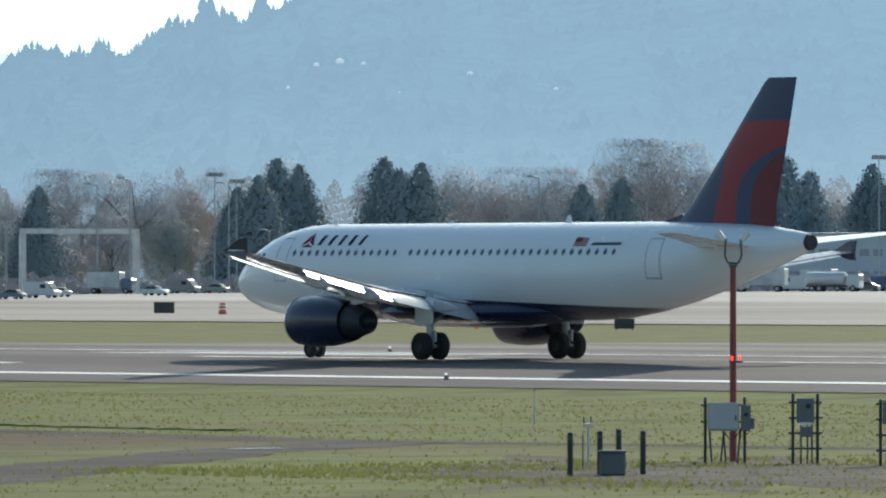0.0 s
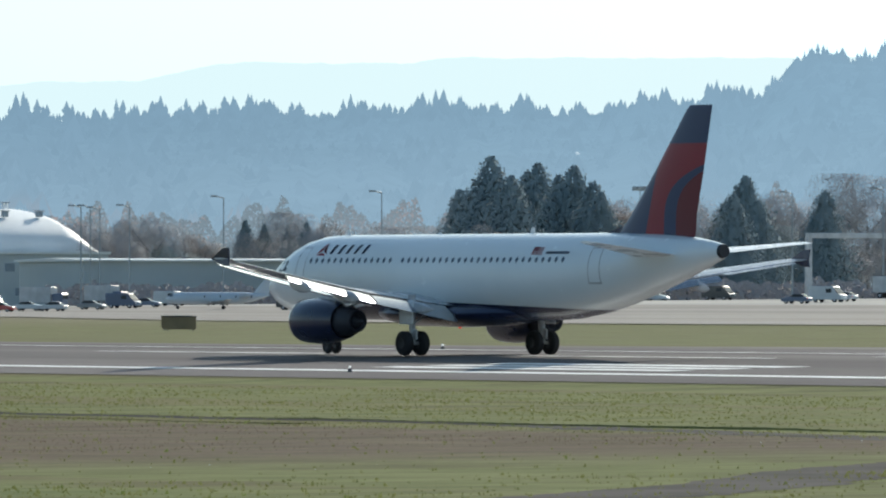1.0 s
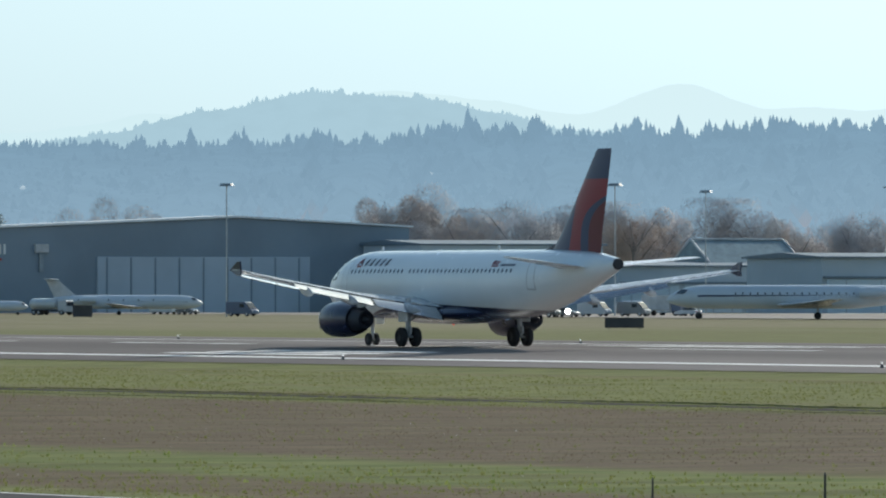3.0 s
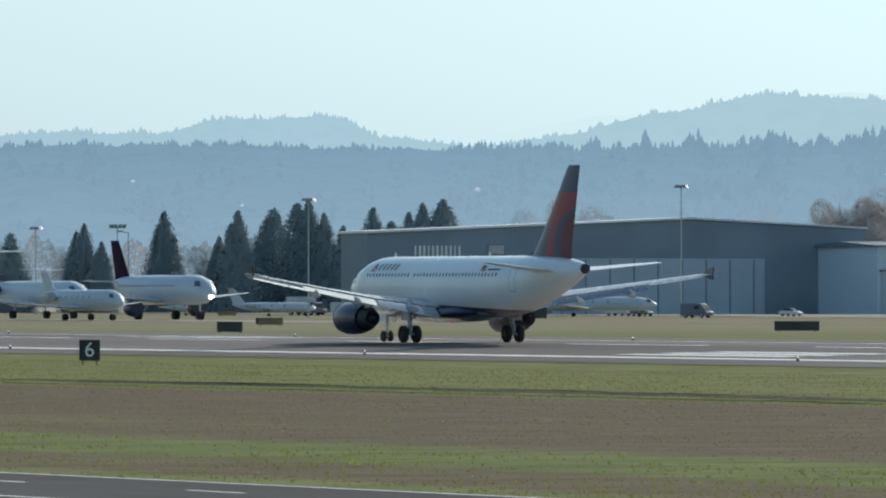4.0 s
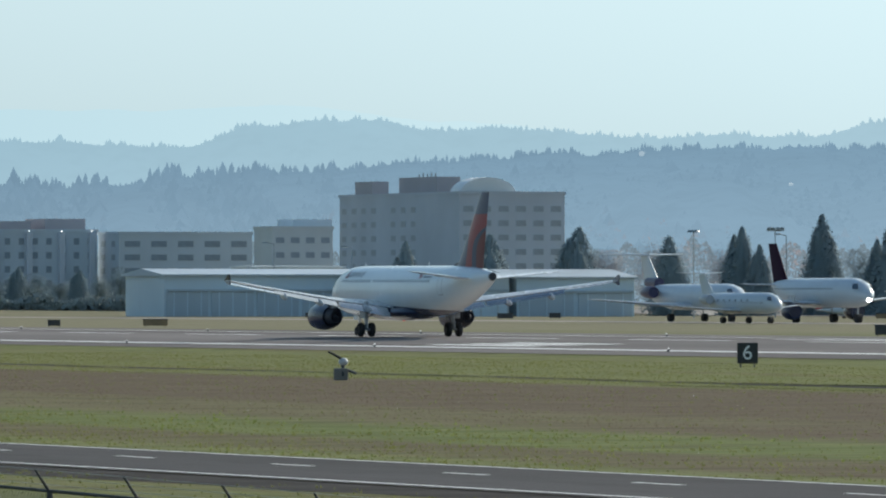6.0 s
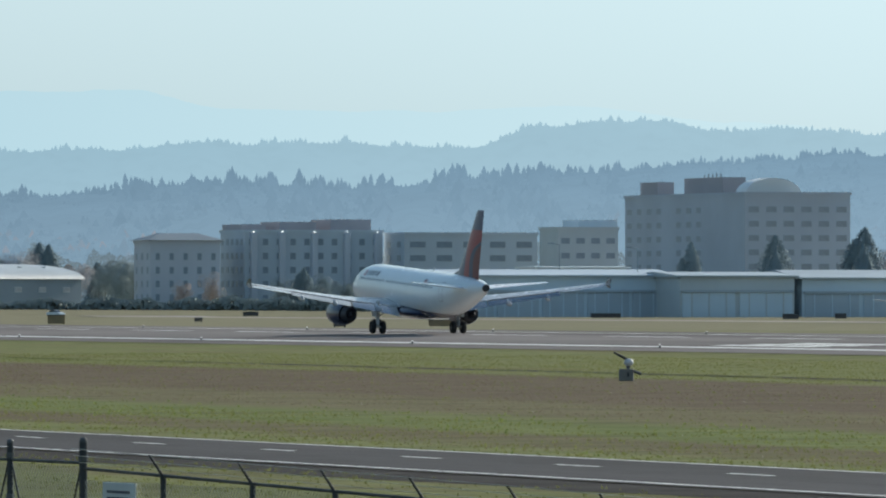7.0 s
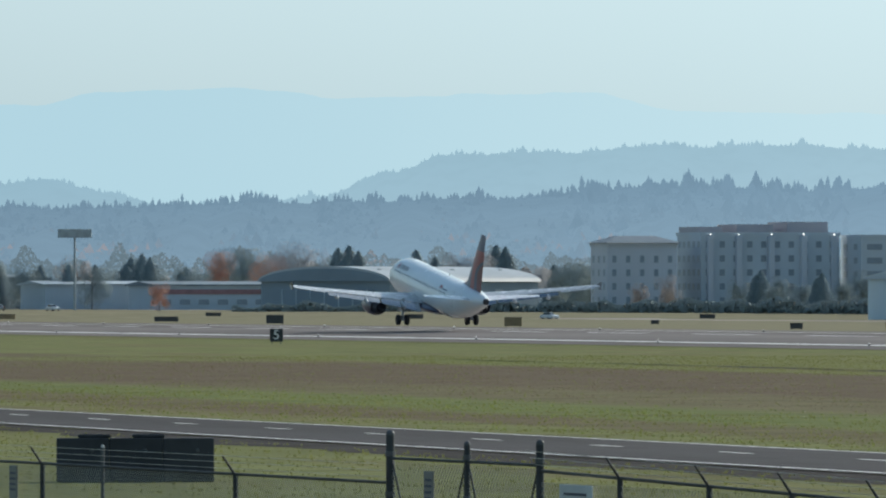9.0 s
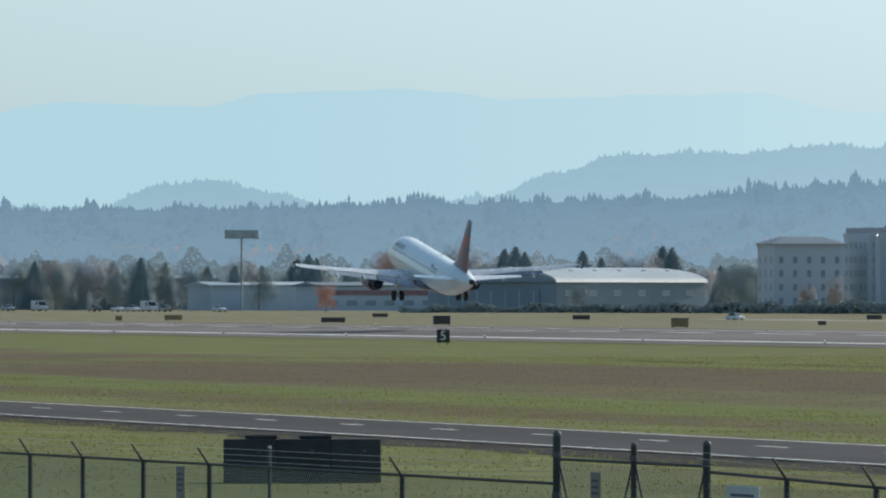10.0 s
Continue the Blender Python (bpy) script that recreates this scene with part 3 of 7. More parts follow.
    part("inlet_lip", bm, BARE, engine, "polished metal inlet lip", True)
    bm = bmesh.new()
    loft(bm, [[(ex + px, ey + r * math.cos(a * math.pi / 10), ez + r * math.sin(a * math.pi / 10)) for a in range(20)] for px, r in ((2.7, 0.76), (3.45, 0.745), (4.0, 0.66), (4.5, 0.53), (4.52, 0.46), (4.4, 0.3), (5.0, 0.05))])
    part("exhaust_nozzle", bm, NOZZLE, engine, "dark metal exhaust nozzle", True)
    part("fan_disc", tube((ex + 0.75, ey, ez), (ex + 0.85, ey, ez), 0.86, 0.86, 24), DARK, engine)
    bm = bmesh.new()
    loft(bm, [[(ex + a, ey + w * t, ez + zz) for a, t, zz in ((0.7, 0.3, 1.05), (1.8, 1, 1.3), (2.9, 1.0, 1.45), (5.0, 0.3, 1.3), (4.4, 0.3, 0.8), (3.0, 1, 0.55), (1.4, 1, 0.9))] for w in (-0.17, 0.17)])
    part("pylon", bm, GREY, engine)


def wheel_pair(name, jet, x, y, r, width, gap, leg, strut_top):
    gear = part(name, tube((x, y, r), strut_top, 0.12 * r / 0.58 + 0.03, 0.15 * r / 0.58 + 0.03, 12), STRUT, jet, "grey landing gear leg", True)
    part("axle", tube((x, y - gap / 2, r), (x, y + gap / 2, r), 0.07 * r / 0.58 + 0.01), STRUT, gear)
    for d in (-1, 1):
        yy = y + d * gap / 2
        prof = [(-0.5, 0.45), (-0.5, 0.62), (-0.46, 0.86), (-0.3, 0.985), (0, 1.0), (0.3, 0.985), (0.46, 0.86), (0.5, 0.62), (0.5, 0.45)]
        bm = bmesh.new()
        loft(bm, [[(x + r * k * math.cos(a * math.pi / 14), yy + width * f, r + r * k * math.sin(a * math.pi / 14)) for a in range(28)] for f, k in prof], cap=False)
        tyre = part("tyre", bm, TYRE, gear, "black rubber tyre", True)
        bm = bmesh.new()
        loft(bm, [[(x + r * k * math.cos(a * math.pi / 10), yy + width * f, r + r * k * math.sin(a * math.pi / 10)) for a in range(20)] for f, k in ((-0.34, 0.1), (-0.38, 0.3), (-0.46, 0.5), (0.46, 0.5), (0.38, 0.3), (0.34, 0.1))])
        part("rim", bm, DARK, tyre, "", True)
    return gear


def airliner():
    jet = empty("airliner", pose(-293.56, RUNWAY_Y, RUNWAY_Z + 0.04), "white twin-engine jet airliner with red and navy tail on the runway", "airplane")
    bm = bmesh.new()
    loft(bm, [[(x - NOSE, w * math.cos(a * math.pi / 24), zc + h * math.sin(a * math.pi / 24)) for a in range(48)] for x, zc, h, w in BODY])
    hull = part("fuselage", bm, fuselage_material(), jet, "glossy white fuselage with navy belly", True)
    part("tail_exhaust", tube((37.42 - NOSE, 0, 4.92), (37.62 - NOSE, 0, 4.93), 0.345, 0.30, 20), DARK, hull, "dark round tail exhaust", True)
    bm = bmesh.new()
    loft(bm, [[(x - NOSE, w * math.cos(a * math.pi / 12), z + h * math.sin(a * math.pi / 12)) for a in range(24)] for x, z, h, w in
              ((10.6, 2.1, 0.2, 0.8), (11.6, 2.05, 0.52, 1.7), (13, 2.0, 0.62, 2.05), (17, 1.98, 0.64, 2.1), (20, 2.02, 0.6, 1.9), (22, 2.05, 0.4, 1.3), (23, 2.0, 0.15, 0.6))])
    part("belly_fairing", bm, NAVY, jet, "navy wing root fairing", True)
    for s in (-1, 1):
        wing_side(jet, s)
        # tailplane
        st = [(s * 0.5, 31.4 - NOSE, 4.72, 3.6, 0.1, 0), (s * 1.3, 31.9 - NOSE, 4.8, 3.2, 0.1, 0), (s * 6.22, 34.85 - NOSE, 5.32, 1.3, 0.09, 0)]
        tailplane = part("tailplane", wing_panel(st), WHITE, jet, "white tailplane", True)
        # cabin windows, one share of mesh
        zc, h, w = body_at(15)
        pane = None
        x = 5.9
        while x < 27.7:
            if not (13.2 < x < 13.5 or 15.8 < x < 15.95):
                c, nrm = hull_point(x, 4.56, s, 0.004)
                if pane is None:
                    bm = bmesh.new()
                    add_box(bm, (0.21, 0.012, 0.31), (0, 0, 0))
                    bmesh.ops.bevel(bm, geom=[e for e in bm.edges if abs(e.verts[0].co.y - e.verts[1].co.y) > 0.005], offset=0.07, segments=2, affect="EDGES")
                    pane = part("cabin_window", bm, PANE, hull)
                    first = pane
                else:
                    pane = new("cabin_window", first.data)
                    pane.parent = hull
                tilt = math.atan2(nrm.z, abs(nrm.y))
                pane.matrix_local = Matrix.Translation(c) @ Matrix.Rotation(tilt * (1 if s > 0 else -1), 4, "X")
            x += 0.533
        # doors: thin outline and sill
        for x, z0, z1, wd in ((5.0, 3.35, 5.2, 0.82), (29.6, 3.45, 5.1, 0.82)):
            # one closed bead round the doorway
            corners = [(x - wd / 2, z0), (x + wd / 2, z0), (x + wd / 2, z1), (x - wd / 2, z1)]
            rings = []
            for (xa, za), (xb, zb) in zip(corners, corners[1:] + corners[:1]):
                for i in range(5):
                    xx, zz = xa + (xb - xa) * i / 5, za + (zb - za) * i / 5
                    thick = 0.04 if zz < z0 + 0.05 else 0.022
                    dx, dz = (xx - x) / wd * 2 * thick, (zz - (z0 + z1) / 2) / (z1 - z0) * 2 * thick
                    rings.append([hull_point(xx + dx * k, zz + dz * k, s, o)[0] for k, o in ((-1, -0.01), (-1, 0.015), (1, 0.015), (1, -0.01))])
            bm = bmesh.new()
            loft(bm, rings + rings[:1], cap=False)
            bmesh.ops.remove_doubles(bm, verts=bm.verts[:], dist=0.0005)
            part("door_seam", bm, STRUT, hull, "thin grey door seam")
        # cockpit glazing
        for x0, x1, z0, z1 in ((1.75, 2.3, 3.95, 4.45), (2.35, 2.95, 3.98, 4.55), (3.0, 3.5, 4.05, 4.55)):
            bm = bmesh.new()
            vs = [bm.verts.new(hull_point(x, z, s, 0.015)[0]) for x, z in ((x0, z0), (x1, z0), (x1, z1), (x0 + 0.2, z1))]
            bm.faces.new(vs)
            bmesh.ops.solidify(bm, geom=bm.faces[:], thickness=0.01)
            part("cockpit_window", bm, PANE, hull, "dark cockpit window")
        # lettering and mark on the side as plain bars
        def slab(name, pts, material, label):
            bm = bmesh.new()
            lo, hi = min(z for _, z in pts), max(z for _, z in pts)
            k = 6
            rows = []
            for j in range(k + 1):
                z = lo + (hi - lo) * (0.001 + 0.998 * j / k)
                cut = []
                for (xa, za), (xb, zb) in zip(pts, pts[1:] + pts[:1]):
                    if min(za, zb) <= z <= max(za, zb) and za != zb:
                        cut.append(xa + (xb - xa) * (z - za) / (zb - za))
                rows.append([bm.verts.new(hull_point(x, z, s, 0.012)[0]) for x in (min(cut), max(cut))])
            for p, q in zip(rows, rows[1:]):
                bm.faces.new((p[0], p[1], q[1], q[0]))
            bmesh.ops.solidify(bm, geom=bm.faces[:], thickness=0.006)
            part(name, bm, material, hull, label)
        for k in range(5):
            x = 7.3 + k * 0.70
            slab("letter_bar", [(x, 4.88), (x + 0.24, 4.88), (x + 0.36, 5.32), (x + 0.12, 5.32)], NAVY_DULL, "plain navy title bar")
        slab("mark", [(6.15, 4.86), (6.62, 5.02), (6.62, 5.42)], RED, "red triangular mark")
        slab("mark", [(6.66, 5.02), (7.08, 4.86), (6.66, 5.42)], DARK_RED, "dark red triangular mark")
        slab("mark", [(6.2, 4.8), (7.05, 4.8), (6.64, 4.95)], RED, "red triangular mark")
        slab("registration_bar", [(25.65, 4.83), (27.5, 4.83), (27.54, 4.95), (25.69, 4.95)], MARK_GREY, "plain navy registration bar")
        for k in range(5):
            z = 4.80 + k * 0.075
            slab("flag_stripe", [(24.5, z), (25.35, z), (25.35, z + 0.045), (24.5, z + 0.045)], RED, "red flag stripe")
        slab("flag_field", [(24.5, 5.0), (24.9, 5.0), (24.9, 5.17), (24.5, 5.17)], NAVY_DULL, "navy flag field")
    fin(jet)
    for x, hgt in ((6.3, 0.32), (14.2, 0.14), (22.0, 0.34)):
        bm = bmesh.new()
        loft(bm, [[(x - NOSE + a, w, 5.78 + b) for a, b in ((0, 0), (0.2, hgt), (0.36, hgt), (0.42, 0))] for w in (-0.02, 0.02)])
        part("antenna", bm, WHITE, jet, "small white blade antenna")
    bm = bmesh.new()
    bmesh.ops.create_uvsphere(bm, u_segments=10, v_segments=6, radius=0.09, matrix=Matrix.Translation((-1.5, 0, 1.36)))
    part("belly_beacon", bm, BEACON, jet, "small red belly beacon", True)
    for s in (-1, 1):
        g = wheel_pair("main_gear", jet, 0, s * 3.795, 0.585, 0.43, 0.93, STRUT, (-0.15, s * 3.75, 2.9))
        bm = box((1.2, 0.05, 1.1), (0.0, s * 4.15, 2.05), 0.02)
        part("gear_door", bm, WHITE, g)
        part("drag_brace", tube((0, s * 3.8, 1.5), (0.1, s * 2.3, 2.4), 0.06), STRUT, g)
        part("torque_link", box((0.3, 0.12, 0.5), (0.22, s * 3.795, 1.0), 0.03), STRUT, g)
    g = wheel_pair("nose_gear", jet, 5.07 - NOSE, 0, 0.385, 0.22, 0.5, STRUT, (5.2 - NOSE, 0, 2.0))
    part("landing_light", tube((4.9 - NOSE, 0, 1.35), (5.0 - NOSE, 0, 1.35), 0.1), BARE, g)
    for s in (-1, 1):
        part("gear_door", box((1.1, 0.04, 0.55), (5.3 - NOSE, s * 0.42, 1.6), 0.02), WHITE, g)
    return jet


def fin_material():
    """Navy tail with red and dark red slanted fields."""
    m, n, l, p = nodes_of("tail_paint")
    tc, sx = n.new("ShaderNodeTexCoord"), n.new("ShaderNodeSeparateXYZ")
    l.new(tc.outputs["Object"], sx.inputs[0])
    x, z = sx.outputs["X"], sx.outputs["Z"]
    navy, red, dark = (0.03, 0.048, 0.115), (0.26, 0.02, 0.04), (0.14, 0.012, 0.026)

    def step(v, at, soft=0.04):
        return span(n, l, v, at - soft, at + soft)
    u = calc(n, l, "MAXIMUM", calc(n, l, "SUBTRACT", z, 5.65), 0.0)
    front = calc(n, l, "SUBTRACT", x, calc(n, l, "MULTIPLY_ADD", u, 0.254, 14.05))
    band = calc(n, l, "SUBTRACT", x, calc(n, l, "MULTIPLY_ADD", calc(n, l, "POWER", u, 4.0), 0.0245, 15.9))
    c = mix(n, l, step(front, 0.0), navy, red)
    c = mix(n, l, step(band, -0.45), c, navy)
    c = mix(n, l, step(band, 0.42), c, dark)
    c = mix(n, l, step(z, 9.95), c, navy)
    l.new(c, p.inputs["Base Color"])
    p.inputs["Roughness"].default_value = 0.32
    return m


def fin(jet):
    bm = bmesh.new()
    rings = []
    for z, x, chord, thick in ((5.2, 28.9, 6.3, 0.10), (5.9, 29.4, 6.0, 0.10), (6.6, 30.2, 5.25, 0.10), (8.5, 32.0, 3.95, 0.10), (11.5, 34.65, 1.98, 0.09), (11.72, 34.95, 1.72, 0.05)):
        rings.append([(x - NOSE + a, b, z) for a, b in foil(chord, thick)])
    f = part("fin", loft(bm, rings), fin_material(), jet, "red and navy tail fin", True)
    bm = bmesh.new()
    loft(bm, [[(a - NOSE, w, z) for a, z in ((28.0, 5.72), (29.6, 6.12), (30.4, 5.6), (28.2, 5.55))] for w in (-0.07, 0.07)])
    part("dorsal_fillet", bm, NAVY, f)


BEACON = plain("beacon_glass", (0.8, 0.05, 0.03), 0.2, glow=0.5)
jet = airliner()


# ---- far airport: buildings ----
# far walls and panes: distance haze mixed into the base colours, paler and bluer
SLATE = plain("hazed_slate_cladding", (0.21, 0.27, 0.32), 0.6, worn=0.15, grain=0.8, coarse=0.06)
PALE_BLUE = plain("hazed_pale_blue_cladding", (0.56, 0.67, 0.745), 0.55, worn=0.12, grain=0.6, coarse=0.05)
DULL_BLUE = plain("hazed_dull_blue_cladding", (0.43, 0.51, 0.575), 0.55, worn=0.14, grain=0.6, coarse=0.05)
CREAM = plain("hazed_cream_wall", (0.50, 0.55, 0.57), 0.7, worn=0.12, grain=0.8, coarse=0.06)
TAN = plain("hazed_tan_wall", (0.51, 0.57, 0.62), 0.75, worn=0.12, grain=0.9, coarse=0.05)
TERRACOTTA = plain("hazed_brown_tower_stucco", (0.45, 0.42, 0.44), 0.75, worn=0.12, grain=0.9, coarse=0.05)
BRICKISH = plain("hazed_brown_stucco", (0.53, 0.56, 0.61), 0.75, worn=0.12, grain=0.9, coarse=0.05)
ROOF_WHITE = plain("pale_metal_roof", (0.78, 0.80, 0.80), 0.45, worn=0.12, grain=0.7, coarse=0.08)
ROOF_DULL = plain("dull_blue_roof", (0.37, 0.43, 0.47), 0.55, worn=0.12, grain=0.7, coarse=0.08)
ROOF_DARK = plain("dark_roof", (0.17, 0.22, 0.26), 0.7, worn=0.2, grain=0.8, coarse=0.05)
GLASS = plain("hazed_dark_window", (0.25, 0.30, 0.345), 0.4, worn=0.1, grain=0.5)
GLASS_FAINT = plain("haze_faint_window", (0.35, 0.375, 0.41), 0.4, worn=0.1, grain=0.5)
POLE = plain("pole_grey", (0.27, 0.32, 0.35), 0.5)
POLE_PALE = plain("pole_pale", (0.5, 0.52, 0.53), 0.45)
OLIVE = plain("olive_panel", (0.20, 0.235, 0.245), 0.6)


def window_on(parent, face, at, w, h, glass=None, share={}):
    """A framed pane on a wall; face is 'x' for a wall that looks to +x, 'y' for one that looks to -y."""
    glass = glass or GLASS
    key = (face, round(w, 2), round(h, 2), glass.name)
    if key not in share:
        size = (0.14, w, h) if face == "x" else (w, 0.14, h)
        ob = part("window", box(size, (0, 0, 0), 0.03), TAN, parent)
        pane = part("pane", box((0.10, w - 0.2, h - 0.2) if face == "x" else (w - 0.2, 0.10, h - 0.2), (0.045, 0, 0) if face == "x" else (0, -0.045, 0)), glass, ob)
        share[key] = (ob.data, pane.data)
    else:
        ob = new("window", share[key][0])
        ob.parent = parent
        pane = new("pane", share[key][1])
        pane.parent = ob
    ob.matrix_local = Matrix.Translation(at)
    return ob


def block(name, x, y, sx, sy, h, wall, roof, label, category="building", z=None):
    """A plain storeyed block with a parapet roof; x, y is its corner towards the stand (its +x, -y corner)."""
    b = empty(name, pose(x, y, land(x, y) if z is None else z), label, category)
    part("wall", box((sx, sy, h), (-sx / 2, sy / 2, h / 2)), wall, b)
    rim = bmesh.new()
    for s, c in (((sx + 0.5, 0.4, 0.7), (-sx / 2, -0.05, h + 0.33)), ((sx + 0.5, 0.4, 0.7), (-sx / 2, sy + 0.05, h + 0.33)),
                 ((0.4, sy - 0.3, 0.7), (0.05, sy / 2, h + 0.33)), ((0.4, sy - 0.3, 0.7), (-sx - 0.05, sy / 2, h + 0.33))):
        add_box(rim, s, c)
    part("parapet", rim, wall, b)
    part("roof", box((sx - 0.4, sy - 0.4, 0.2), (-sx / 2, sy / 2, h + 0.1)), roof, b)
    return b


def window_rows(b, face, length, floors, first, step, count, w=2.2, h=1.5, skip=(), glass=None):
    for f in range(floors):
        for i in range(count):
            if (f, i) in skip:
                continue
            s = (i + 0.5) * length / count
            at = (0.02, s, first + f * step) if face == "x" else (-s, -0.02, first + f * step)
            window_on(b, face, at, w, h, glass)


def hotel():
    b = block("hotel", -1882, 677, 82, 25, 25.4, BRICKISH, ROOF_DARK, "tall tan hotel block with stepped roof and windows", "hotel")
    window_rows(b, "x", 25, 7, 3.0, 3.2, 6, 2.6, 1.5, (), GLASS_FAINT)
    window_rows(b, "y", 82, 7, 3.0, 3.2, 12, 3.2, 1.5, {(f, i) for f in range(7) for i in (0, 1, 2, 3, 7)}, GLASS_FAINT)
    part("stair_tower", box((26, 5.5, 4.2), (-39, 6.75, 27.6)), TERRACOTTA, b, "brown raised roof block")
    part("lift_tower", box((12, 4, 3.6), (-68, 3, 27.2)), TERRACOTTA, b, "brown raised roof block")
    bm = bmesh.new()
    loft(bm, [[(x, 7.2 + 6.6 * math.cos(a * math.pi / 12), 25.65 + 3.6 * math.sin(a * math.pi / 12)) for a in range(13)] for x in (-8, -1.2)])
    part("barrel_roof", bm, ROOF_WHITE, b, "pale curved barrel roof", True)
    bm = bmesh.new()
    for k in range(5):
        add_box(bm, (0.25, 0.25, 1.2 + 0.4 * (k % 2)), (-30 - k * 5, 5 + 0.8 * k, 29.9))
    part("roof_vent", bm, POLE, b)


def inn_row():
    # three joined inns and a lower one, all behind the low hangars
    b = block("inn", *polar(74.01, 2100).xy, 14, 17, 15.2, BRICKISH, ROOF_DARK, "grey-brown inn with dark hipped roof", "building")
    window_rows(b, "x", 17, 4, 2.5, 3.2, 5, 1.2, 1.8)
    window_rows(b, "y", 14, 4, 2.5, 3.2, 3, 1.6, 1.8)
    bm = bmesh.new()
    loft(bm, [[(1, -1, 15.9), (1, 18, 15.9), (-15, 18, 15.9), (-15, -1, 15.9)], [(-5, 4, 17.6), (-5, 13, 17.6), (-9, 13, 17.6), (-9, 4, 17.6)]])
    part("hip_roof", bm, ROOF_DARK, b)
    b = block("apartment_hotel", *polar(73.41, 2110).xy, 20, 34, 17.8, TAN, ROOF_DARK, "long tan hotel with roof blocks and bay windows", "hotel")
    window_rows(b, "x", 34, 5, 2.4, 3.3, 10, 1.5, 1.7)
    window_rows(b, "y", 20, 5, 2.4, 3.3, 5, 2.2, 1.7)
    for y, w, h in ((4, 6, 2.0), (15, 9, 2.6), (28, 10, 3.2)):
        part("roof_block", box((16, w, h), (-14, y, 17.8 + h / 2)), TERRACOTTA, b, "brown roof block")
    for y in (2, 9, 17, 25, 32.5):
        part("bay", box((1.4, 1.4, 17.6), (0.7, y, 8.8), 0.1), BRICKISH, b)
        add = bmesh.new()
        bmesh.ops.create_uvsphere(add, u_segments=8, v_segments=5, radius=0.13, matrix=Matrix.Translation((0.8, y, 18.0)))
        part("roof_lamp", add, LAMP_GLASS, b, "small bright roof lamp")
    b = block("long_hotel", *polar(72.39, 2110).xy, 16, 33, 17.2, TAN, ROOF_DARK, "long tan hotel wing with wide windows", "hotel")
    window_rows(b, "x", 33, 5, 2.2, 3.2, 5, 4.0, 1.6)
    window_rows(b, "y", 16, 5, 2.2, 3.2, 2, 3.0, 1.6)
    b = block("white_office", *polar(71.41, 2180).xy, 14, 15.5, 19.0, CREAM, ROOF_WHITE, "pale office building with square windows", "building")
    window_rows(b, "x", 15.5, 4, 5.5, 3.6, 4, 2.4, 1.6)
    part("plant_room", box((12, 10, 2.4), (-8, 11, 20.2)), PALE_BLUE, b, "pale roof plant room")


def low_hangar(name, b0, b1, far, h, wall, roof, label, doors=0, deep=30.0, rise=0.8):
    """A long low hangar whose long wall looks to +x, from bearing b0 (its near end) to b1."""
    p, q = polar(b0, far), polar(b1, far)
    x = p.x
    y0, y1 = p.y, -x / math.tan(radians(b1))
    ln = y1 - y0
    b = empty(name, pose(x, y0, land(x, y0)), label, "hangar")
    part("wall", box((deep, ln, h), (-deep / 2, ln / 2, h / 2)), wall, b)
    bm = bmesh.new()
    loft(bm, [[(0.8, y, h), (0.8, y, h + 0.35), (-deep / 2, y, h + 0.35 + rise), (-deep - 0.8, y, h + 0.35), (-deep - 0.8, y, h)] for y in (-0.8, ln + 0.8)])
    part("roof", bm, roof, b)
    for i in range(doors):
        w = ln / doors
        d = part("sliding_door", box((0.3, w * 0.92, h * 0.62), (0.12, (i + 0.5) * w, h * 0.31), 0.05), PALE_BLUE if wall is not PALE_BLUE else DULL_BLUE, b, "sliding hangar door")
        for k in range(3):
            part("rib", box((0.12, 0.25, h * 0.6), (0.32, (i + 0.2 + 0.3 * k) * w, h * 0.3)), wall, d)
    if doors:
        part("door_track", box((0.7, ln * 0.98, 0.45), (0.3, ln / 2, h * 0.65)), roof, b)
    return b


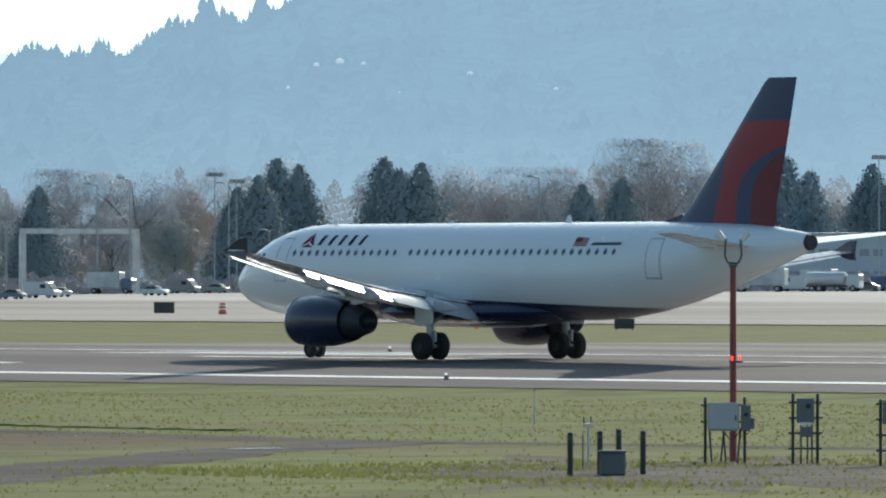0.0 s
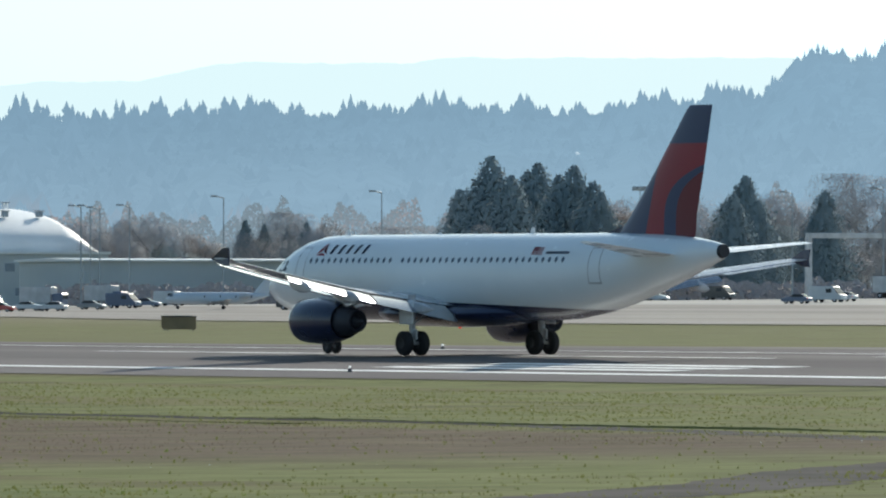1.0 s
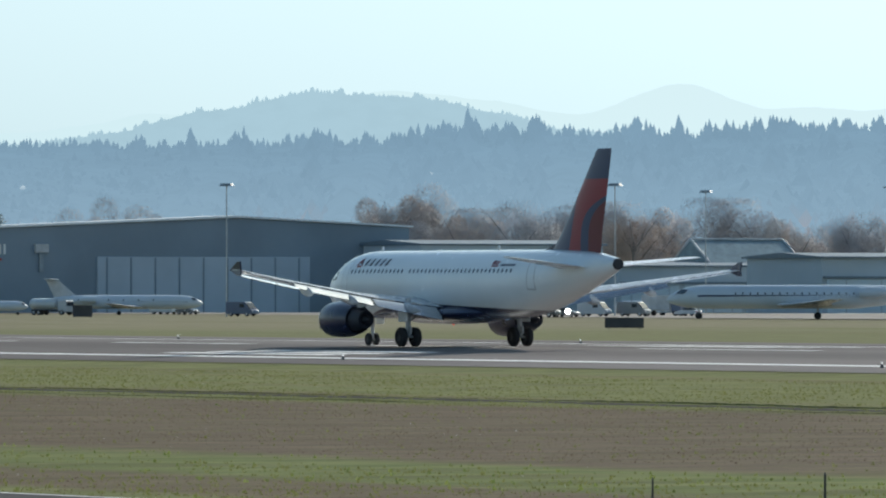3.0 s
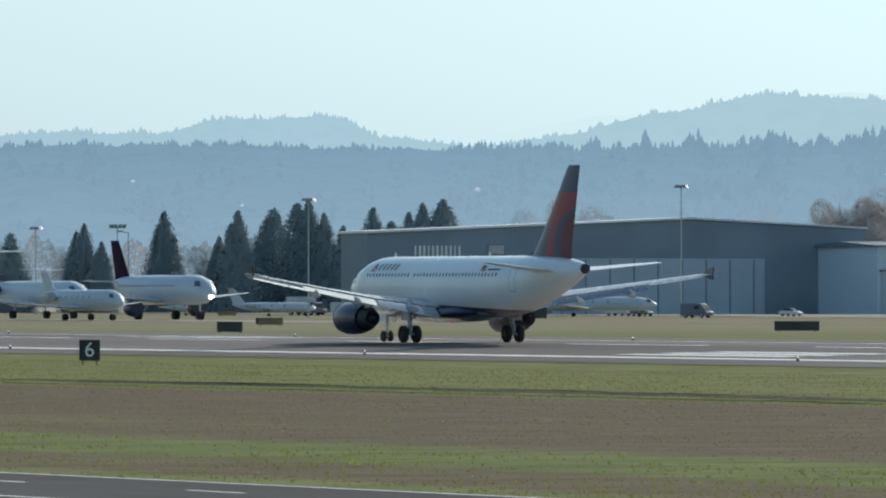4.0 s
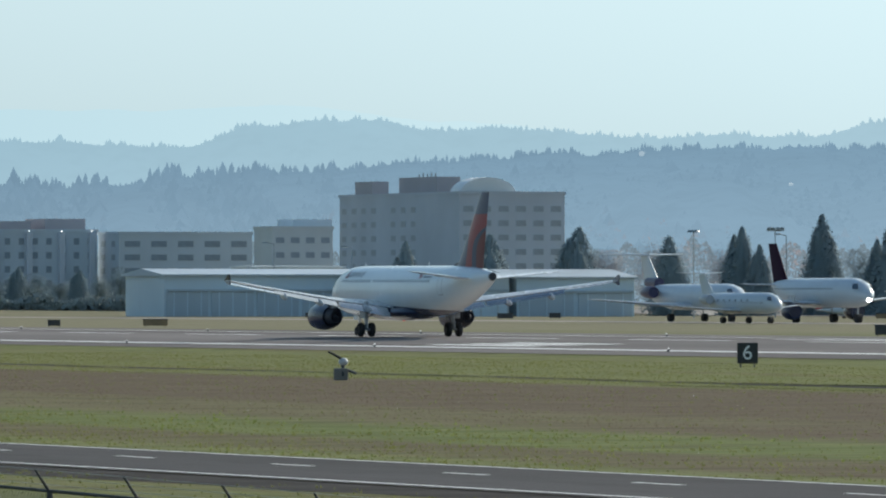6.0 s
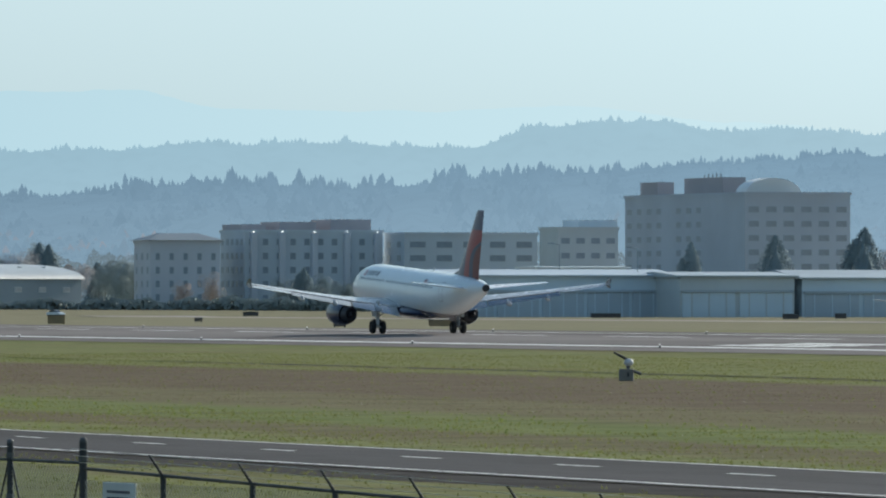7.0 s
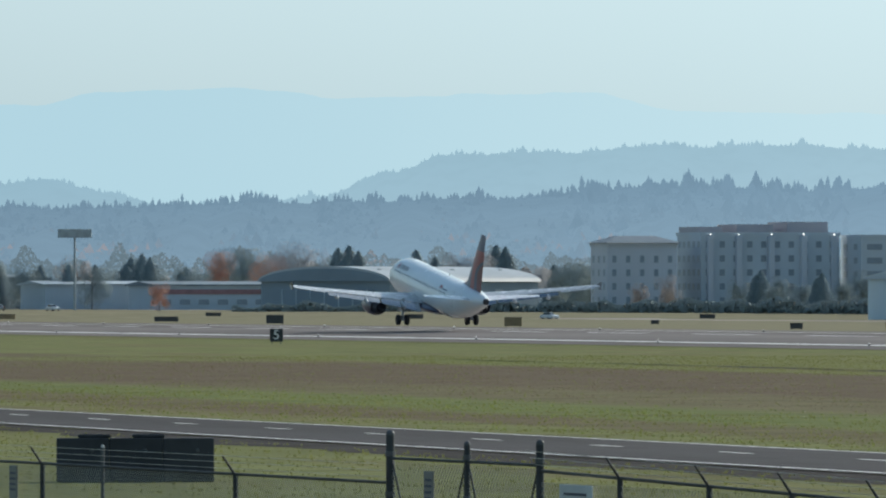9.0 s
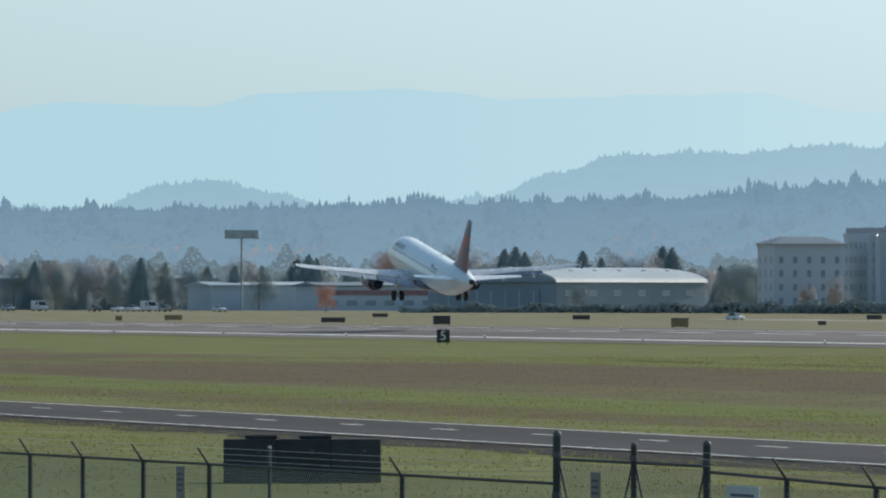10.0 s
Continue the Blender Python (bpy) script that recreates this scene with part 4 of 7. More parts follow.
def arch_hangar():
    """Great barrel-vaulted hangar with flat annex and roof vents."""
    W, L, S, T = 52.0, 67.0, 11.3, 20.4
    x, y = -1578.0, 927.0
    b = empty("vaulted_hangar", pose(x, y, land(x, y)), "white barrel-vaulted hangar with roof vents and low annex", "hangar")
    part("wall", box((W, L, S), (-W / 2, L / 2, S / 2)), CREAM, b, "white painted wall")
    def arc(k, n=24, o=0.0):
        a = math.pi * k / n
        return (-W / 2 + (W / 2 - 0.5 + o) * math.cos(a), S + (T - S + o) * math.sin(a) ** 0.9 if 0 < k < n else S)
    bm = bmesh.new()
    loft(bm, [[(*[arc(k)[0]], yy, arc(k)[1]) for k in range(25)] for yy in (-0.6, L * 0.25, L * 0.5, L * 0.75, L - 2.0)] +
         [[(-W / 2 + (arc(k)[0] + W / 2) * (1 - 0.1 * f * f), L - 2.0 + 9.5 * f, S + (arc(k)[1] - S) * (1 - f * f)) for k in range(25)] for f in (0.25, 0.5, 0.75, 0.97)])
    part("vault", bm, ROOF_WHITE, b, "pale metal barrel vault", True)
    bm = bmesh.new()
    loft(bm, [[(arc(k, o=-2.0)[0], yy, arc(k, o=-1.6)[1]) for k in range(25)] for yy in (-0.9, -0.5)])
    part("gable_panel", bm, OLIVE, b, "dark arched gable panel")
    bm = bmesh.new()
    for k in range(24):
        (xa, za), (xb, zb) = arc(k, o=0.15), arc(k + 1, o=0.15)
        add_tube(bm, (xa, -0.9, za), (xb, -0.9, zb), 0.35, None, 6)
    part("arch_rim", bm, ROOF_WHITE, b)
    for i in range(8):
        for k, s in ((6.6, 1.2), (11, 1.1)):
            a = math.pi * k / 24
            cx, cz = -W / 2 + (W / 2) * math.cos(a), S + (T - S) * math.sin(a) ** 0.9
            v = part("roof_vent", box((s, s, s * 0.95), (cx, 4.5 + i * 8.4, cz + 0.7), 0.12), ROOF_WHITE if k > 8 else POLE, b, "square roof vent")
            part("cap", box((s * 1.4, s * 1.4, 0.25), (cx, 4.5 + i * 8.4, cz + 0.8 + s * 0.5)), POLE_PALE, v)
    annex = part("annex", box((12, L, 10.8), (6, L / 2, 5.4)), CREAM, b, "flat white annex")
    part("annex_roof", box((12.8, L + 0.8, 0.5), (6.1, L / 2, 11.0)), ROOF_WHITE, annex)
    for i in range(16):
        window_on(annex, "x", (12.02, 3 + i * 4.0, 8.0), 2.6, 1.9)
    for i in range(6):
        window_on(annex, "x", (12.02, 6 + i * 10.0, 3.0), 3.5, 1.8)
    door = part("hangar_door", box((30, 0.4, 9.5), (-W / 2, -0.25, 4.75), 0.1), DULL_BLUE, b, "wide sliding hangar door")
    # dark slab on the door stands in for a doorway's inner shade
    part("doorway_shade", box((7, 0.2, 8.0), (-16, -0.5, 4.0)), ROOF_DARK, door, "dark slab painted as the shade of an open doorway")
    for i in range(6):
        part("door_rib", box((0.3, 0.15, 9.2), (-W / 2 - 13 + i * 5.2, -0.5, 4.6)), CREAM, door)


def big_hangar():
    """Dark gabled hangar with pale roof edge, door and name bars."""
    x, y0, y1, ya, deep = -1590.0, 688.0, 795.0, 757.0, 13.0
    b = empty("gabled_hangar", pose(x, y0, 0), "dark slate gabled hangar with white name bars", "hangar")
    ln = y1 - y0
    bm = bmesh.new()
    side = [(0, 0), (ln, 0), (ln, 16.8), (ya - y0, 18.6), (0, 15.7)]
    loft(bm, [[(px, yy, zz) for yy, zz in side] for px in (0, -deep)])
    part("wall", bm, SLATE, b)
    bm = bmesh.new()
    loft(bm, [[(px, yy, zz) for yy, zz in ((-0.6, 15.75), (ya - y0, 18.7), (ln + 0.6, 16.9), (ln + 0.6, 17.2), (ya - y0, 19.1), (-0.6, 16.2))] for px in (0.7, -deep - 0.7)])
    part("roof", bm, ROOF_WHITE, b, "pale metal roof")
    d = part("hangar_door", box((0.4, 46, 11.0), (0.2, 62, 5.5), 0.08), DULL_BLUE, b, "wide grey-blue hangar door")
    for i in range(9):
        part("door_rib", box((0.15, 0.3, 10.8), (0.45, 41 + i * 5.2, 5.4)), SLATE, d)
    for k in range(11):
        bm = box((0.2, 0.42 if k % 3 else 0.3, 2.0), (0.12, 10.0 + k * 0.93, 12.4), 0.0, Matrix.Shear("XY", 4, (0, 0)))
        part("name_bar", bm, PAINT, b, "white name bar")
    part("name_underline", box((0.18, 6.5, 0.4), (0.12, 15.5, 10.4)), RED, b, "red underline bar")
    part("wall_cabinet", box((0.9, 2.8, 1.7), (0.5, 27.0, 12.6), 0.1), POLE_PALE, b, "white wall lamp box")
    part("wall_bracket", box((0.5, 0.8, 3.5), (0.3, 27.0, 9.8)), POLE, b)


LAMP_GLASS = plain("lamp_glass", (0.95, 0.93, 0.85), 0.2, glow=3.0)
hotel()
inn_row()
arch_hangar()
big_hangar()
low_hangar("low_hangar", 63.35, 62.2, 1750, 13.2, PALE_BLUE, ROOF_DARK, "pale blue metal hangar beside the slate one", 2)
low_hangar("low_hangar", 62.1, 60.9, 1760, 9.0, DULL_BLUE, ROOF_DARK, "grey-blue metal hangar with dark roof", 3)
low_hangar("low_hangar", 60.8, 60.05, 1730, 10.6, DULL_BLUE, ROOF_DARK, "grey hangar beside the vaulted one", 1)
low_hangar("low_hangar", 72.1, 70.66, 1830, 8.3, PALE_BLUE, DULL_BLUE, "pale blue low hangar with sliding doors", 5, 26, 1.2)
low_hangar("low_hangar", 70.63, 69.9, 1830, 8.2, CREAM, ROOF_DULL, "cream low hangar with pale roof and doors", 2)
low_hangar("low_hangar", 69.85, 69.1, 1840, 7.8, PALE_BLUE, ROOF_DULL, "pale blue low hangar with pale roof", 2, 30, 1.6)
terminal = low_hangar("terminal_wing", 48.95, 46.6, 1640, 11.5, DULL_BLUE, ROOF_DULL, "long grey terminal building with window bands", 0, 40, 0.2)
for level in (4.0, 8.2):
    for k in range(26):
        window_on(terminal, "x", (0.02, 2.0 + 3.4 * k, level), 2.6, 1.6)
low_hangar("cargo_shed", 77.6, 76.95, 2350, 6.4, DULL_BLUE, ROOF_DULL, "low grey cargo shed", 0)
shed = low_hangar("cargo_shed", 76.9, 75.7, 2300, 6.2, DULL_BLUE, ROOF_DARK, "low grey cargo shed with dark red band", 0)
part("band", box((0.2, 44, 1.3), (0.12, 23, 4.6)), plain("dark_red_band", (0.30, 0.17, 0.18), 0.7), shed, "dark red painted band")
for k in range(9):
    window_on(shed, "x", (0.02, 3.0 + 5.0 * k, 2.0), 3.0, 1.6)
low_hangar("loading_shed", 71.54, 70.97, 1900, 10.2, CREAM, ROOF_WHITE, "small pale loading shed behind the blue hangar", 0, 12, 0.1)
low_hangar("cargo_building", 57.75, 56.3, 1760, 9.0, CREAM, ROOF_WHITE, "long pale low cargo building behind parked cars", 0, 24, 0.3)
low_hangar("cargo_shed", 79.3, 77.7, 2500, 8.5, SLATE, ROOF_DARK, "dark slate low warehouse", 0)


def skylight_hangar():
    p = polar(61.5, 1780)
    b = empty("glazed_roof", pose(p.x, p.y, 9.2), "dark glazed gable roof with white edge frames", "roof")
    bm = bmesh.new()
    loft(bm, [[(0, y, 0), (-9, y, 5.2), (-18, y, 0)] for y in (0, 21)])
    part("glazing", bm, plain("teal_glazing", (0.16, 0.24, 0.27), 0.3), b)
    for y in (0, 21):
        bm = bmesh.new()
        add_tube(bm, (0.3, y, 0), (-9, y, 5.4), 0.25, None, 6)
        add_tube(bm, (-9, y, 5.4), (-18.3, y, 0), 0.25, None, 6)
        part("edge_frame", bm, POLE_PALE, b, "white edge frame")
    part("ridge_bar", tube((-9, 0, 5.45), (-9, 21, 5.45), 0.2), POLE_PALE, b)


def curved_hangar():
    p = polar(75.40, 2000)
    b = empty("arched_hangar", pose(p.x, p.y, 0, 0, 0, 32), "blue-grey hangar with low arched pale roof", "hangar")
    W, L, S, T = 40.0, 49.0, 8.2, 11.6
    part("wall", box((W, L, S), (-W / 2, L / 2, S / 2)), SLATE, b)
    def arc(k):
        a = math.pi * k / 16
        return -W / 2 + (W / 2 + 0.6) * math.cos(a), S + (T - S) * math.sin(a)
    bm = bmesh.new()
    loft(bm, [[(arc(k)[0], yy, arc(k)[1]) for k in range(17)] for yy in (-0.5, L + 0.5)])
    part("roof", bm, plain("dull_metal_roof", (0.42, 0.46, 0.48), 0.5, worn=0.12, grain=0.7, coarse=0.08), b, "pale arched roof", True)
    bm = bmesh.new()
    loft(bm, [[(arc(k)[0], yy, arc(k)[1] - (0.5 if 0 < k < 16 else 0)) for k in range(17)] for yy in (-0.8, -0.52)])
    part("gable", bm, SLATE, b)
    d = part("hangar_door", box((30, 0.3, 6.5), (-W / 2, -0.2, 3.25), 0.05), SLATE, b, "dark hangar door")
    for i in range(7):
        part("door_rib", box((0.25, 0.12, 6.3), (-W / 2 - 13 + i * 4.4, -0.4, 3.2)), DULL_BLUE, d)
    for i in range(6):
        part("roof_vent", box((0.8, 0.8, 0.6), (-7, 4 + i * 8.0, 10.7), 0.06), POLE, b)
        window_on(b, "x", (0.02, 4 + i * 8.0, 5.8), 2.4, 1.2, GLASS_FAINT)


def open_shed():
    p = polar(55.1, 1480)
    z = land(p.x, p.y)
    b = empty("small_shed", pose(p.x, p.y, z, 0, 0, 20), "dark shed with ribbed grey metal gable roof", "shed")
    part("wall", box((7, 12, 5.2), (-3.5, 6, 2.6)), SLATE, b)
    bm = bmesh.new()
    loft(bm, [[(0.9, y, 4.9), (-3.5, y, 8.0), (-7.9, y, 4.9), (-7.9, y, 5.2), (-3.5, y, 8.3), (0.9, y, 5.2)] for y in (-0.7, 12.7)])
    roof = part("roof", bm, ROOF_DARK, b, "ribbed grey metal roof")
    for i in range(14):
        part("seam", tube((0.9, -0.4 + i, 5.25), (-3.5, -0.4 + i, 8.35), 0.12, None, 5), POLE_PALE, roof)


def portal():
    """Tall white portal frame that stands open before the trees."""
    p = polar(53.12, 1560)
    b = empty("portal_frame", pose(p.x, p.y, land(p.x, p.y)), "tall open white portal frame before the trees", "frame")
    ln = 24.5
    part("beam", box((0.9, ln + 1.2, 0.9), (0, ln / 2, 11.65), 0.05), POLE_PALE, b)
    for y in (-0.2, ln + 0.2):
        part("column", box((0.9, 1.0, 11.2), (0, y, 5.6), 0.05), POLE_PALE, b)


skylight_hangar()
curved_hangar()
open_shed()
portal()


# ---- lamp masts, billboard ----
def mast(kind, height):
    b = empty("light_mast", pose(0, 0, 0), {"T": "tall grey apron light mast with crossbar", "ring": "tall light mast with round lamp head", "arm": "grey street lamp with single arm"}[kind], "lamp", "apron light masts")
    part("pole", tube((0, 0, 0), (0, 0, height), 0.15, 0.09, 8), POLE_PALE if kind == "ring" else POLE, b)
    if kind == "T":
        h = part("crossbar", box((0.4, 3.4, 0.3), (0, 0, height), 0.05), POLE, b)
        for y in (-1.4, -0.5, 0.5, 1.4):
            part("floodlight", box((0.6, 0.7, 0.5), (0.25, y, height + 0.35), 0.08), POLE, h)
    elif kind == "ring":
        part("lamp_ring", tube((0, 0, height - 0.1), (0, 0, height + 0.35), 1.3, 1.0, 14), POLE, b, "round lamp head")
    else:
        part("arm", tube((0, 0, height - 0.1), (0, -1.6, height + 0.25), 0.1, 0.08, 6), POLE, b)
        part("lamp_head", box((0.45, 1.3, 0.3), (0, -1.9, height + 0.22), 0.08), POLE, b, "flat lamp head")
    return b


def masts():
    proto = {}
    for kind, bearing, far, height in (
            ("ring", 66.98, 1500, 19.7), ("ring", 64.60, 1500, 21.9), ("ring", 62.12, 1500, 22.0), ("T", 59.47, 1500, 26.6), ("ring", 61.54, 1700, 23.0), ("arm", 60.33, 1650, 23.0),
            ("arm", 59.95, 1650, 22.4), ("arm", 57.77, 1500, 16.7), ("arm", 57.71, 1500, 16.9), ("arm", 57.65, 1500, 16.4), ("arm", 57.46, 1500, 17.4), ("arm", 56.86, 1500, 18.0), ("arm", 55.85, 1500, 18.6),
            ("T", 54.2, 1600, 20.4), ("arm", 53.23, 1500, 18.2), ("arm", 52.65, 1500, 18.7), ("arm", 52.44, 1500, 19.5), ("T", 51.9, 1600, 21.8), ("arm", 51.81, 1500, 18.8), ("T", 51.76, 1600, 20.6),
            ("arm", 49.83, 1500, 20.5), ("T", 49.14, 1600, 23.2), ("T", 47.66, 1600, 24.3), *(("arm", bb, 1600, 12.0) for bb in (52.0, 51.55, 51.29, 51.0, 50.7, 50.46, 50.2, 49.7, 49.4)), ("arm", 68.13, 1800, 16.0), ("T", 68.2, 1750, 17.0), ("arm", 70.9, 1850, 14.2), ("arm", 71.4, 1850, 15.0), ("ring", 68.72, 1650, 16.0)):
        p = polar(bearing, far)
        z = land(p.x, p.y)
        key = (kind, round(height))
        if key not in proto:
            proto[key] = mast(kind, height)
            proto[key].matrix_world = pose(p.x, p.y, z)
        else:
            copy_thing(proto[key], pose(p.x, p.y, z))


def billboard():
    p = polar(77.41, 2200)
    b = empty("billboard", pose(p.x, p.y, 0, 0, 0, 14), "wide grey roadside billboard on one pole", "billboard")
    part("pole", tube((0, 0, 0), (0, 0, 19.5), 0.3, 0.26, 10), POLE, b)
    panel = part("panel", box((0.6, 9.0, 2.0), (0, 0, 20.4), 0.06), plain("billboard_face", (0.30, 0.36, 0.39), 0.6), b)
    part("panel_frame", box((0.3, 9.4, 0.25), (0.2, 0, 19.4)), POLE, panel)


masts()
billboard()


# ---- trees ----
def leaf_material(name, dark, light, through_light=0.45):
    m, n, l, p = nodes_of(name)
    g = n.new("ShaderNodeNewGeometry")
    c = mix(n, l, g.outputs["Random Per Island"], dark, light)
    c = mix(n, l, calc(n, l, "MULTIPLY", span(n, l, noise_at(n, l, 0.35), 0.35, 0.7), 0.4), c, tuple(v * 0.84 for v in dark))
    l.new(c, p.inputs["Base Color"])
    p.inputs["Roughness"].default_value = 0.8
    p.inputs["Specular IOR Level"].default_value = 0.1
    thin, both = n.new("ShaderNodeBsdfTranslucent"), n.new("ShaderNodeMixShader")
    both.inputs[0].default_value = through_light
    l.new(c, thin.inputs["Color"])
    l.new(p.outputs[0], both.inputs[1])
    l.new(thin.outputs[0], both.inputs[2])
    l.new(both.outputs[0], n["Material Output"].inputs["Surface"])
    return m


# far foliage colours carry painted haze: much paler and greyer than the leaves themselves
CONIFER = leaf_material("hazed_conifer_needles", (0.225, 0.29, 0.315), (0.24, 0.305, 0.33), 0.05)
LEAF_GREEN = leaf_material("hazed_green_leaves", (0.25, 0.30, 0.305), (0.27, 0.32, 0.32), 0.05)
LEAF_BARE = leaf_material("hazed_thin_autumn_leaves", (0.375, 0.37, 0.385), (0.395, 0.385, 0.395), 0.03)
LEAF_ORANGE = leaf_material("hazed_orange_leaves", (0.44, 0.385, 0.355), (0.47, 0.40, 0.365), 0.03)
LEAF_RED = leaf_material("hazed_red_leaves", (0.46, 0.27, 0.22), (0.52, 0.32, 0.25), 0.3)
BARK = plain("bark", (0.13, 0.14, 0.15), 0.9, worn=0.3, grain=4)


def leaf_part(name, leaves, material, parent=None, label=""):
    """Links leaf quads as one mesh; each leaf is lit as a piece of the crown's rounded surface."""
    verts, faces, lit = [], [], []
    for quad, out in leaves:
        if (quad[1] - quad[0]).cross(quad[2] - quad[0]).dot(out) < 0:
            quad = quad[::-1]
        k = len(verts)
        verts.extend(quad)
        faces.append((k, k + 1, k + 2, k + 3))
        lit.extend([out] * 4)
    me = bpy.data.meshes.new(name)
    me.from_pydata(verts, [], faces)
    me.materials.append(material)
    me.polygons.foreach_set("use_smooth", [True] * len(me.polygons))
    me.normals_split_custom_set_from_vertices(lit)
    ob = new(name, me)
    ob.parent = parent
    return tagged(ob, label) if label else ob


def facing_quad(c, out, a, b, rng):
    """A small leaf patch that looks roughly outwards from the crown."""
    n = (out + Vector((rng.gauss(0, 0.3), rng.gauss(0, 0.3), rng.gauss(0, 0.3)))).normalized()
    u = n.cross(Vector((rng.gauss(0, 1), rng.gauss(0, 1), rng.gauss(0, 1)))).normalized()
    v = n.cross(u)
    return [c - u * a, c - v * b, c + u * a * 1.15, c + v * b]


def conifer_crown(h, spread, seed):
    """Fine drooping sprays along uneven branches, with a few side leaders near the top."""
    rng = random.Random(seed)
    leaves = []
    leaders = [(0.0, 0.0, 1.0)] + [(rng.uniform(-0.22, 0.22) * spread, rng.uniform(-0.22, 0.22) * spread, rng.uniform(0.72, 0.93)) for _ in range(3)]
    for lx, ly, tall in leaders:
        top = h * tall
        levels = int(top * (4.2 if tall == 1.0 else 2.2))
        for j in range(levels):
            f = j / levels
            z = top * (0.05 + 0.95 * f)
            reach = spread * tall * (1 - f) ** 0.72 * (0.8 + 0.35 * noise.noise((f * 9, lx, seed))) * (0.8 + 0.2 * min(1, f * 5)) + 0.15
            k = max(6, int(13 - 6 * f))
            a0 = rng.random() * 6.28
            for i in range(k):
                a = a0 + i * 6.283 / k + rng.uniform(-0.3, 0.3)
                r = reach * rng.uniform(0.55, 1.12)
                out = Vector((math.cos(a), math.sin(a), 0.2)).normalized()
                for q in range(9 if r > 1.5 else 5):
                    d = r * (0.5 + 0.5 * (q + rng.random()) / (9 if r > 1.5 else 5))
                    turn = a + rng.uniform(-0.22, 0.22)
                    c = Vector((lx + math.cos(turn) * d, ly + math.sin(turn) * d, z - d * rng.uniform(0.05, 0.3) + rng.gauss(0, 0.35) * min(1.0, r)))
                    w = rng.uniform(0.16, 0.34)
                    leaves.append((facing_quad(c, out, w, 0.6 * w, rng), out))
    return leaves


def leafy_crown(h, w, seed, count=420, clump=1.0):
    """Many small tilted leaf clumps in uneven lobes, with gaps."""
    rng = random.Random(seed)
    lobes = [(Vector((rng.uniform(-0.5, 0.5) * w, rng.uniform(-0.5, 0.5) * w, h * rng.uniform(0.18, 0.85))), rng.uniform(0.2, 0.4) * w) for _ in range(16)]
    lobes.append((Vector((0, 0, h * 0.62)), w * 0.42))
    leaves = []
    for i in range(count):
        c, r = lobes[rng.randrange(len(lobes))]
        v = Vector((rng.gauss(0, 1), rng.gauss(0, 1), rng.gauss(0, 1))).normalized() * r * rng.uniform(0.7, 1.06)
        p = c + Vector((v.x, v.y, v.z * 1.1))
        p.z = min(p.z, h - rng.random())
        s = clump * rng.uniform(0.35, 0.8)
        out = (v.normalized() * 0.35 + (p - Vector((0, 0, h * 0.5))).normalized()).normalized()
        leaves.append((facing_quad(p, out, s, 0.7 * s, rng), out))
    return leaves


def limbs(h, w, seed, parent):
    rng = random.Random(seed)
    bm = bmesh.new()
    add_tube(bm, (0, 0, -0.3), (0, 0, h * 0.6), 0.028 * h * 0.6, 0.01 * h, 8)
    for i in range(7):
        a = i * 0.9 + rng.random()
        z = h * rng.uniform(0.28, 0.55)
        add_tube(bm, (0, 0, z), (math.cos(a) * w * 0.4, math.sin(a) * w * 0.4, z + h * rng.uniform(0.15, 0.35)), 0.008 * h, 0.002 * h, 5)
    return part("trunk", bm, BARK, parent, "brown trunk with limbs")


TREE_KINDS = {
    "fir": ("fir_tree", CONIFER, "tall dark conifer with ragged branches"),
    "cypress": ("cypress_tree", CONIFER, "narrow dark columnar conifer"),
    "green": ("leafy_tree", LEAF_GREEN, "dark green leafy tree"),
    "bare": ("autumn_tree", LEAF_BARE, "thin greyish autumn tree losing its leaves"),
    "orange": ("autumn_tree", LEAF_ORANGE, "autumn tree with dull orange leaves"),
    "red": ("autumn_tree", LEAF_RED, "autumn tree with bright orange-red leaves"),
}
tree_store = {}


def tree(kind, bearing, far, height, turn=0.0):
    """Plants a tree; three shapes of each kind are built and then copied at their own size."""
    p = polar(bearing, far)
    pick = int(bearing * 37 + height) % 3
    m = pose(p.x, p.y, land(p.x, p.y) - 0.1, 0, 0, (bearing * 97) % 360)
    key = (kind, pick)
    name, mat, label = TREE_KINDS[kind]
    if key not in tree_store:
        t = empty(name, Matrix(), label, "tree", "airport trees")
        if kind in ("fir", "cypress"):
            h, sp = 20.0, 12.5 if kind == "fir" else 8.6
            part("trunk", tube((0, 0, -0.3), (0, 0, h * 0.95), 0.36, 0.04, 8), BARK, t, "straight brown trunk")
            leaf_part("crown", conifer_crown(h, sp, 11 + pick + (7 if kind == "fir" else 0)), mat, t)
        else:
            h = 20.0
            w = 13.0 if kind in ("bare", "green") else 10.0
            limbs(h, w, pick, t)
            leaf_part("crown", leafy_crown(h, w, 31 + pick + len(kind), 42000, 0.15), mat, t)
        tree_store[key] = t
        t.matrix_world = m @ Matrix.Scale(height / 20.0, 4)
        return t
    t = copy_thing(tree_store[key], m)
    t.scale = (height / 20.0,) * 3
    return t


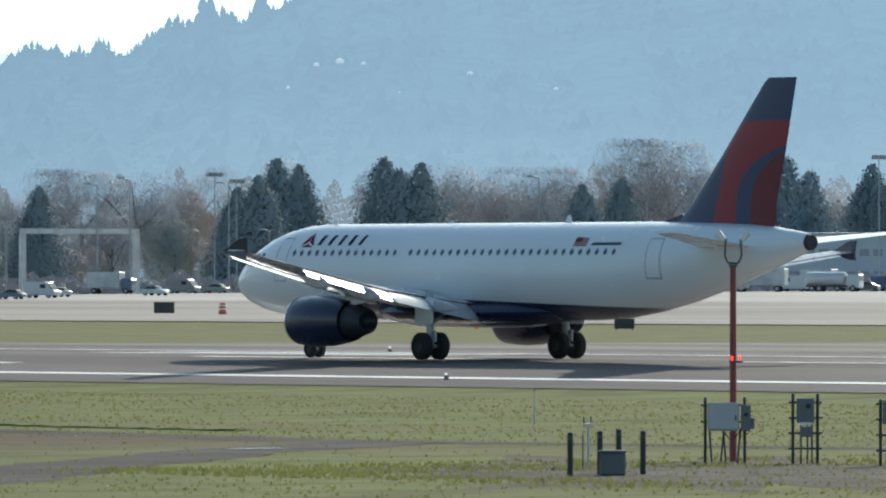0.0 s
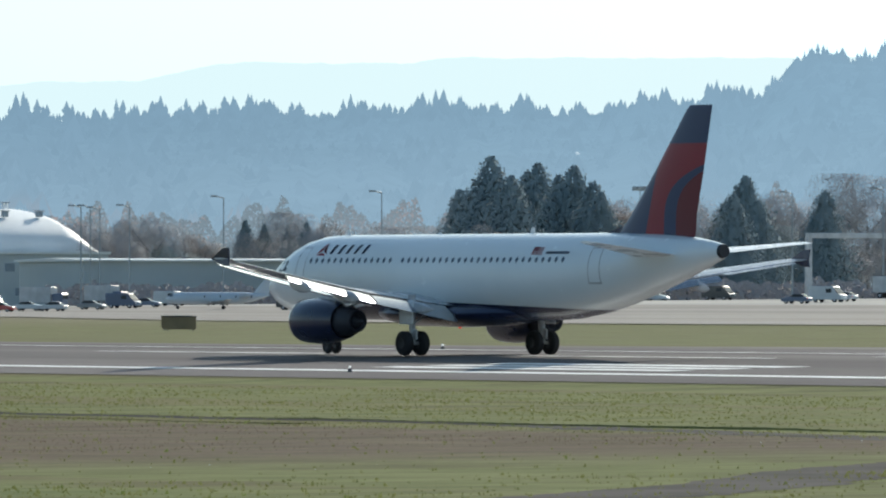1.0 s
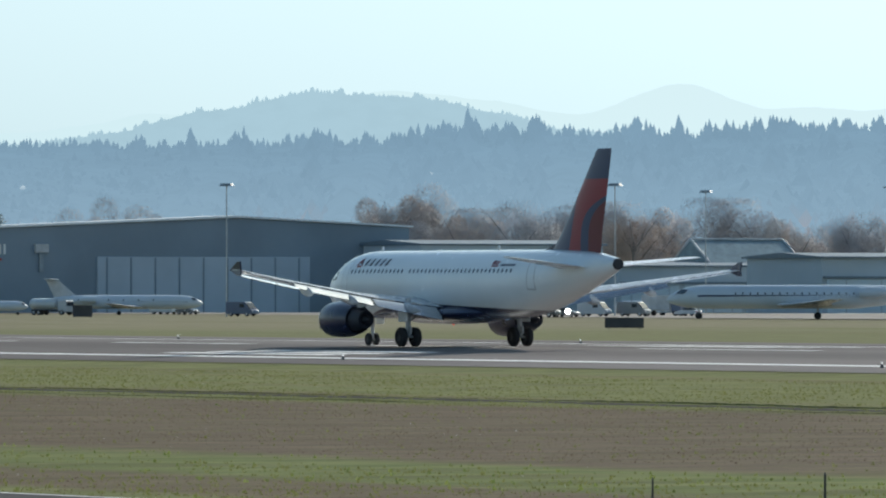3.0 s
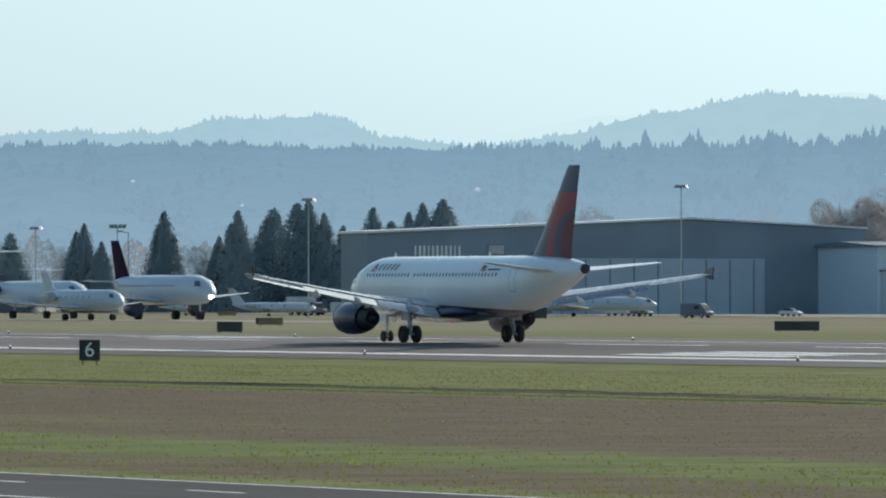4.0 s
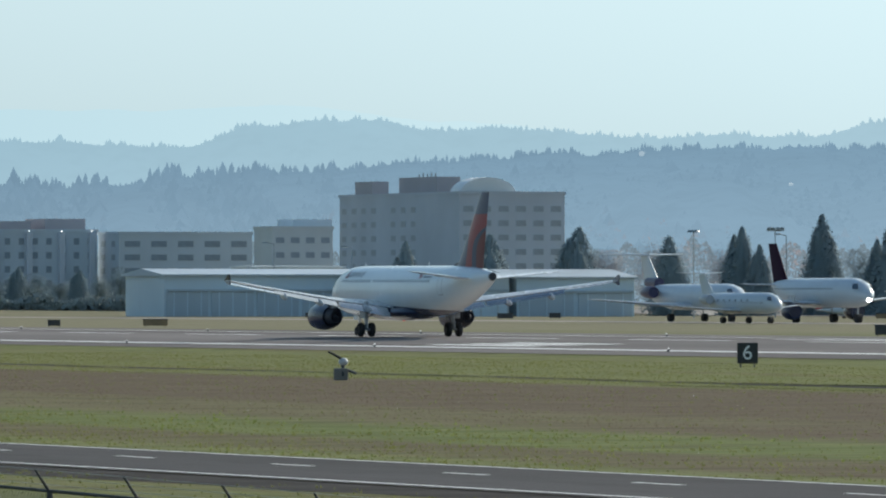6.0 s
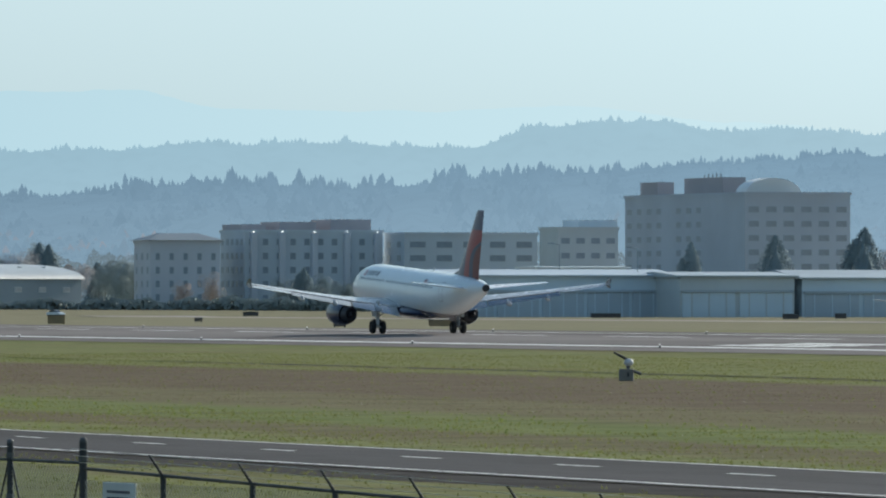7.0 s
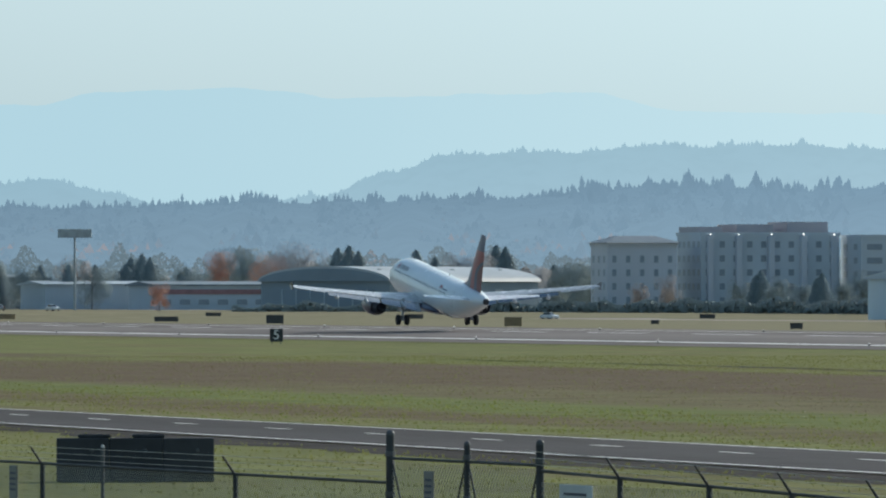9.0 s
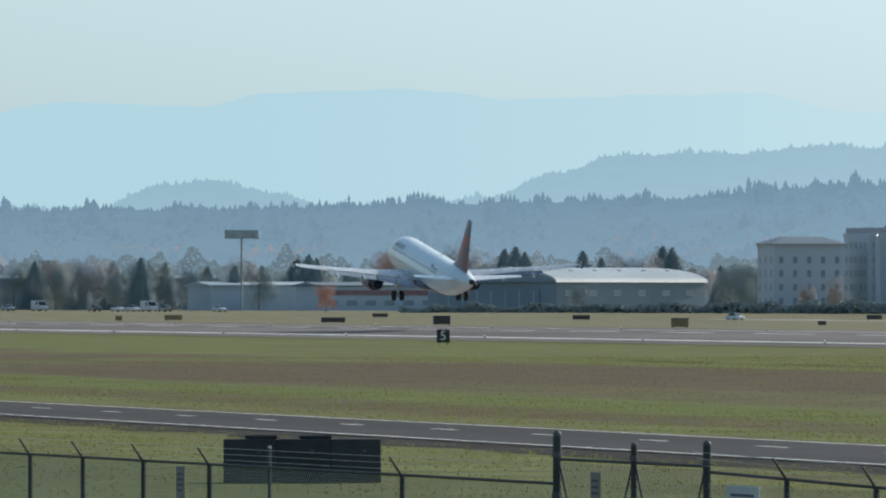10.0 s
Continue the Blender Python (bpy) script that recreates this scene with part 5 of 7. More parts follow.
def trees():
    # dark firs over the shed and along the terminal
    for b, h in ((55.35, 23), (55.15, 29.0), (55.02, 25), (54.92, 27), (54.85, 28.5), (54.72, 26), (54.62, 27.5), (54.5, 24), (54.45, 22), (53.53, 26), (53.45, 21), (53.02, 22), (51.5, 28.5), (51.36, 27), (50.82, 28.5),
                 (50.72, 26), (50.58, 27), (48.25, 27), (48.1, 24), (47.7, 26), (47.55, 24), (51.62, 24), (51.75, 22), (49.55, 22), (49.3, 24), (53.6, 21)):
        tree("fir", b, 1700 + (b * 131) % 90, h)
    for i, (b, h) in enumerate(((51.72, 29), (50.62, 28), (50.45, 26), (50.3, 28), (50.1, 25), (49.95, 24), (49.75, 26), (49.45, 26), (49.2, 31), (49.0, 32), (48.8, 29), (48.55, 25), (48.0, 22), (47.8, 22), (52.75, 26), (52.4, 26), (52.05, 25), (53.25, 24), (53.75, 22),
                                (54.1, 23), (54.3, 22), (55.75, 19), (56.1, 20), (56.4, 22), (57.0, 19), (57.3, 22), (57.55, 22), (58.6, 21), (58.85, 22), (59.9, 20), (60.3, 23), (60.6, 24), (60.95, 22), (61.2, 25), (61.45, 27), (61.75, 24), (62.0, 27), (62.3, 26), (62.5, 25), (62.75, 26), (63.1, 25))):
        tree("bare" if i % 4 else "orange", b, 1960 + (b * 171) % 160, h * (1.14 if b < 55 else 0.95))
    for b, h in ((63.4, 29), (63.55, 28), (63.3, 26), (65.2, 26), (65.5, 23), (64.9, 22), (68.9, 16), (69.3, 14), (68.5, 14), (74.9, 15), (76.0, 17)):
        tree("orange" if b < 66 else "bare", b, 2150, h)
    # columnar conifers behind the parked jets
    for b, h in ((70.02, 16), (69.45, 17.5), (68.88, 15.5), (68.41, 17.5), (67.9, 20), (67.43, 20), (67.24, 18.5), (67.2, 20.5), (67.05, 21.5), (66.98, 22), (66.88, 19.5), (66.76, 17), (66.57, 20.8), (66.45, 18), (66.34, 19.8), (66.25, 21.5), (66.12, 22.2), (68.46, 16), (67.55, 15), (68.3, 14)):
        tree("cypress" if int(b * 100) % 3 else "fir", b, 1890 + (b * 57) % 40, h * 1.09)
    for b, h in ((56.72, 19), (56.6, 18), (56.45, 17.5), (56.33, 18.5), (56.22, 18)):
        tree("cypress", b, 2000, h)
    for b, h in ((55.18, 15), (55.3, 12), (53.9, 14), (50.95, 13)):
        tree("orange", b, 1625, h)
    tree("green", 67.6, 1900, 15.5)
    for b, h in ((70.56, 18.5), (70.02, 17), (69.46, 18), (70.85, 7)):
        tree("cypress", b, 1870, h * 0.85)
    tree("red", 70.78, 1865, 8.5)
    # mixed trees behind the arched hangar and the billboard
    for b, h, k in ((76.49, 16, "red"), (76.34, 16.5, "green"), (76.16, 16, "red"), (75.73, 16.5, "fir"), (75.66, 17, "fir"), (75.6, 15.5, "fir"), (75.23, 16, "fir"), (75.11, 14, "fir"), (74.72, 17.5, "fir"), (74.66, 17, "fir"), (76.98, 15, "fir"), (77.05, 14, "fir"), (76.93, 14, "fir"),
                    (77.2, 11, "green"), (77.3, 11, "green"), (77.45, 12, "fir"), (77.7, 11, "green"), (77.9, 13, "fir"), (78.05, 14, "fir"), (78.2, 10, "green"), (78.4, 15, "bare"), (78.6, 13, "green"), (74.3, 11, "green"), (74.2, 13, "green"), (74.12, 12, "green"), (75.4, 12, "green"), (75.0, 12, "green"), (76.7, 12, "green"), (75.9, 13, "orange"), (74.5, 12, "bare")):
        tree(k, b, 2330 + (b * 191) % 120, h)
    for i in range(9):
        tree(("green", "fir", "green")[i % 3], 72.12 + 0.13 * i, 1960 + 7 * i, 6.5 + (i * 37 % 5) * 0.7)
    rng = random.Random(17)
    for i in range(64):
        b = 72.3 + 7.4 * i / 64 + rng.uniform(-0.05, 0.05)
        tree(("green", "fir", "green", "fir", "orange")[i % 5], b, 2420 + rng.uniform(0, 80), rng.uniform(9, 15))
    for i in range(46):
        b = 46.6 + 11.5 * i / 46 + rng.uniform(-0.08, 0.08)
        far, h = 1850 + rng.uniform(0, 90), rng.uniform(13, 20)
        if i % 5 in (0, 2, 4):
            tree(("bare", "", "green", "", "bare")[i % 5], b, far, h)
    for i in range(26):
        b = 59.6 + 4.4 * i / 26 + rng.uniform(-0.05, 0.05)
        tree(("bare", "orange", "bare")[i % 3], b, 2050 + rng.uniform(0, 90), rng.uniform(16, 23))
    for b, h, k in ((76.87, 7, "red"), (73.62, 8.5, "orange"), (73.8, 6.5, "orange"), (75.25, 6, "green"), (74.2, 8, "green"), (72.95, 6, "green")):
        tree(k, b, 1960, h)


trees()


# tree belts that emit a painted haze tone, like the hills
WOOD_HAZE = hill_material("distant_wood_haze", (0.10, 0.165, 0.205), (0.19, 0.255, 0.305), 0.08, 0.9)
# hedge green lightened with the same painted distance haze
HEDGE = leaf_material("hazed_hedge_leaves", (0.29, 0.34, 0.335), (0.32, 0.365, 0.355), 0.06)


def scrub(name, material, label, category, b0, b1, far, deep, tall, vary, count, seed, leaf=1.0, end=1.0):
    """A long band of small leaf clumps, denser towards the ground, with an uneven top."""
    rng = random.Random(seed)
    leaves = []
    for i in range(count):
        b = rng.uniform(b0, b1)
        p = polar(b, far + rng.uniform(0, deep))
        top = tall * (1 + (end - 1) * ease(b, b0, b1)) + vary * noise.fractal((b * 5.0, 0, seed), 1.0, 2.0, 3)
        p.z = land(p.x, p.y) + max(0.2, top) * rng.random() ** 0.8
        q = Euler((rng.random() * 6, rng.random() * 6, rng.random() * 6)).to_matrix()
        s = rng.uniform(0.22, 0.5) * leaf
        out = Vector((rng.gauss(0, 0.35) - math.sin(radians(b + 180)), rng.gauss(0, 0.35) + math.cos(radians(b + 180)), 0.5)).normalized()
        leaves.append(([p + q @ Vector(o) * s for o in ((-1, -0.4, 0), (0.2, -0.8, 0.3), (1, 0.1, 0), (0, 0.9, -0.2))], out))
    tagged(leaf_part(name, leaves, material), label, category, kind="stuff")


def hedge():
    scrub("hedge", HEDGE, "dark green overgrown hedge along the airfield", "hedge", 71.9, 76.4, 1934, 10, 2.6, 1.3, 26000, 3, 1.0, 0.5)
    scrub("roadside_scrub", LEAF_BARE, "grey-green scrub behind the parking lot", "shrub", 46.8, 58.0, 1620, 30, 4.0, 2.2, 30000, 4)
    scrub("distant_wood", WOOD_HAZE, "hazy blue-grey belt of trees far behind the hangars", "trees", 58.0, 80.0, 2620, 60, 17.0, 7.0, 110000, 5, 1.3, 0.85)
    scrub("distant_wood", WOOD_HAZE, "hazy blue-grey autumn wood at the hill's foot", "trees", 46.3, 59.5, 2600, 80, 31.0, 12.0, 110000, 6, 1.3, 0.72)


hedge()


# ---- vehicles ----
CAR_COLOURS = [plain("car_" + n, c, 0.35, worn=0.08, coat=0.6) for n, c in (("silver", (0.5, 0.52, 0.54)), ("dark", (0.05, 0.055, 0.06)), ("white", (0.52, 0.56, 0.58)), ("blue", (0.08, 0.12, 0.2)), ("red", (0.4, 0.03, 0.03)), ("grey", (0.2, 0.21, 0.22)))]
CAR_WORDS = ["silver", "black", "white", "dark blue", "red", "grey"]
CAR_GLASS = plain("car_glass", (0.03, 0.04, 0.05), 0.08, worn=0.1)


def wheels(v, xs, half, r, width=0.24):
    for x in xs:
        for s in (-1, 1):
            w = part("wheel", tube((x, s * half - s * width, r), (x, s * half, r), r, r, 16), TYRE, v, "black tyre")
            part("hub", tube((x, s * half - s * 0.05, r), (x, s * half + s * 0.015, r), r * 0.6, r * 0.55, 12), STRUT, w)


def car(k):
    """A saloon, nose to +x."""
    v = empty("car", Matrix(), CAR_WORDS[k] + " parked saloon car", "car", "parked cars")
    def body(profile, half, taper):
        bm = bmesh.new()
        loft(bm, [[(x, y, z) for x, z in profile] for y in (-half, half)])
        for vert in bm.verts:
            if vert.co.z > 0.9:
                vert.co.y *= taper
        bmesh.ops.bevel(bm, geom=bm.edges[:], offset=0.05, segments=1, affect="EDGES")
        return bm
    part("body", body([(-2.25, 0.35), (-2.25, 0.85), (-1.9, 0.98), (1.0, 0.98), (2.1, 0.78), (2.25, 0.6), (2.25, 0.32)], 0.88, 0.95), CAR_COLOURS[k], v, "", True)
    part("cabin", body([(-1.7, 0.94), (-1.15, 1.38), (0.2, 1.42), (1.0, 0.94)], 0.78, 0.82), CAR_GLASS, v, "dark glazed cabin", True)
    part("roof", body([(-1.1, 1.36), (-1.05, 1.43), (0.12, 1.46), (0.22, 1.40)], 0.80, 0.80), CAR_COLOURS[k], v, "", True)
    for s in (-1, 1):
        part("headlight", box((0.12, 0.35, 0.16), (2.2, s * 0.62, 0.68), 0.03), POLE_PALE, v, "clear headlight")
        part("tail_light", box((0.1, 0.3, 0.16), (-2.24, s * 0.62, 0.78), 0.03), CAR_COLOURS[4], v, "red tail light")
    wheels(v, (-1.35, 1.4), 0.86, 0.32)
    return v


def van(k, length=5.6, height=2.4):
    v = empty("van", Matrix(), CAR_WORDS[k] + " airport service van", "van", "service vans")
    bm = bmesh.new()
    loft(bm, [[(x, y, z) for x, z in ((-length / 2, 0.4), (-length / 2, height), (length / 2 - 1.5, height), (length / 2 - 0.6, 1.25), (length / 2, 1.05), (length / 2, 0.4))] for y in (-0.98, 0.98)])
    bmesh.ops.bevel(bm, geom=bm.edges[:], offset=0.07, segments=1, affect="EDGES")
    part("body", bm, CAR_COLOURS[k], v, "", True)
    bm = bmesh.new()
    loft(bm, [[(length / 2 - 1.42, y, height - 0.18), (length / 2 - 0.58, y, 1.32), (length / 2 - 0.5, y, 1.36), (length / 2 - 1.34, y, height - 0.14)] for y in (-0.85, 0.85)])
    part("windscreen", bm, CAR_GLASS, v, "dark windscreen")
    for s in (-1, 1):
        part("side_window", box((1.0, 0.03, 0.6), (length / 2 - 2.1, s * 0.985, 1.75), 0.01), CAR_GLASS, v)
        part("headlight", box((0.1, 0.3, 0.2), (length / 2, s * 0.7, 0.85), 0.03), POLE_PALE, v, "clear headlight")
    wheels(v, (-length / 2 + 1.1, length / 2 - 1.1), 0.97, 0.36)
    return v


def tank_truck():
    v = empty("fuel_truck", Matrix(), "white aircraft refuelling tank truck", "truck")
    bm = bmesh.new()
    loft(bm, [[(x, 1.2 * r * math.cos(a * math.pi / 8), 1.95 + 0.95 * r * math.sin(a * math.pi / 8)) for a in range(16)] for x, r in ((-4.2, 0.55), (-4.0, 0.95), (-3.7, 1), (1.6, 1), (1.9, 0.95), (2.1, 0.55))])
    part("tank", bm, CAR_COLOURS[2], v, "white round tank", True)
    part("cab", box((1.9, 2.3, 2.0), (3.4, 0, 1.55), 0.15), CAR_COLOURS[0], v)
    part("windscreen", box((0.06, 1.9, 0.75), (4.34, 0, 1.95), 0.02), CAR_GLASS, v)
    part("chassis", box((8.2, 1.0, 0.3), (0, 0, 0.8)), DARK, v)
    wheels(v, (-3.0, -1.9, 3.3), 1.15, 0.48, 0.3)
    return v


def box_truck():
    v = empty("box_truck", Matrix(), "pale grey box truck by the hangars", "truck")
    part("cargo_box", box((5.6, 2.4, 2.5), (-1.2, 0, 2.2), 0.06), POLE_PALE, v, "pale cargo box")
    part("cab", box((1.9, 2.2, 1.9), (2.7, 0, 1.5), 0.18), CAR_COLOURS[3], v)
    part("windscreen", box((0.06, 1.8, 0.7), (3.64, 0, 1.9), 0.02), CAR_GLASS, v)
    wheels(v, (-2.8, 2.6), 1.1, 0.46, 0.3)
    return v


def vehicles():
    store = {}
    rng = random.Random(9)
    def put(kind, k, bearing, far, turn):
        p = polar(bearing, far)
        m = pose(p.x, p.y, land(p.x, p.y) + 0.1, 0, 0, turn)
        if (kind, k) in store:
            return copy_thing(store[kind, k], m)
        v = store[kind, k] = {"car": car, "van": van, "tank": lambda k: tank_truck(), "truck": lambda k: box_truck()}[kind](k)
        v.matrix_world = m
        return v
    for b, far, kind, k, turn in (
            (53.2, 1330, "car", 3, 200), (53.0, 1340, "van", 2, 20), (52.9, 1350, "car", 0, 190), (52.28, 1350, "car", 0, 10), (52.55, 1420, "truck", 0, 30), (52.1, 1440, "van", 5, 20), (51.9, 1400, "car", 5, 200),
            (48.42, 1310, "truck", 0, 215), (48.2, 1330, "van", 2, 200), (47.95, 1320, "tank", 0, 30), (47.75, 1360, "car", 1, 210), (48.6, 1380, "car", 5, 20), (48.0, 1400, "truck", 1, 20), (47.6, 1400, "van", 3, 10), (49.0, 1400, "car", 2, 30), (49.3, 1410, "van", 0, 30),
            (55.05, 1290, "van", 1, 40), (54.85, 1280, "car", 1, 35), (54.5, 1500, "car", 2, 30), (54.1, 1500, "car", 2, 30), (53.7, 1480, "van", 1, 20),
            (58.28, 1370, "car", 4, 35), (58.36, 1400, "van", 1, 35), (58.1, 1390, "car", 2, 35), (57.95, 1380, "car", 0, 210), (58.0, 1430, "truck", 0, 30), (57.7, 1400, "car", 5, 30), (57.5, 1420, "van", 3, 25),
            (56.4, 1350, "van", 1, 40), (56.1, 1330, "car", 2, 40), (59.1, 1450, "van", 1, 30), (59.3, 1460, "car", 5, 30), (58.75, 1450, "car", 1, 35), (58.55, 1450, "van", 0, 35),
            (57.6, 1480, "truck", 0, 20), (57.2, 1470, "van", 2, 20), (56.9, 1470, "car", 3, 20), (57.35, 1440, "car", 3, 40),
            (62.98, 1430, "car", 2, 30), (62.58, 1430, "van", 1, 30), (62.43, 1440, "car", 1, 28), (62.25, 1480, "van", 0, 30), (62.0, 1480, "van", 5, 30), (61.8, 1500, "truck", 0, 30), (61.65, 1490, "car", 0, 200), (62.7, 1500, "truck", 1, 20),
            (65.72, 1560, "tank", 0, 25), (67.0, 1650, "truck", 0, 20), (66.75, 1640, "van", 0, 20), (66.6, 1650, "car", 2, 20), (64.85, 1600, "car", 1, 20), (64.5, 1480, "van", 3, 25), (66.95, 1660, "van", 1, 20),
            (78.2, 2000, "car", 2, 10), (78.1, 2010, "car", 0, 10), (78.35, 2000, "car", 1, 190), (78.0, 2000, "van", 2, 10), (78.7, 2020, "van", 0, 10), (78.9, 2020, "car", 3, 10), (77.55, 1980, "car", 2, 10), (77.9, 1990, "car", 5, 190), (65.0, 1620, "van", 2, 20), (63.9, 1600, "car", 0, 20)):
        put(kind, k, b, far, turn)
    # working headlights on two vehicles that face the field
    for b, far in ((62.93, 1427.0), (62.42, 1436.5)):
        p = polar(b, far)
        bm = bmesh.new()
        bmesh.ops.create_uvsphere(bm, u_segments=10, v_segments=6, radius=0.5, matrix=Matrix.Diagonal((0.4, 1, 0.8, 1)))
        ob = part("work_light", bm, LAMP_BRIGHT, None, "", True)
        ob.matrix_world = pose(p.x, p.y, 1.0)
        tagged(ob, "bright white work light on a vehicle", "lamp")


def perimeter_car():
    """A white car on the far perimeter track; it drives on through the whole clip."""
    v = car(2)
    tagged(v, "white saloon car driving along the far perimeter track", "car", "moving cars")
    return v


LAMP_BRIGHT = plain("bright_lamp", (1.0, 0.98, 0.95), 0.2, glow=14.0)
vehicles()
moving_car = perimeter_car()


# ---- parked and taxiing aircraft ----
def parked_plane(name, label, length, radius, m, high=True, rear=True, span=0.9, fin_mat=None, body_mat=None, stripe=None, windows=18, engine_mat=None, tailh=None):
    """A jet, nose to +x, standing on its wheels. high: T-tail. rear: engines on the tail."""
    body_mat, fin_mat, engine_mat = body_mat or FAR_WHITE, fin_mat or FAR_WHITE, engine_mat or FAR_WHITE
    jet2 = empty(name, m, label, "airplane")
    L, r = length, radius
    zc = r * 1.9 if rear else r * 2.0
    st = [(0.5, 0.05, -0.25), (0.49, 0.3, -0.22), (0.46, 0.62, -0.13), (0.42, 0.85, -0.05), (0.36, 1.0, 0), (0.0, 1.0, 0), (-0.2, 1.0, 0), (-0.32, 0.82, 0.14), (-0.42, 0.5, 0.36), (-0.5, 0.12, 0.55)]
    bm = bmesh.new()
    loft(bm, [[(x * L, k * r * math.cos(a * math.pi / 10), zc + o * r + k * r * math.sin(a * math.pi / 10)) for a in range(20)] for x, k, o in st])
    hull = part("fuselage", bm, body_mat, jet2, "", True)
    for s in (-1, 1):
        bm = bmesh.new()
        loft(bm, [[(L * 0.435 + o, s * r * 0.8 * k, zc + r * 0.25 + h) for o, k, h in ((0, 1, 0), (0.03 * L, 0.72, 0), (0.01 * L, 0.62, r * 0.36), (-0.015 * L, 0.85, r * 0.34))] for _ in (0,)] + [[(L * 0.435 + o, s * (r * 0.8 * k + 0.06), zc + r * 0.25 + h + 0.03) for o, k, h in ((0, 1, 0), (0.03 * L, 0.72, 0), (0.01 * L, 0.62, r * 0.36), (-0.015 * L, 0.85, r * 0.34))]])
        part("cockpit_window", bm, PANE, hull, "dark cockpit window")
        y = s * L * span / 2
        part("wing", wing_panel([(s * r * 0.4, -(L * 0.10), zc - r * 0.75, L * 0.22, 0.11, 0), (y * 0.4, -(L * 0.02), zc - r * 0.6, L * 0.13, 0.1, 0), (y, L * 0.11, zc - r * 0.2, L * 0.05, 0.09, 0)]), GREY, jet2, "", True)
        fh = tailh or r * 3.2
        tz = zc + r * 0.7 + fh if high else zc + r * 0.55
        tx = L * 0.47 if high else L * 0.40
        part("tailplane", wing_panel([(s * 0.05, tx - L * 0.01, tz, L * 0.085, 0.09, 0), (s * L * 0.16, tx + L * 0.05, tz + 0.15, L * 0.04, 0.09, 0)]), body_mat, jet2, "", True)
        ex, ey, ez, er = (L * 0.22, s * r * 1.55, zc + r * 0.35, r * 0.48) if rear else (-L * 0.06, s * L * span * 0.16, zc - r * 1.25, r * 0.55)
        bm = bmesh.new()
        loft(bm, [[(ex + px * L, ey + k * er * math.cos(a * math.pi / 8), ez + k * er * math.sin(a * math.pi / 8)) for a in range(16)] for px, k in ((0.0, 0.75), (-0.004, 0.9), (0.02, 1.05), (0.06, 1.0), (0.1, 0.65), (0.095, 0.5))])
        e = part("engine", bm, engine_mat, jet2, "", True)
        part("pylon", box((L * 0.07, abs(ey) * 0.5 if rear else 0.2, 0.15 if rear else r), (ex + L * 0.04, ey * 0.75 if rear else ey, ez if rear else ez + er * 1.1)), GREY, e)
        for i in range(windows):
            p = Vector((-L * 0.33 + i * L * 0.6 / windows, s * r * 0.965, zc + r * 0.28))
            w = part("cabin_window", box((0.22, 0.04, 0.32), p), PANE, hull) if i == 0 else new("cabin_window", w0)
            if i == 0:
                w0, p0 = w.data, p
            else:
                w.parent = hull
                w.matrix_local = Matrix.Translation(p - p0)
    # the aerofoil runs nose to +x, so lifting surfaces are turned round the body
    for ch in jet2.children:
        if ch.name.split(".")[0] in ("wing", "tailplane", "engine"):
            ch.matrix_local = Matrix.Rotation(math.pi, 4, "Z")
    fh = tailh or r * 3.2
    rings = []
    for f in (0, 0.5, 1.0):
        rings.append([(-L * (0.33 + 0.13 * f) - a, b, zc + r * 0.6 + fh * f) for a, b in foil(L * (0.16 - 0.075 * f), 0.1)])
    bm = bmesh.new()
    loft(bm, rings)
    part("fin", bm, fin_mat, jet2, "", True)
    if stripe:
        bm = bmesh.new()
        loft(bm, [[(x * L, s * (k * r + 0.02), zc + h) for x, k, h in ((0.4, 0.88, -0.1), (0.36, 1, 0), (-0.2, 1, 0), (-0.32, 0.82, r * 0.12), (-0.32, 0.80, r * 0.32), (-0.2, 0.98, r * 0.15), (0.36, 0.98, r * 0.15), (0.4, 0.86, r * 0.1))] for s in (-1, 1)])
        part("cheat_line", bm, stripe, hull)
    for x, y in ((L * 0.38, 0), (-L * 0.06, r * 1.4), (-L * 0.06, -r * 1.4)):
        g = part("gear_leg", tube((x, y, r * 0.3), (x, y * 0.8, zc - r * 0.6), 0.07 * r, None, 6), STRUT, jet2)
        part("wheel", tube((x, y - 0.2 * r, r * 0.3), (x, y + 0.2 * r, r * 0.3), r * 0.3, None, 14), TYRE, g)
    return jet2


# white of the far aircraft, dulled and blued by haze painted into it
FAR_WHITE = plain("hazed_white_paint", (0.52, 0.59, 0.65), 0.35, worn=0.06, grain=1.5, coarse=0.3)
MAROON = plain("maroon_paint", (0.03, 0.012, 0.03), 0.7, worn=0.1, shine=0.08)
PURPLE = plain("purple_paint", (0.05, 0.045, 0.10), 0.35, worn=0.1)


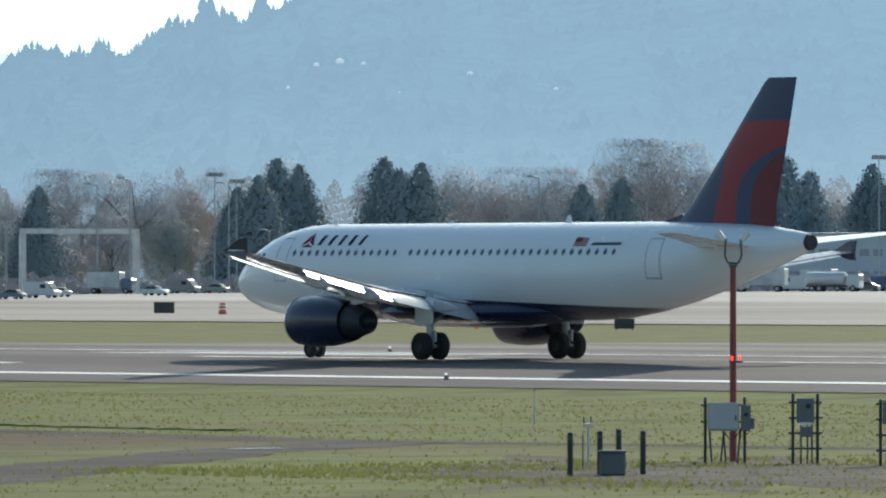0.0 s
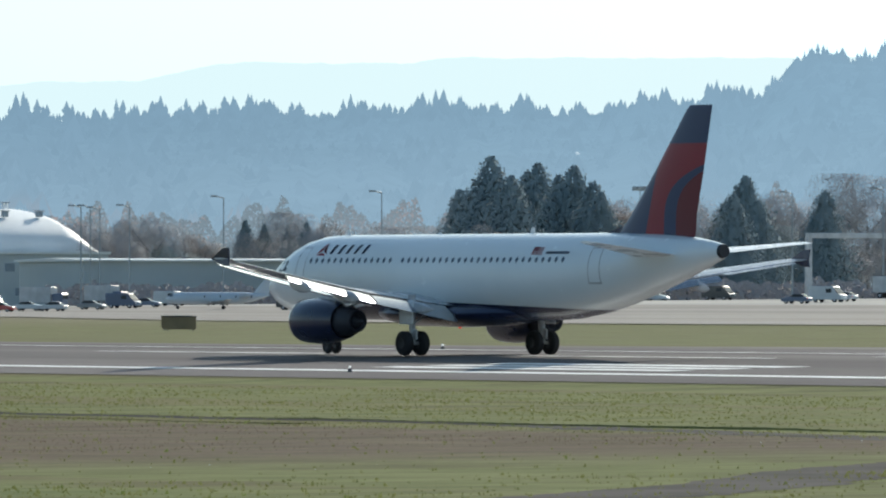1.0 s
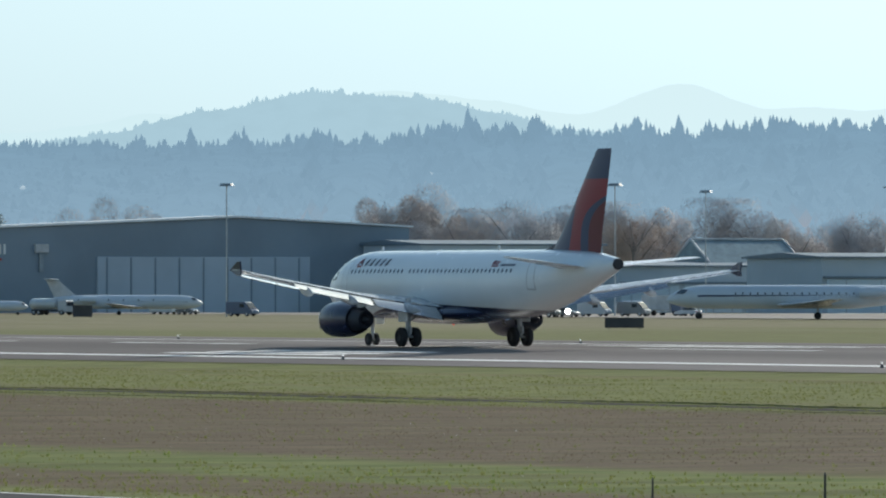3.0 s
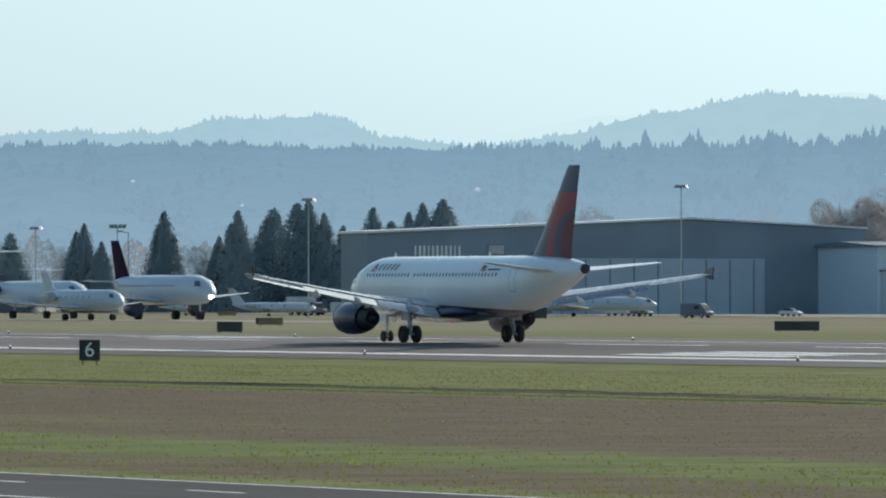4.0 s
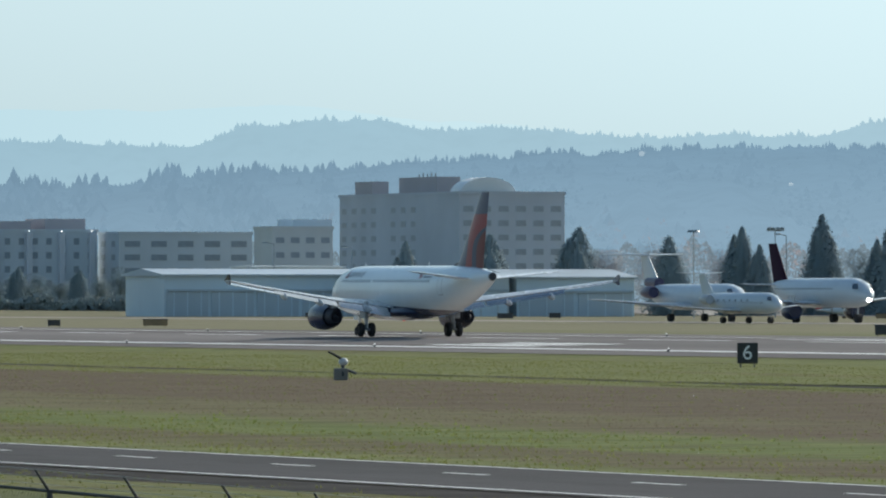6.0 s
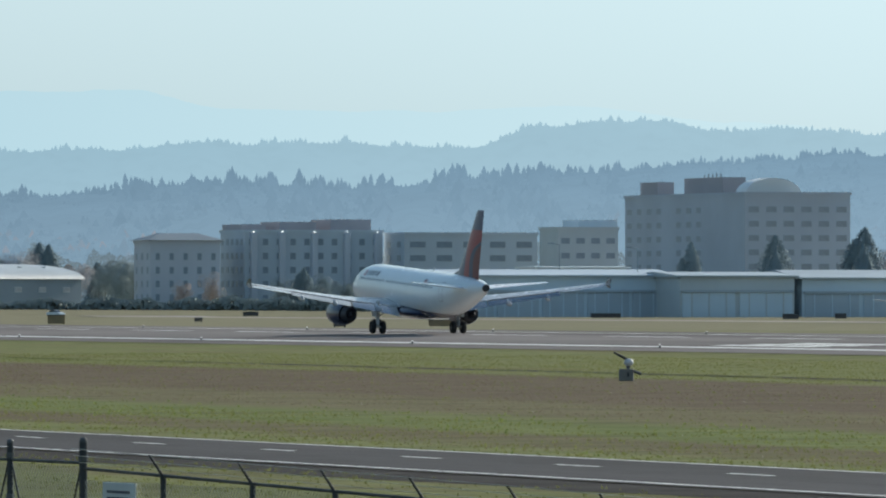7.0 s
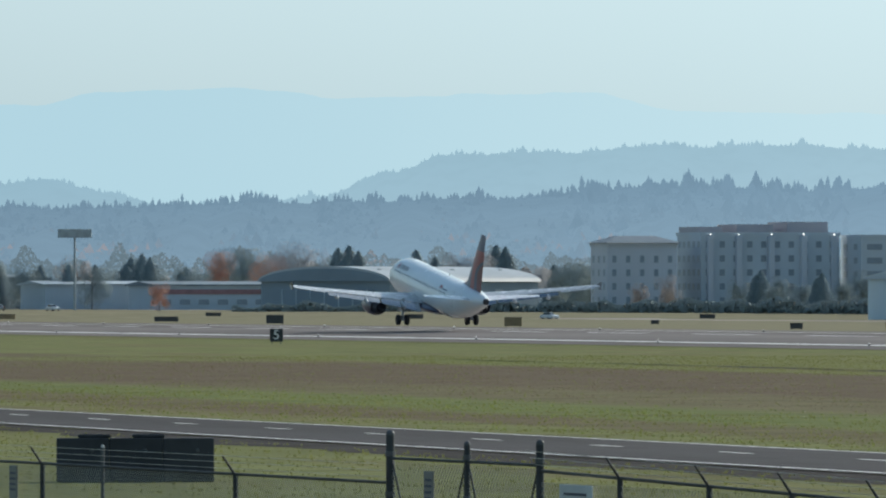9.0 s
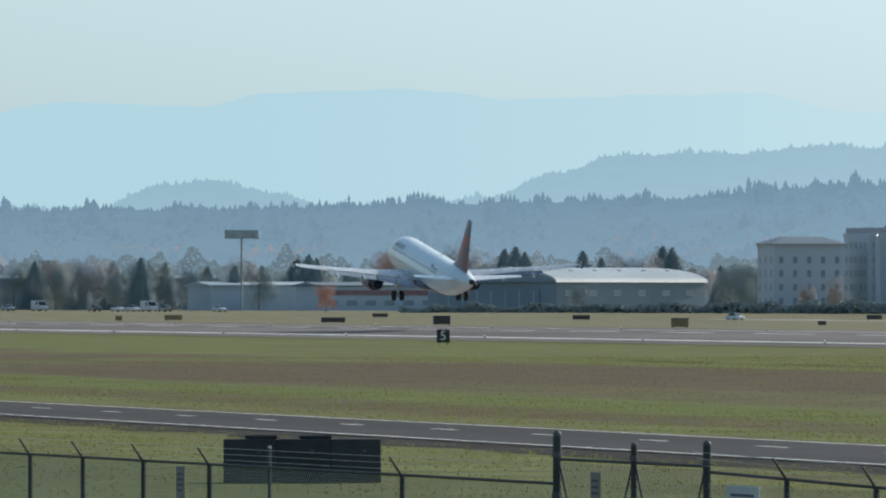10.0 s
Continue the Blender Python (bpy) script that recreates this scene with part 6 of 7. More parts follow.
def aircraft():
    def spot(b, far, turn):
        p = polar(b, far)
        return pose(p.x, p.y, land(p.x, p.y) + 0.08, 0, 0, turn)
    trijet = parked_plane("cargo_jet", "white and purple T-tailed cargo jet taxiing", 44, 2.1, spot(68.72, 1455, 0), True, True, 0.72, FAR_WHITE, FAR_WHITE, None, 0, PURPLE, 5.4)
    part("centre_intake", tube((-15.5, 0, 6.2), (-20.5, 0, 6.4), 0.9, 0.75, 14), PURPLE, trijet, "purple centre engine intake")
    parked_plane("regional_jet", "white small T-tailed jet taxiing in the queue", 24, 1.6, spot(68.42, 1365, 8), True, True, 1.0, FAR_WHITE, FAR_WHITE, NAVY_DULL, 8, GREY, 3.4)
    liner = parked_plane("taxiing_airliner", "white airliner with dark red tail in the queue", 37, 2.3, spot(67.91, 1396, 2), False, False, 0.9, MAROON, FAR_WHITE, None, 26, NAVY, 6.4)
    bm = bmesh.new()
    bmesh.ops.create_uvsphere(bm, u_segments=10, v_segments=6, radius=0.4, matrix=Matrix.Translation((18.2, 0, 3.6)) @ Matrix.Diagonal((0.6, 1, 1, 1)))
    part("landing_light", bm, LAMP_BRIGHT, liner, "bright landing light", True)
    parked_plane("business_jet", "silver and grey T-tailed business jet by the slate hangar", 26, 1.2, spot(65.23, 1560, -114 + 180), True, True, 0.9, GREY, FAR_WHITE, SLATE, 6, FAR_WHITE, 3.0)
    parked_plane("light_jet", "small white business jet by the slate hangar", 15, 0.85, spot(66.14, 1570, 64), False, True, 0.9, FAR_WHITE, FAR_WHITE, None, 4, GREY, 2.6)
    parked_plane("commuter_jet", "white commuter jet with T-tail and cabin windows", 40, 1.75, spot(60.93, 1330, 240), True, True, 0.66, FAR_WHITE, FAR_WHITE, NAVY_DULL, 22, FAR_WHITE, 4.2)
    parked_plane("light_jet", "white business jet beside the vaulted hangar", 16, 0.9, spot(56.9, 1380, 235), True, True, 0.9, FAR_WHITE, FAR_WHITE, None, 4, GREY, 2.4)
    parked_plane("light_jet", "white business jet in front of the cream hangar", 15, 0.85, spot(67.2, 1600, 70), True, True, 0.9, FAR_WHITE, FAR_WHITE, None, 4, GREY, 2.6)
    parked_plane("light_jet", "small white jet among parked vans", 15, 0.85, spot(61.85, 1530, 250), True, True, 0.9, FAR_WHITE, FAR_WHITE, None, 4, GREY, 2.4)
    for b, far, turn in ((55.6, 1230, 225), (59.35, 1440, 40), (67.75, 1640, 60)):
        light_plane(spot(b, far, turn))


def light_plane(m):
    v = empty("light_plane", m, "white high-wing propeller plane with strut-braced wing", "airplane", "light planes")
    bm = bmesh.new()
    loft(bm, [[(x, k * 0.62 * math.cos(a * math.pi / 6), z + k * 0.7 * math.sin(a * math.pi / 6)) for a in range(12)] for x, k, z in ((2.6, 0.3, 1.25), (2.5, 0.62, 1.25), (1.4, 0.85, 1.3), (0.6, 1.0, 1.5), (-1.0, 0.95, 1.5), (-3.0, 0.5, 1.5), (-5.4, 0.15, 1.6))])
    part("fuselage", bm, FAR_WHITE, v, "", True)
    part("cabin_glass", box((1.5, 1.22, 0.45), (0.1, 0, 1.95), 0.12), CAR_GLASS, v)
    bm = wing_panel([(-5.5, -0.9, 2.35, 1.2, 0.12, 0), (0, -1.0, 2.25, 1.6, 0.13, 0), (5.5, -0.9, 2.35, 1.2, 0.12, 0)])
    w = part("wing", bm, FAR_WHITE, v, "", True)
    w.matrix_local = Matrix.Rotation(math.pi, 4, "Z")
    for s in (-1, 1):
        part("wing_strut", tube((0.1, s * 0.6, 1.0), (0, s * 2.6, 2.28), 0.05, None, 6), STRUT, v)
    bm = bmesh.new()
    loft(bm, [[(a, w2, z) for a, z in ((-4.3, 1.6), (-5.0, 3.0), (-5.6, 3.0), (-5.5, 1.5))] for w2 in (-0.04, 0.04)])
    part("fin", bm, RED, v, "red tail fin")
    part("tailplane", box((0.9, 3.4, 0.06), (-5.0, 0, 1.65), 0.02), FAR_WHITE, v)
    part("propeller", box((0.05, 0.14, 1.8), (2.68, 0, 1.25), 0.02), DARK, v)
    for x, y in ((1.9, 0), (-0.3, 1.1), (-0.3, -1.1)):
        g = part("gear_leg", tube((x, y, 0.22), (x, y * 0.4, 1.0), 0.05, None, 6), STRUT, v)
        part("wheel", tube((x, y - 0.08, 0.22), (x, y + 0.08, 0.22), 0.22, None, 12), TYRE, g)


aircraft()


# ---- runway furniture ----
BLACK = plain("sign_black", (0.02, 0.022, 0.025), 0.5)
BOX_DARK = plain("sign_back", (0.055, 0.055, 0.058), 0.6)
BOX_TAN = plain("sign_back_tan", (0.25, 0.175, 0.095), 0.6)
GALV = plain("galvanised_pipe", (0.10, 0.106, 0.112), 0.55, worn=0.25, grain=8, coarse=2, shine=0.2)
SIGN_WHITE = plain("sign_white", (0.8, 0.8, 0.78), 0.5, worn=0.1)


def distance_sign(digit, x, y, face):
    """Black runway distance board with a white number."""
    s = empty("distance_sign", pose(x, y, land(x, y), 0, 0, face), "black runway distance board with white number " + digit, "sign", "runway distance boards")
    board = part("board", box((0.35, 1.22, 1.22), (0, 0, 0.85), 0.03), BLACK, s)
    for yy in (-0.4, 0.4):
        part("leg", tube((0, yy, 0), (0, yy, 0.3), 0.05, None, 8), GALV, s)
    text = bpy.data.curves.new("number", "FONT")
    text.body, text.size, text.extrude, text.align_x, text.align_y = digit, 1.22, 0.004, "CENTER", "CENTER"
    ob = new("number", text)
    dg = bpy.context.evaluated_depsgraph_get()
    me = bpy.data.meshes.new_from_object(ob.evaluated_get(dg))
    bpy.data.objects.remove(ob)
    me.materials.clear()
    me.materials.append(SIGN_WHITE)
    num = new("number", me)
    num.parent = board
    num.matrix_local = pose(0.185, 0, 0.85, 90, 0, 90)
    tagged(num, "white number " + digit)
    return s


distance_sign("6", -488.4, 193.6, -22)
distance_sign("5", -814.8, 201.3, -15)


def guidance_signs():
    """Backs of the lit guidance boards in the grass beyond the runway."""
    for x, y, w, h, tan in ((-898, 696, 2.6, 1.5, 0), (-857, 707, 2.8, 1.3, 1), (-708, 457, 2.9, 1.3, 1), (-873, 463, 4.3, 1.2, 0), (-695, 449, 2.9, 1.3, 1), (-1298, 591, 3.1, 1.9, 0),
                           (-862, 423, 4.8, 1.1, 0), (-1070, 449, 3.3, 0.9, 0), (-1492, 618, 3.3, 1.0, 1), (-1524, 557, 2.9, 1.0, 0),
                           (-1560, 580, 2.1, 1.0, 0), (-1055, 443, 3.2, 0.9, 1), (-1636, 560, 5.8, 0.9, 0), (-1078, 347, 3.1, 0.9, 1), (-1798, 537, 3.2, 1.0, 0), (-1382, 404, 1.3, 0.7, 0),
                           (-1803, 475, 3.6, 1.0, 0), (-1090, 300, 2.2, 1.2, 1), (-1021, 316, 1.5, 0.8, 0), (-1461, 342, 4.0, 0.9, 0), (-1828, 438, 3.2, 0.8, 0), (-1213.5, 299.6, 2.4, 1.3, 0), (-1598, 334, 1.2, 0.9, 1), (-1690, 364, 3.4, 1.0, 1), (-714, 296, 2.2, 0.95, 0), (-574, 494, 1.7, 0.95, 0)):
        s = empty("guidance_sign", pose(x, y, land(x, y), 0, 0, math.degrees(math.atan2(-y, -x))), ("tan" if tan else "dark") + " back of a taxiway guidance board in grass", "sign", "taxiway boards")
        board = part("board", box((0.35, w, h - 0.15), (0, 0, h / 2 + 0.1), 0.04), BOX_TAN if tan else BOX_DARK, s)
        part("frame", box((0.42, w + 0.1, 0.08), (0, 0, h + 0.05), 0.02), BOX_DARK, board)
        for yy in (-0.4 * w, 0.4 * w):
            part("leg", tube((0, yy, -0.05), (0, yy, 0.2), 0.05, None, 6), GALV, s)


guidance_signs()


def marker_barrel():
    """Orange and white barrel at the apron's edge."""
    p = polar(51.85, 1120)
    b = empty("marker_barrel", pose(p.x, p.y, land(p.x, p.y) + 0.05), "orange marker barrel with white bands on the apron", "barrel")
    orange = plain("marker_orange", (0.62, 0.13, 0.05), 0.5, worn=0.1)
    part("drum", tube((0, 0, 0.1), (0, 0, 1.5), 0.5, 0.36, 16), orange, b)
    part("foot", tube((0, 0, 0), (0, 0, 0.12), 0.62, 0.58, 16), BLACK, b, "black rubber foot")
    for z in (0.6, 1.05):
        r = 0.5 - 0.1 * z
        part("band", tube((0, 0, z), (0, 0, z + 0.18), r + 0.012, r, 16), SIGN_WHITE, b, "white reflective band")


marker_barrel()


DOME = plain("clear_dome", (0.85, 0.85, 0.82), 0.1, worn=0.05, glow=0.7)


def edge_lights():
    proto = None
    for y in (222.2, 269.4):
        for k in range(0, 24):
            m = pose(-207.5 - 61.3 * k, y, land(0, y) + 0.02)
            if proto is None:
                proto = empty("edge_light", m, "small runway edge light with clear dome", "lamp", "runway edge lights")
                part("base", tube((0, 0, 0), (0, 0, 0.18), 0.12, 0.07, 8), GALV, proto)
                bm = bmesh.new()
                bmesh.ops.create_uvsphere(bm, u_segments=8, v_segments=6, radius=0.055, matrix=Matrix.Translation((0, 0, 0.24)))
                part("dome", bm, DOME, proto, "clear glass dome", True)
            else:
                copy_thing(proto, m)


edge_lights()


def wind_gauge():
    """Concrete plinth with a slanted tube instrument on its head."""
    x, y = -419.3, 144.6
    s = empty("field_instrument", pose(x, y, 0, 0, 0, -20), "field instrument with slanted tube on a concrete plinth", "instrument")
    part("plinth", box((0.6, 0.72, 0.6), (0, 0, 0.3), 0.04), plain("old_concrete", (0.2, 0.19, 0.17), 0.9, grain=8), s)
    part("slot", box((0.03, 0.1, 0.22), (0.305, 0.1, 0.32)), BLACK, s, "dark slot")
    part("neck", tube((0, 0.1, 0.6), (0, 0.1, 0.78), 0.09, None, 8), GALV, s)
    head = bmesh.new()
    bmesh.ops.create_uvsphere(head, u_segments=12, v_segments=8, radius=0.24, matrix=Matrix.Translation((0, 0.12, 0.92)) @ Matrix.Diagonal((0.9, 1, 0.8, 1)))
    h = part("head", head, POLE_PALE, s, "pale rounded instrument head", True)
    part("tube", tube((0, 0.2, 0.98), (0, -0.62, 1.42), 0.075, 0.055, 10), BLACK, h, "dark slanted tube")
    part("cable_guard", tube((0.1, 0.35, 0.5), (0.15, 0.75, 0.35), 0.07, None, 8), GALV, s)


wind_gauge()

# ---- fence ----
FENCE_A, FENCE_D = Vector((-99.1, 25.8, 0)), Vector((-0.9953, -0.0964, 0))
FENCE_TURN = math.degrees(math.atan2(-FENCE_D.y, -FENCE_D.x))   # own x runs along it, back towards its near end
WIRE = plain("fence_wire", (0.42, 0.42, 0.38), 0.45, metal=0.4, worn=0.2)
DARK_PIPE = plain("weathered_pipe", (0.06, 0.064, 0.07), 0.6, worn=0.35, grain=9, coarse=2, shine=0.15)


def fence_at(s, z=0.0):
    p = FENCE_A + FENCE_D * s
    return Vector((p.x, p.y, z))


def mesh_panel(s0, s1, z0, z1):
    """Chain-link: two families of slanting wires."""
    verts, faces = [], []
    pitch, r = 0.085, 0.0024
    h = z1 - z0
    def wire(a, b):
        d = (b - a).normalized()
        u = d.cross(FENCE_D.cross(Vector((0, 0, 1)))).normalized() * r
        w = FENCE_D.cross(Vector((0, 0, 1))).normalized() * r
        k = len(verts)
        for p in (a, b):
            verts.extend([tuple(p + u + w), tuple(p - u + w), tuple(p - w)])
        faces.extend([(k, k + 1, k + 4, k + 3), (k + 1, k + 2, k + 5, k + 4), (k + 2, k, k + 3, k + 5)])
    n = int((s1 - s0 + h) / pitch)
    for i in range(n):
        for sign in (1, -1):
            c0 = s0 - h + i * pitch if sign > 0 else s0 + i * pitch
            lo, hi = c0, c0 + sign * h
            t0, t1 = 0.0, 1.0
            a, b = min(lo, hi), max(lo, hi)
            if b <= s0 or a >= s1:
                continue
            def at(s):
                return (s - lo) / (hi - lo)
            t0, t1 = sorted((at(max(a, s0)), at(min(b, s1))))
            wire(fence_at(lo + (hi - lo) * t0, z0 + h * t0), fence_at(lo + (hi - lo) * t1, z0 + h * t1))
    me = bpy.data.meshes.new("chain_link")
    me.from_pydata(verts, [], faces)
    me.materials.append(WIRE)
    ob = new("chain_link", me)
    ob.parent = FENCE
    return tagged(ob, "grey diamond chain-link wire")


def tube_on(name, a, b, r, material, label="", r2=None):
    return part(name, tube(a, b, r, r2, 10), material, FENCE, label, True)


FENCE = empty("chain_link_fence", Matrix(), "weathered chain-link fence with barbed wire and pipe gate", "fence")


def fence():
    low, high = 2.06, 2.19
    lean = Vector((-FENCE_D.y, FENCE_D.x, 0)) * 0.165
    run_left = [20.73 + 2.6 * k for k in range(8, 0, -1)] + [20.73, 18.3, 15.62, 12.82, 5.32]
    run_right = [-7.18, -9.70, -11.93, -14.22, -16.64, -18.8, -21.2, -23.6, -26.0, -28.4, -30.8, -33.2]
    # the run on the near side of the gate falls gently with the ground
    for run, end, first in ((run_left, -0.06, low), (run_right, -4.81, 2.28)):
        def top_at(s):
            return low if run is run_left else high + 0.06 + 0.0155 * (s + 7.18)
        for s in run:
            tube_on("line_post", fence_at(s), fence_at(s, top_at(s)), 0.033, DARK_PIPE, "dark line post")
            tip = fence_at(s, top_at(s) + 0.22) + lean
            tube_on("barbed_arm", fence_at(s, top_at(s) - 0.02), tip, 0.018, DARK_PIPE, "slanted barbed-wire arm", 0.012)
        far = max(run) if run is run_left else min(run)
        tube_on("top_rail", fence_at(end, first), fence_at(far, top_at(far)), 0.018, DARK_PIPE, "dark top rail")
        for f in (0.3, 0.65, 1.0):
            tube_on("barbed_wire", fence_at(end, first + 0.22 * f) + lean * f, fence_at(far, top_at(far) + 0.22 * f) + lean * f, 0.003, WIRE)
        for k in range(4):
            a, b = sorted((end + (far - end) * k / 4, end + (far - end) * (k + 1) / 4))
            mesh_panel(a, b, 0.05, min(top_at(a), top_at(b)) - 0.02)
    # gate posts and leaves
    for s, top, r in ((-0.06, 2.615, 0.05), (-2.55, 2.535, 0.037), (-4.81, 2.575, 0.046)):
        p = tube_on("gate_post", fence_at(s), fence_at(s, top), r, DARK_PIPE, "thick gate post with domed cap")
        cap = bmesh.new()
        bmesh.ops.create_uvsphere(cap, u_segments=12, v_segments=8, radius=r * 1.05, matrix=Matrix.Translation(fence_at(s, top)))
        part("cap", cap, GALV, p, "domed cap", True)
        for z in (2.36, 1.9):
            part("hinge_band", tube(fence_at(s, z), fence_at(s, z + 0.06), r + 0.012, None, 10), GALV, p)
    for a, b in ((-0.14, -2.49), (-2.61, -4.74)):
        tube_on("gate_rail", fence_at(a, 2.34), fence_at(b, 2.34), 0.018, DARK_PIPE, "gate top rail")
        tube_on("gate_brace", fence_at(b, 2.3), fence_at((a + b) / 2, 0.4), 0.012, DARK_PIPE)
        tube_on("gate_brace", fence_at(a, 2.3), fence_at((a + b) / 2, 0.4), 0.012, DARK_PIPE)
        mesh_panel(min(a, b), max(a, b), 0.05, 2.3)
    p = fence_at(10.38)
    post = empty("grey_post", pose(p.x, p.y, 0), "pale galvanised round post by the fence", "post")
    part("pipe", tube((0, 0, 0), (0, 0, 2.31), 0.024, None, 12), GALV, post, "", True)
    cap = bmesh.new()
    bmesh.ops.create_uvsphere(cap, u_segments=12, v_segments=8, radius=0.026, matrix=Matrix.Translation((0, 0, 2.31)))
    part("cap", cap, POLE_PALE, post, "", True)


fence()


def notice(s, z0, z1, w, label, material, bars):
    p = fence_at(s)
    b = empty("notice_board", pose(p.x - FENCE_D.y * 0.06, p.y - 0.06, 0, 0, 0, FENCE_TURN), label, "sign")
    part("board", box((w, 0.02, z1 - z0), (0, -0.03, (z0 + z1) / 2), 0.006), material, b)
    for k in range(bars):
        part("text_bar", box((w * 0.7, 0.006, 0.03), (0, -0.043, z1 - 0.1 - k * 0.07)), NAVY_DULL, b, "plain dark text bar")


notice(-6.12, 1.62, 2.15, 0.95, "pale blue-white notice board on the fence", plain("notice_pale", (0.45, 0.50, 0.54), 0.5), 4)
notice(-1.57, 1.70, 2.22, 0.3, "worn grey notice behind the gate", plain("notice_grey", (0.2, 0.2, 0.2), 0.6), 5)
notice(13.75, 1.54, 2.02, 0.32, "worn grey notice on the fence", plain("notice_worn", (0.17, 0.18, 0.17), 0.6), 4)


def dark_block():
    """Stacked dark slabs in the grass beyond the fence."""
    m = pose(-199.1, 45.9, 0, 0, 0, -12)
    b = empty("concrete_block", m, "row of dark stained concrete blocks in grass", "block")
    stone = plain("dark_block_face", (0.035, 0.037, 0.042), 0.8, worn=0.45, grain=3, coarse=0.8, bump=0.02)
    t = Matrix.Rotation(radians(90 - 2), 4, "Z")
    for k, (c, w) in enumerate(((-1.21, 1.2), (0.0, 1.2), (1.19, 1.16))):
        p = part("block", box((0.7, w, 1.0), (0, c, 0.5), 0.02), stone, b)
        part("lifting_eye", box((0.03, 0.09, 0.09), (0.36, c + 0.2, 0.72), 0.02), GALV, p)
    for c in (-0.95, 0.28):
        part("top_slab", box((0.5, 0.75, 0.09), (0, c, 1.045), 0.03), stone, b)


dark_block()


# ---- near equipment by the track ----
RUST_RED = plain("red_pole_paint", (0.28, 0.055, 0.05), 0.5, worn=0.3, grain=5)
TIMBER = plain("dark_timber", (0.05, 0.05, 0.055), 0.8, worn=0.3, grain=6)
BOX_GREY = plain("switch_box_grey", (0.15, 0.165, 0.175), 0.5, worn=0.2, grain=4)
CABINET = plain("cabinet_grey", (0.36, 0.40, 0.41), 0.5, worn=0.15, grain=3)
BEACON_RED = plain("red_lamp_glass", (0.9, 0.04, 0.03), 0.2, glow=2.5)


def light_pole():
    p = polar(48.59, 207)
    b = empty("obstruction_light_pole", pose(p.x, p.y, 0, 0, 0, 50), "red steel pole with two lamps on a looped bracket", "pole")
    part("pole", tube((0, 0, 0), (0, 0, 4.55), 0.085, 0.07, 12), RUST_RED, b, "faded red pole", True)
    bm = bmesh.new()
    pts = [(-0.16, 0, 5.15), (-0.19, 0, 4.75), (-0.12, 0, 4.58), (0.12, 0, 4.58), (0.2, 0, 4.75), (0.17, 0, 5.15)]
    for a, c in zip(pts, pts[1:]):
        add_tube(bm, a, c, 0.022, None, 8)
    loop = part("bracket", bm, BLACK, b, "dark looped bracket", True)
    for x, lean in ((-0.2, -0.16), (0.19, 0.14)):
        part("lamp_head", tube((x, 0, 5.1), (x + lean, 0.05, 5.28), 0.07, 0.1, 10), SIGN_WHITE, loop, "pale lamp head", True)
    part("foot_clamp", box((0.2, 0.16, 0.06), (0, 0, 4.52), 0.01), GALV, b)
    for x in (-0.08, 0.1):
        part("red_lamp", tube((x + 0.05, -0.1, 2.34), (x + 0.05, -0.1, 2.44), 0.026, 0.022, 10), BEACON_RED, b, "glowing red obstruction lamp", True)
    part("lamp_bracket", box((0.3, 0.06, 0.05), (0.06, -0.08, 2.31)), GALV, b)


def rack(bearing, far, width, height, kind, label):
    p = polar(bearing, far)
    b = empty("equipment_rack", pose(p.x, p.y, 0, 0, 0, 50), label, "equipment")
    for x in (-width / 2, width / 2):
        post = part("post", tube((x, 0, 0), (x, 0, height), 0.035, None, 8), TIMBER, b, "dark steel post")
        part("cap", tube((x, 0, height), (x, 0, height + 0.06), 0.045, 0.03, 8), GALV, post)
    for z in (0.95, height - 0.12) if kind == 0 else (0.35, 0.7, 1.05, 1.4):
        part("crossbar", box((width + 0.2, 0.05, 0.05), (0, 0.03, z)), GALV, b)
    if kind == 0:
        c = part("cabinet", box((0.72, 0.28, 0.64), (-0.04, -0.12, 1.07), 0.03), CABINET, b, "pale grey steel cabinet")
        part("door_panel", box((0.66, 0.012, 0.56), (-0.04, -0.266, 1.07), 0.004), POLE_PALE, c)
        part("door_handle", box((0.03, 0.03, 0.14), (0.24, -0.285, 1.05), 0.008), DARK, c)
        w = part("switch_box", box((0.22, 0.24, 0.60), (width / 2 + 0.02, -0.14, 1.04), 0.02), BOX_GREY, b, "grey switch box")
        part("isolator", tube((width / 2 + 0.02, -0.26, 1.12), (width / 2 + 0.02, -0.31, 1.12), 0.05, None, 10), DARK, w)
        part("meter_box", box((0.16, 0.2, 0.26), (width / 2 + 0.14, -0.1, 0.92), 0.02), BOX_GREY, b, "grey meter box")
        for k, x in enumerate((-0.3, -0.1, 0.02, 0.28)):
            part("conduit", tube((x, -0.05, 0), (x + (0.08 if k % 2 else -0.06), -0.05, 0.82), 0.022, None, 6), DARK, b)
        bm = bmesh.new()
        last = None
        for i in range(9):
            q = Vector((-0.05 + i * 0.05, -0.1, 0.78 - 0.22 * math.sin(math.pi * i / 8)))
            if last is not None:
                add_tube(bm, last, q, 0.015, None, 6)
            last = q
        part("loop_cable", bm, BLACK, b)
    else:
        p2 = part("panel_box", box((0.40, 0.2, 0.56), (0.0, -0.1, 1.22), 0.02), BOX_GREY, b, "grey control box")
        part("dial", tube((0.06, -0.2, 1.32), (0.06, -0.235, 1.32), 0.06, None, 12), DARK, p2, "dark round dial")
        part("meter_box", box((0.26, 0.2, 0.24), (0.02, -0.1, 0.74), 0.02), BOX_GREY, b, "grey meter box")
        for x in (-0.1, 0.05, 0.15):
            part("conduit", tube((x, -0.05, 0), (x, -0.05, 0.9), 0.025, None, 6), GALV, b)
        part("label_plate", box((0.3, 0.01, 0.06), (0, -0.205, 0.92)), SIGN_WHITE, b)
    return b


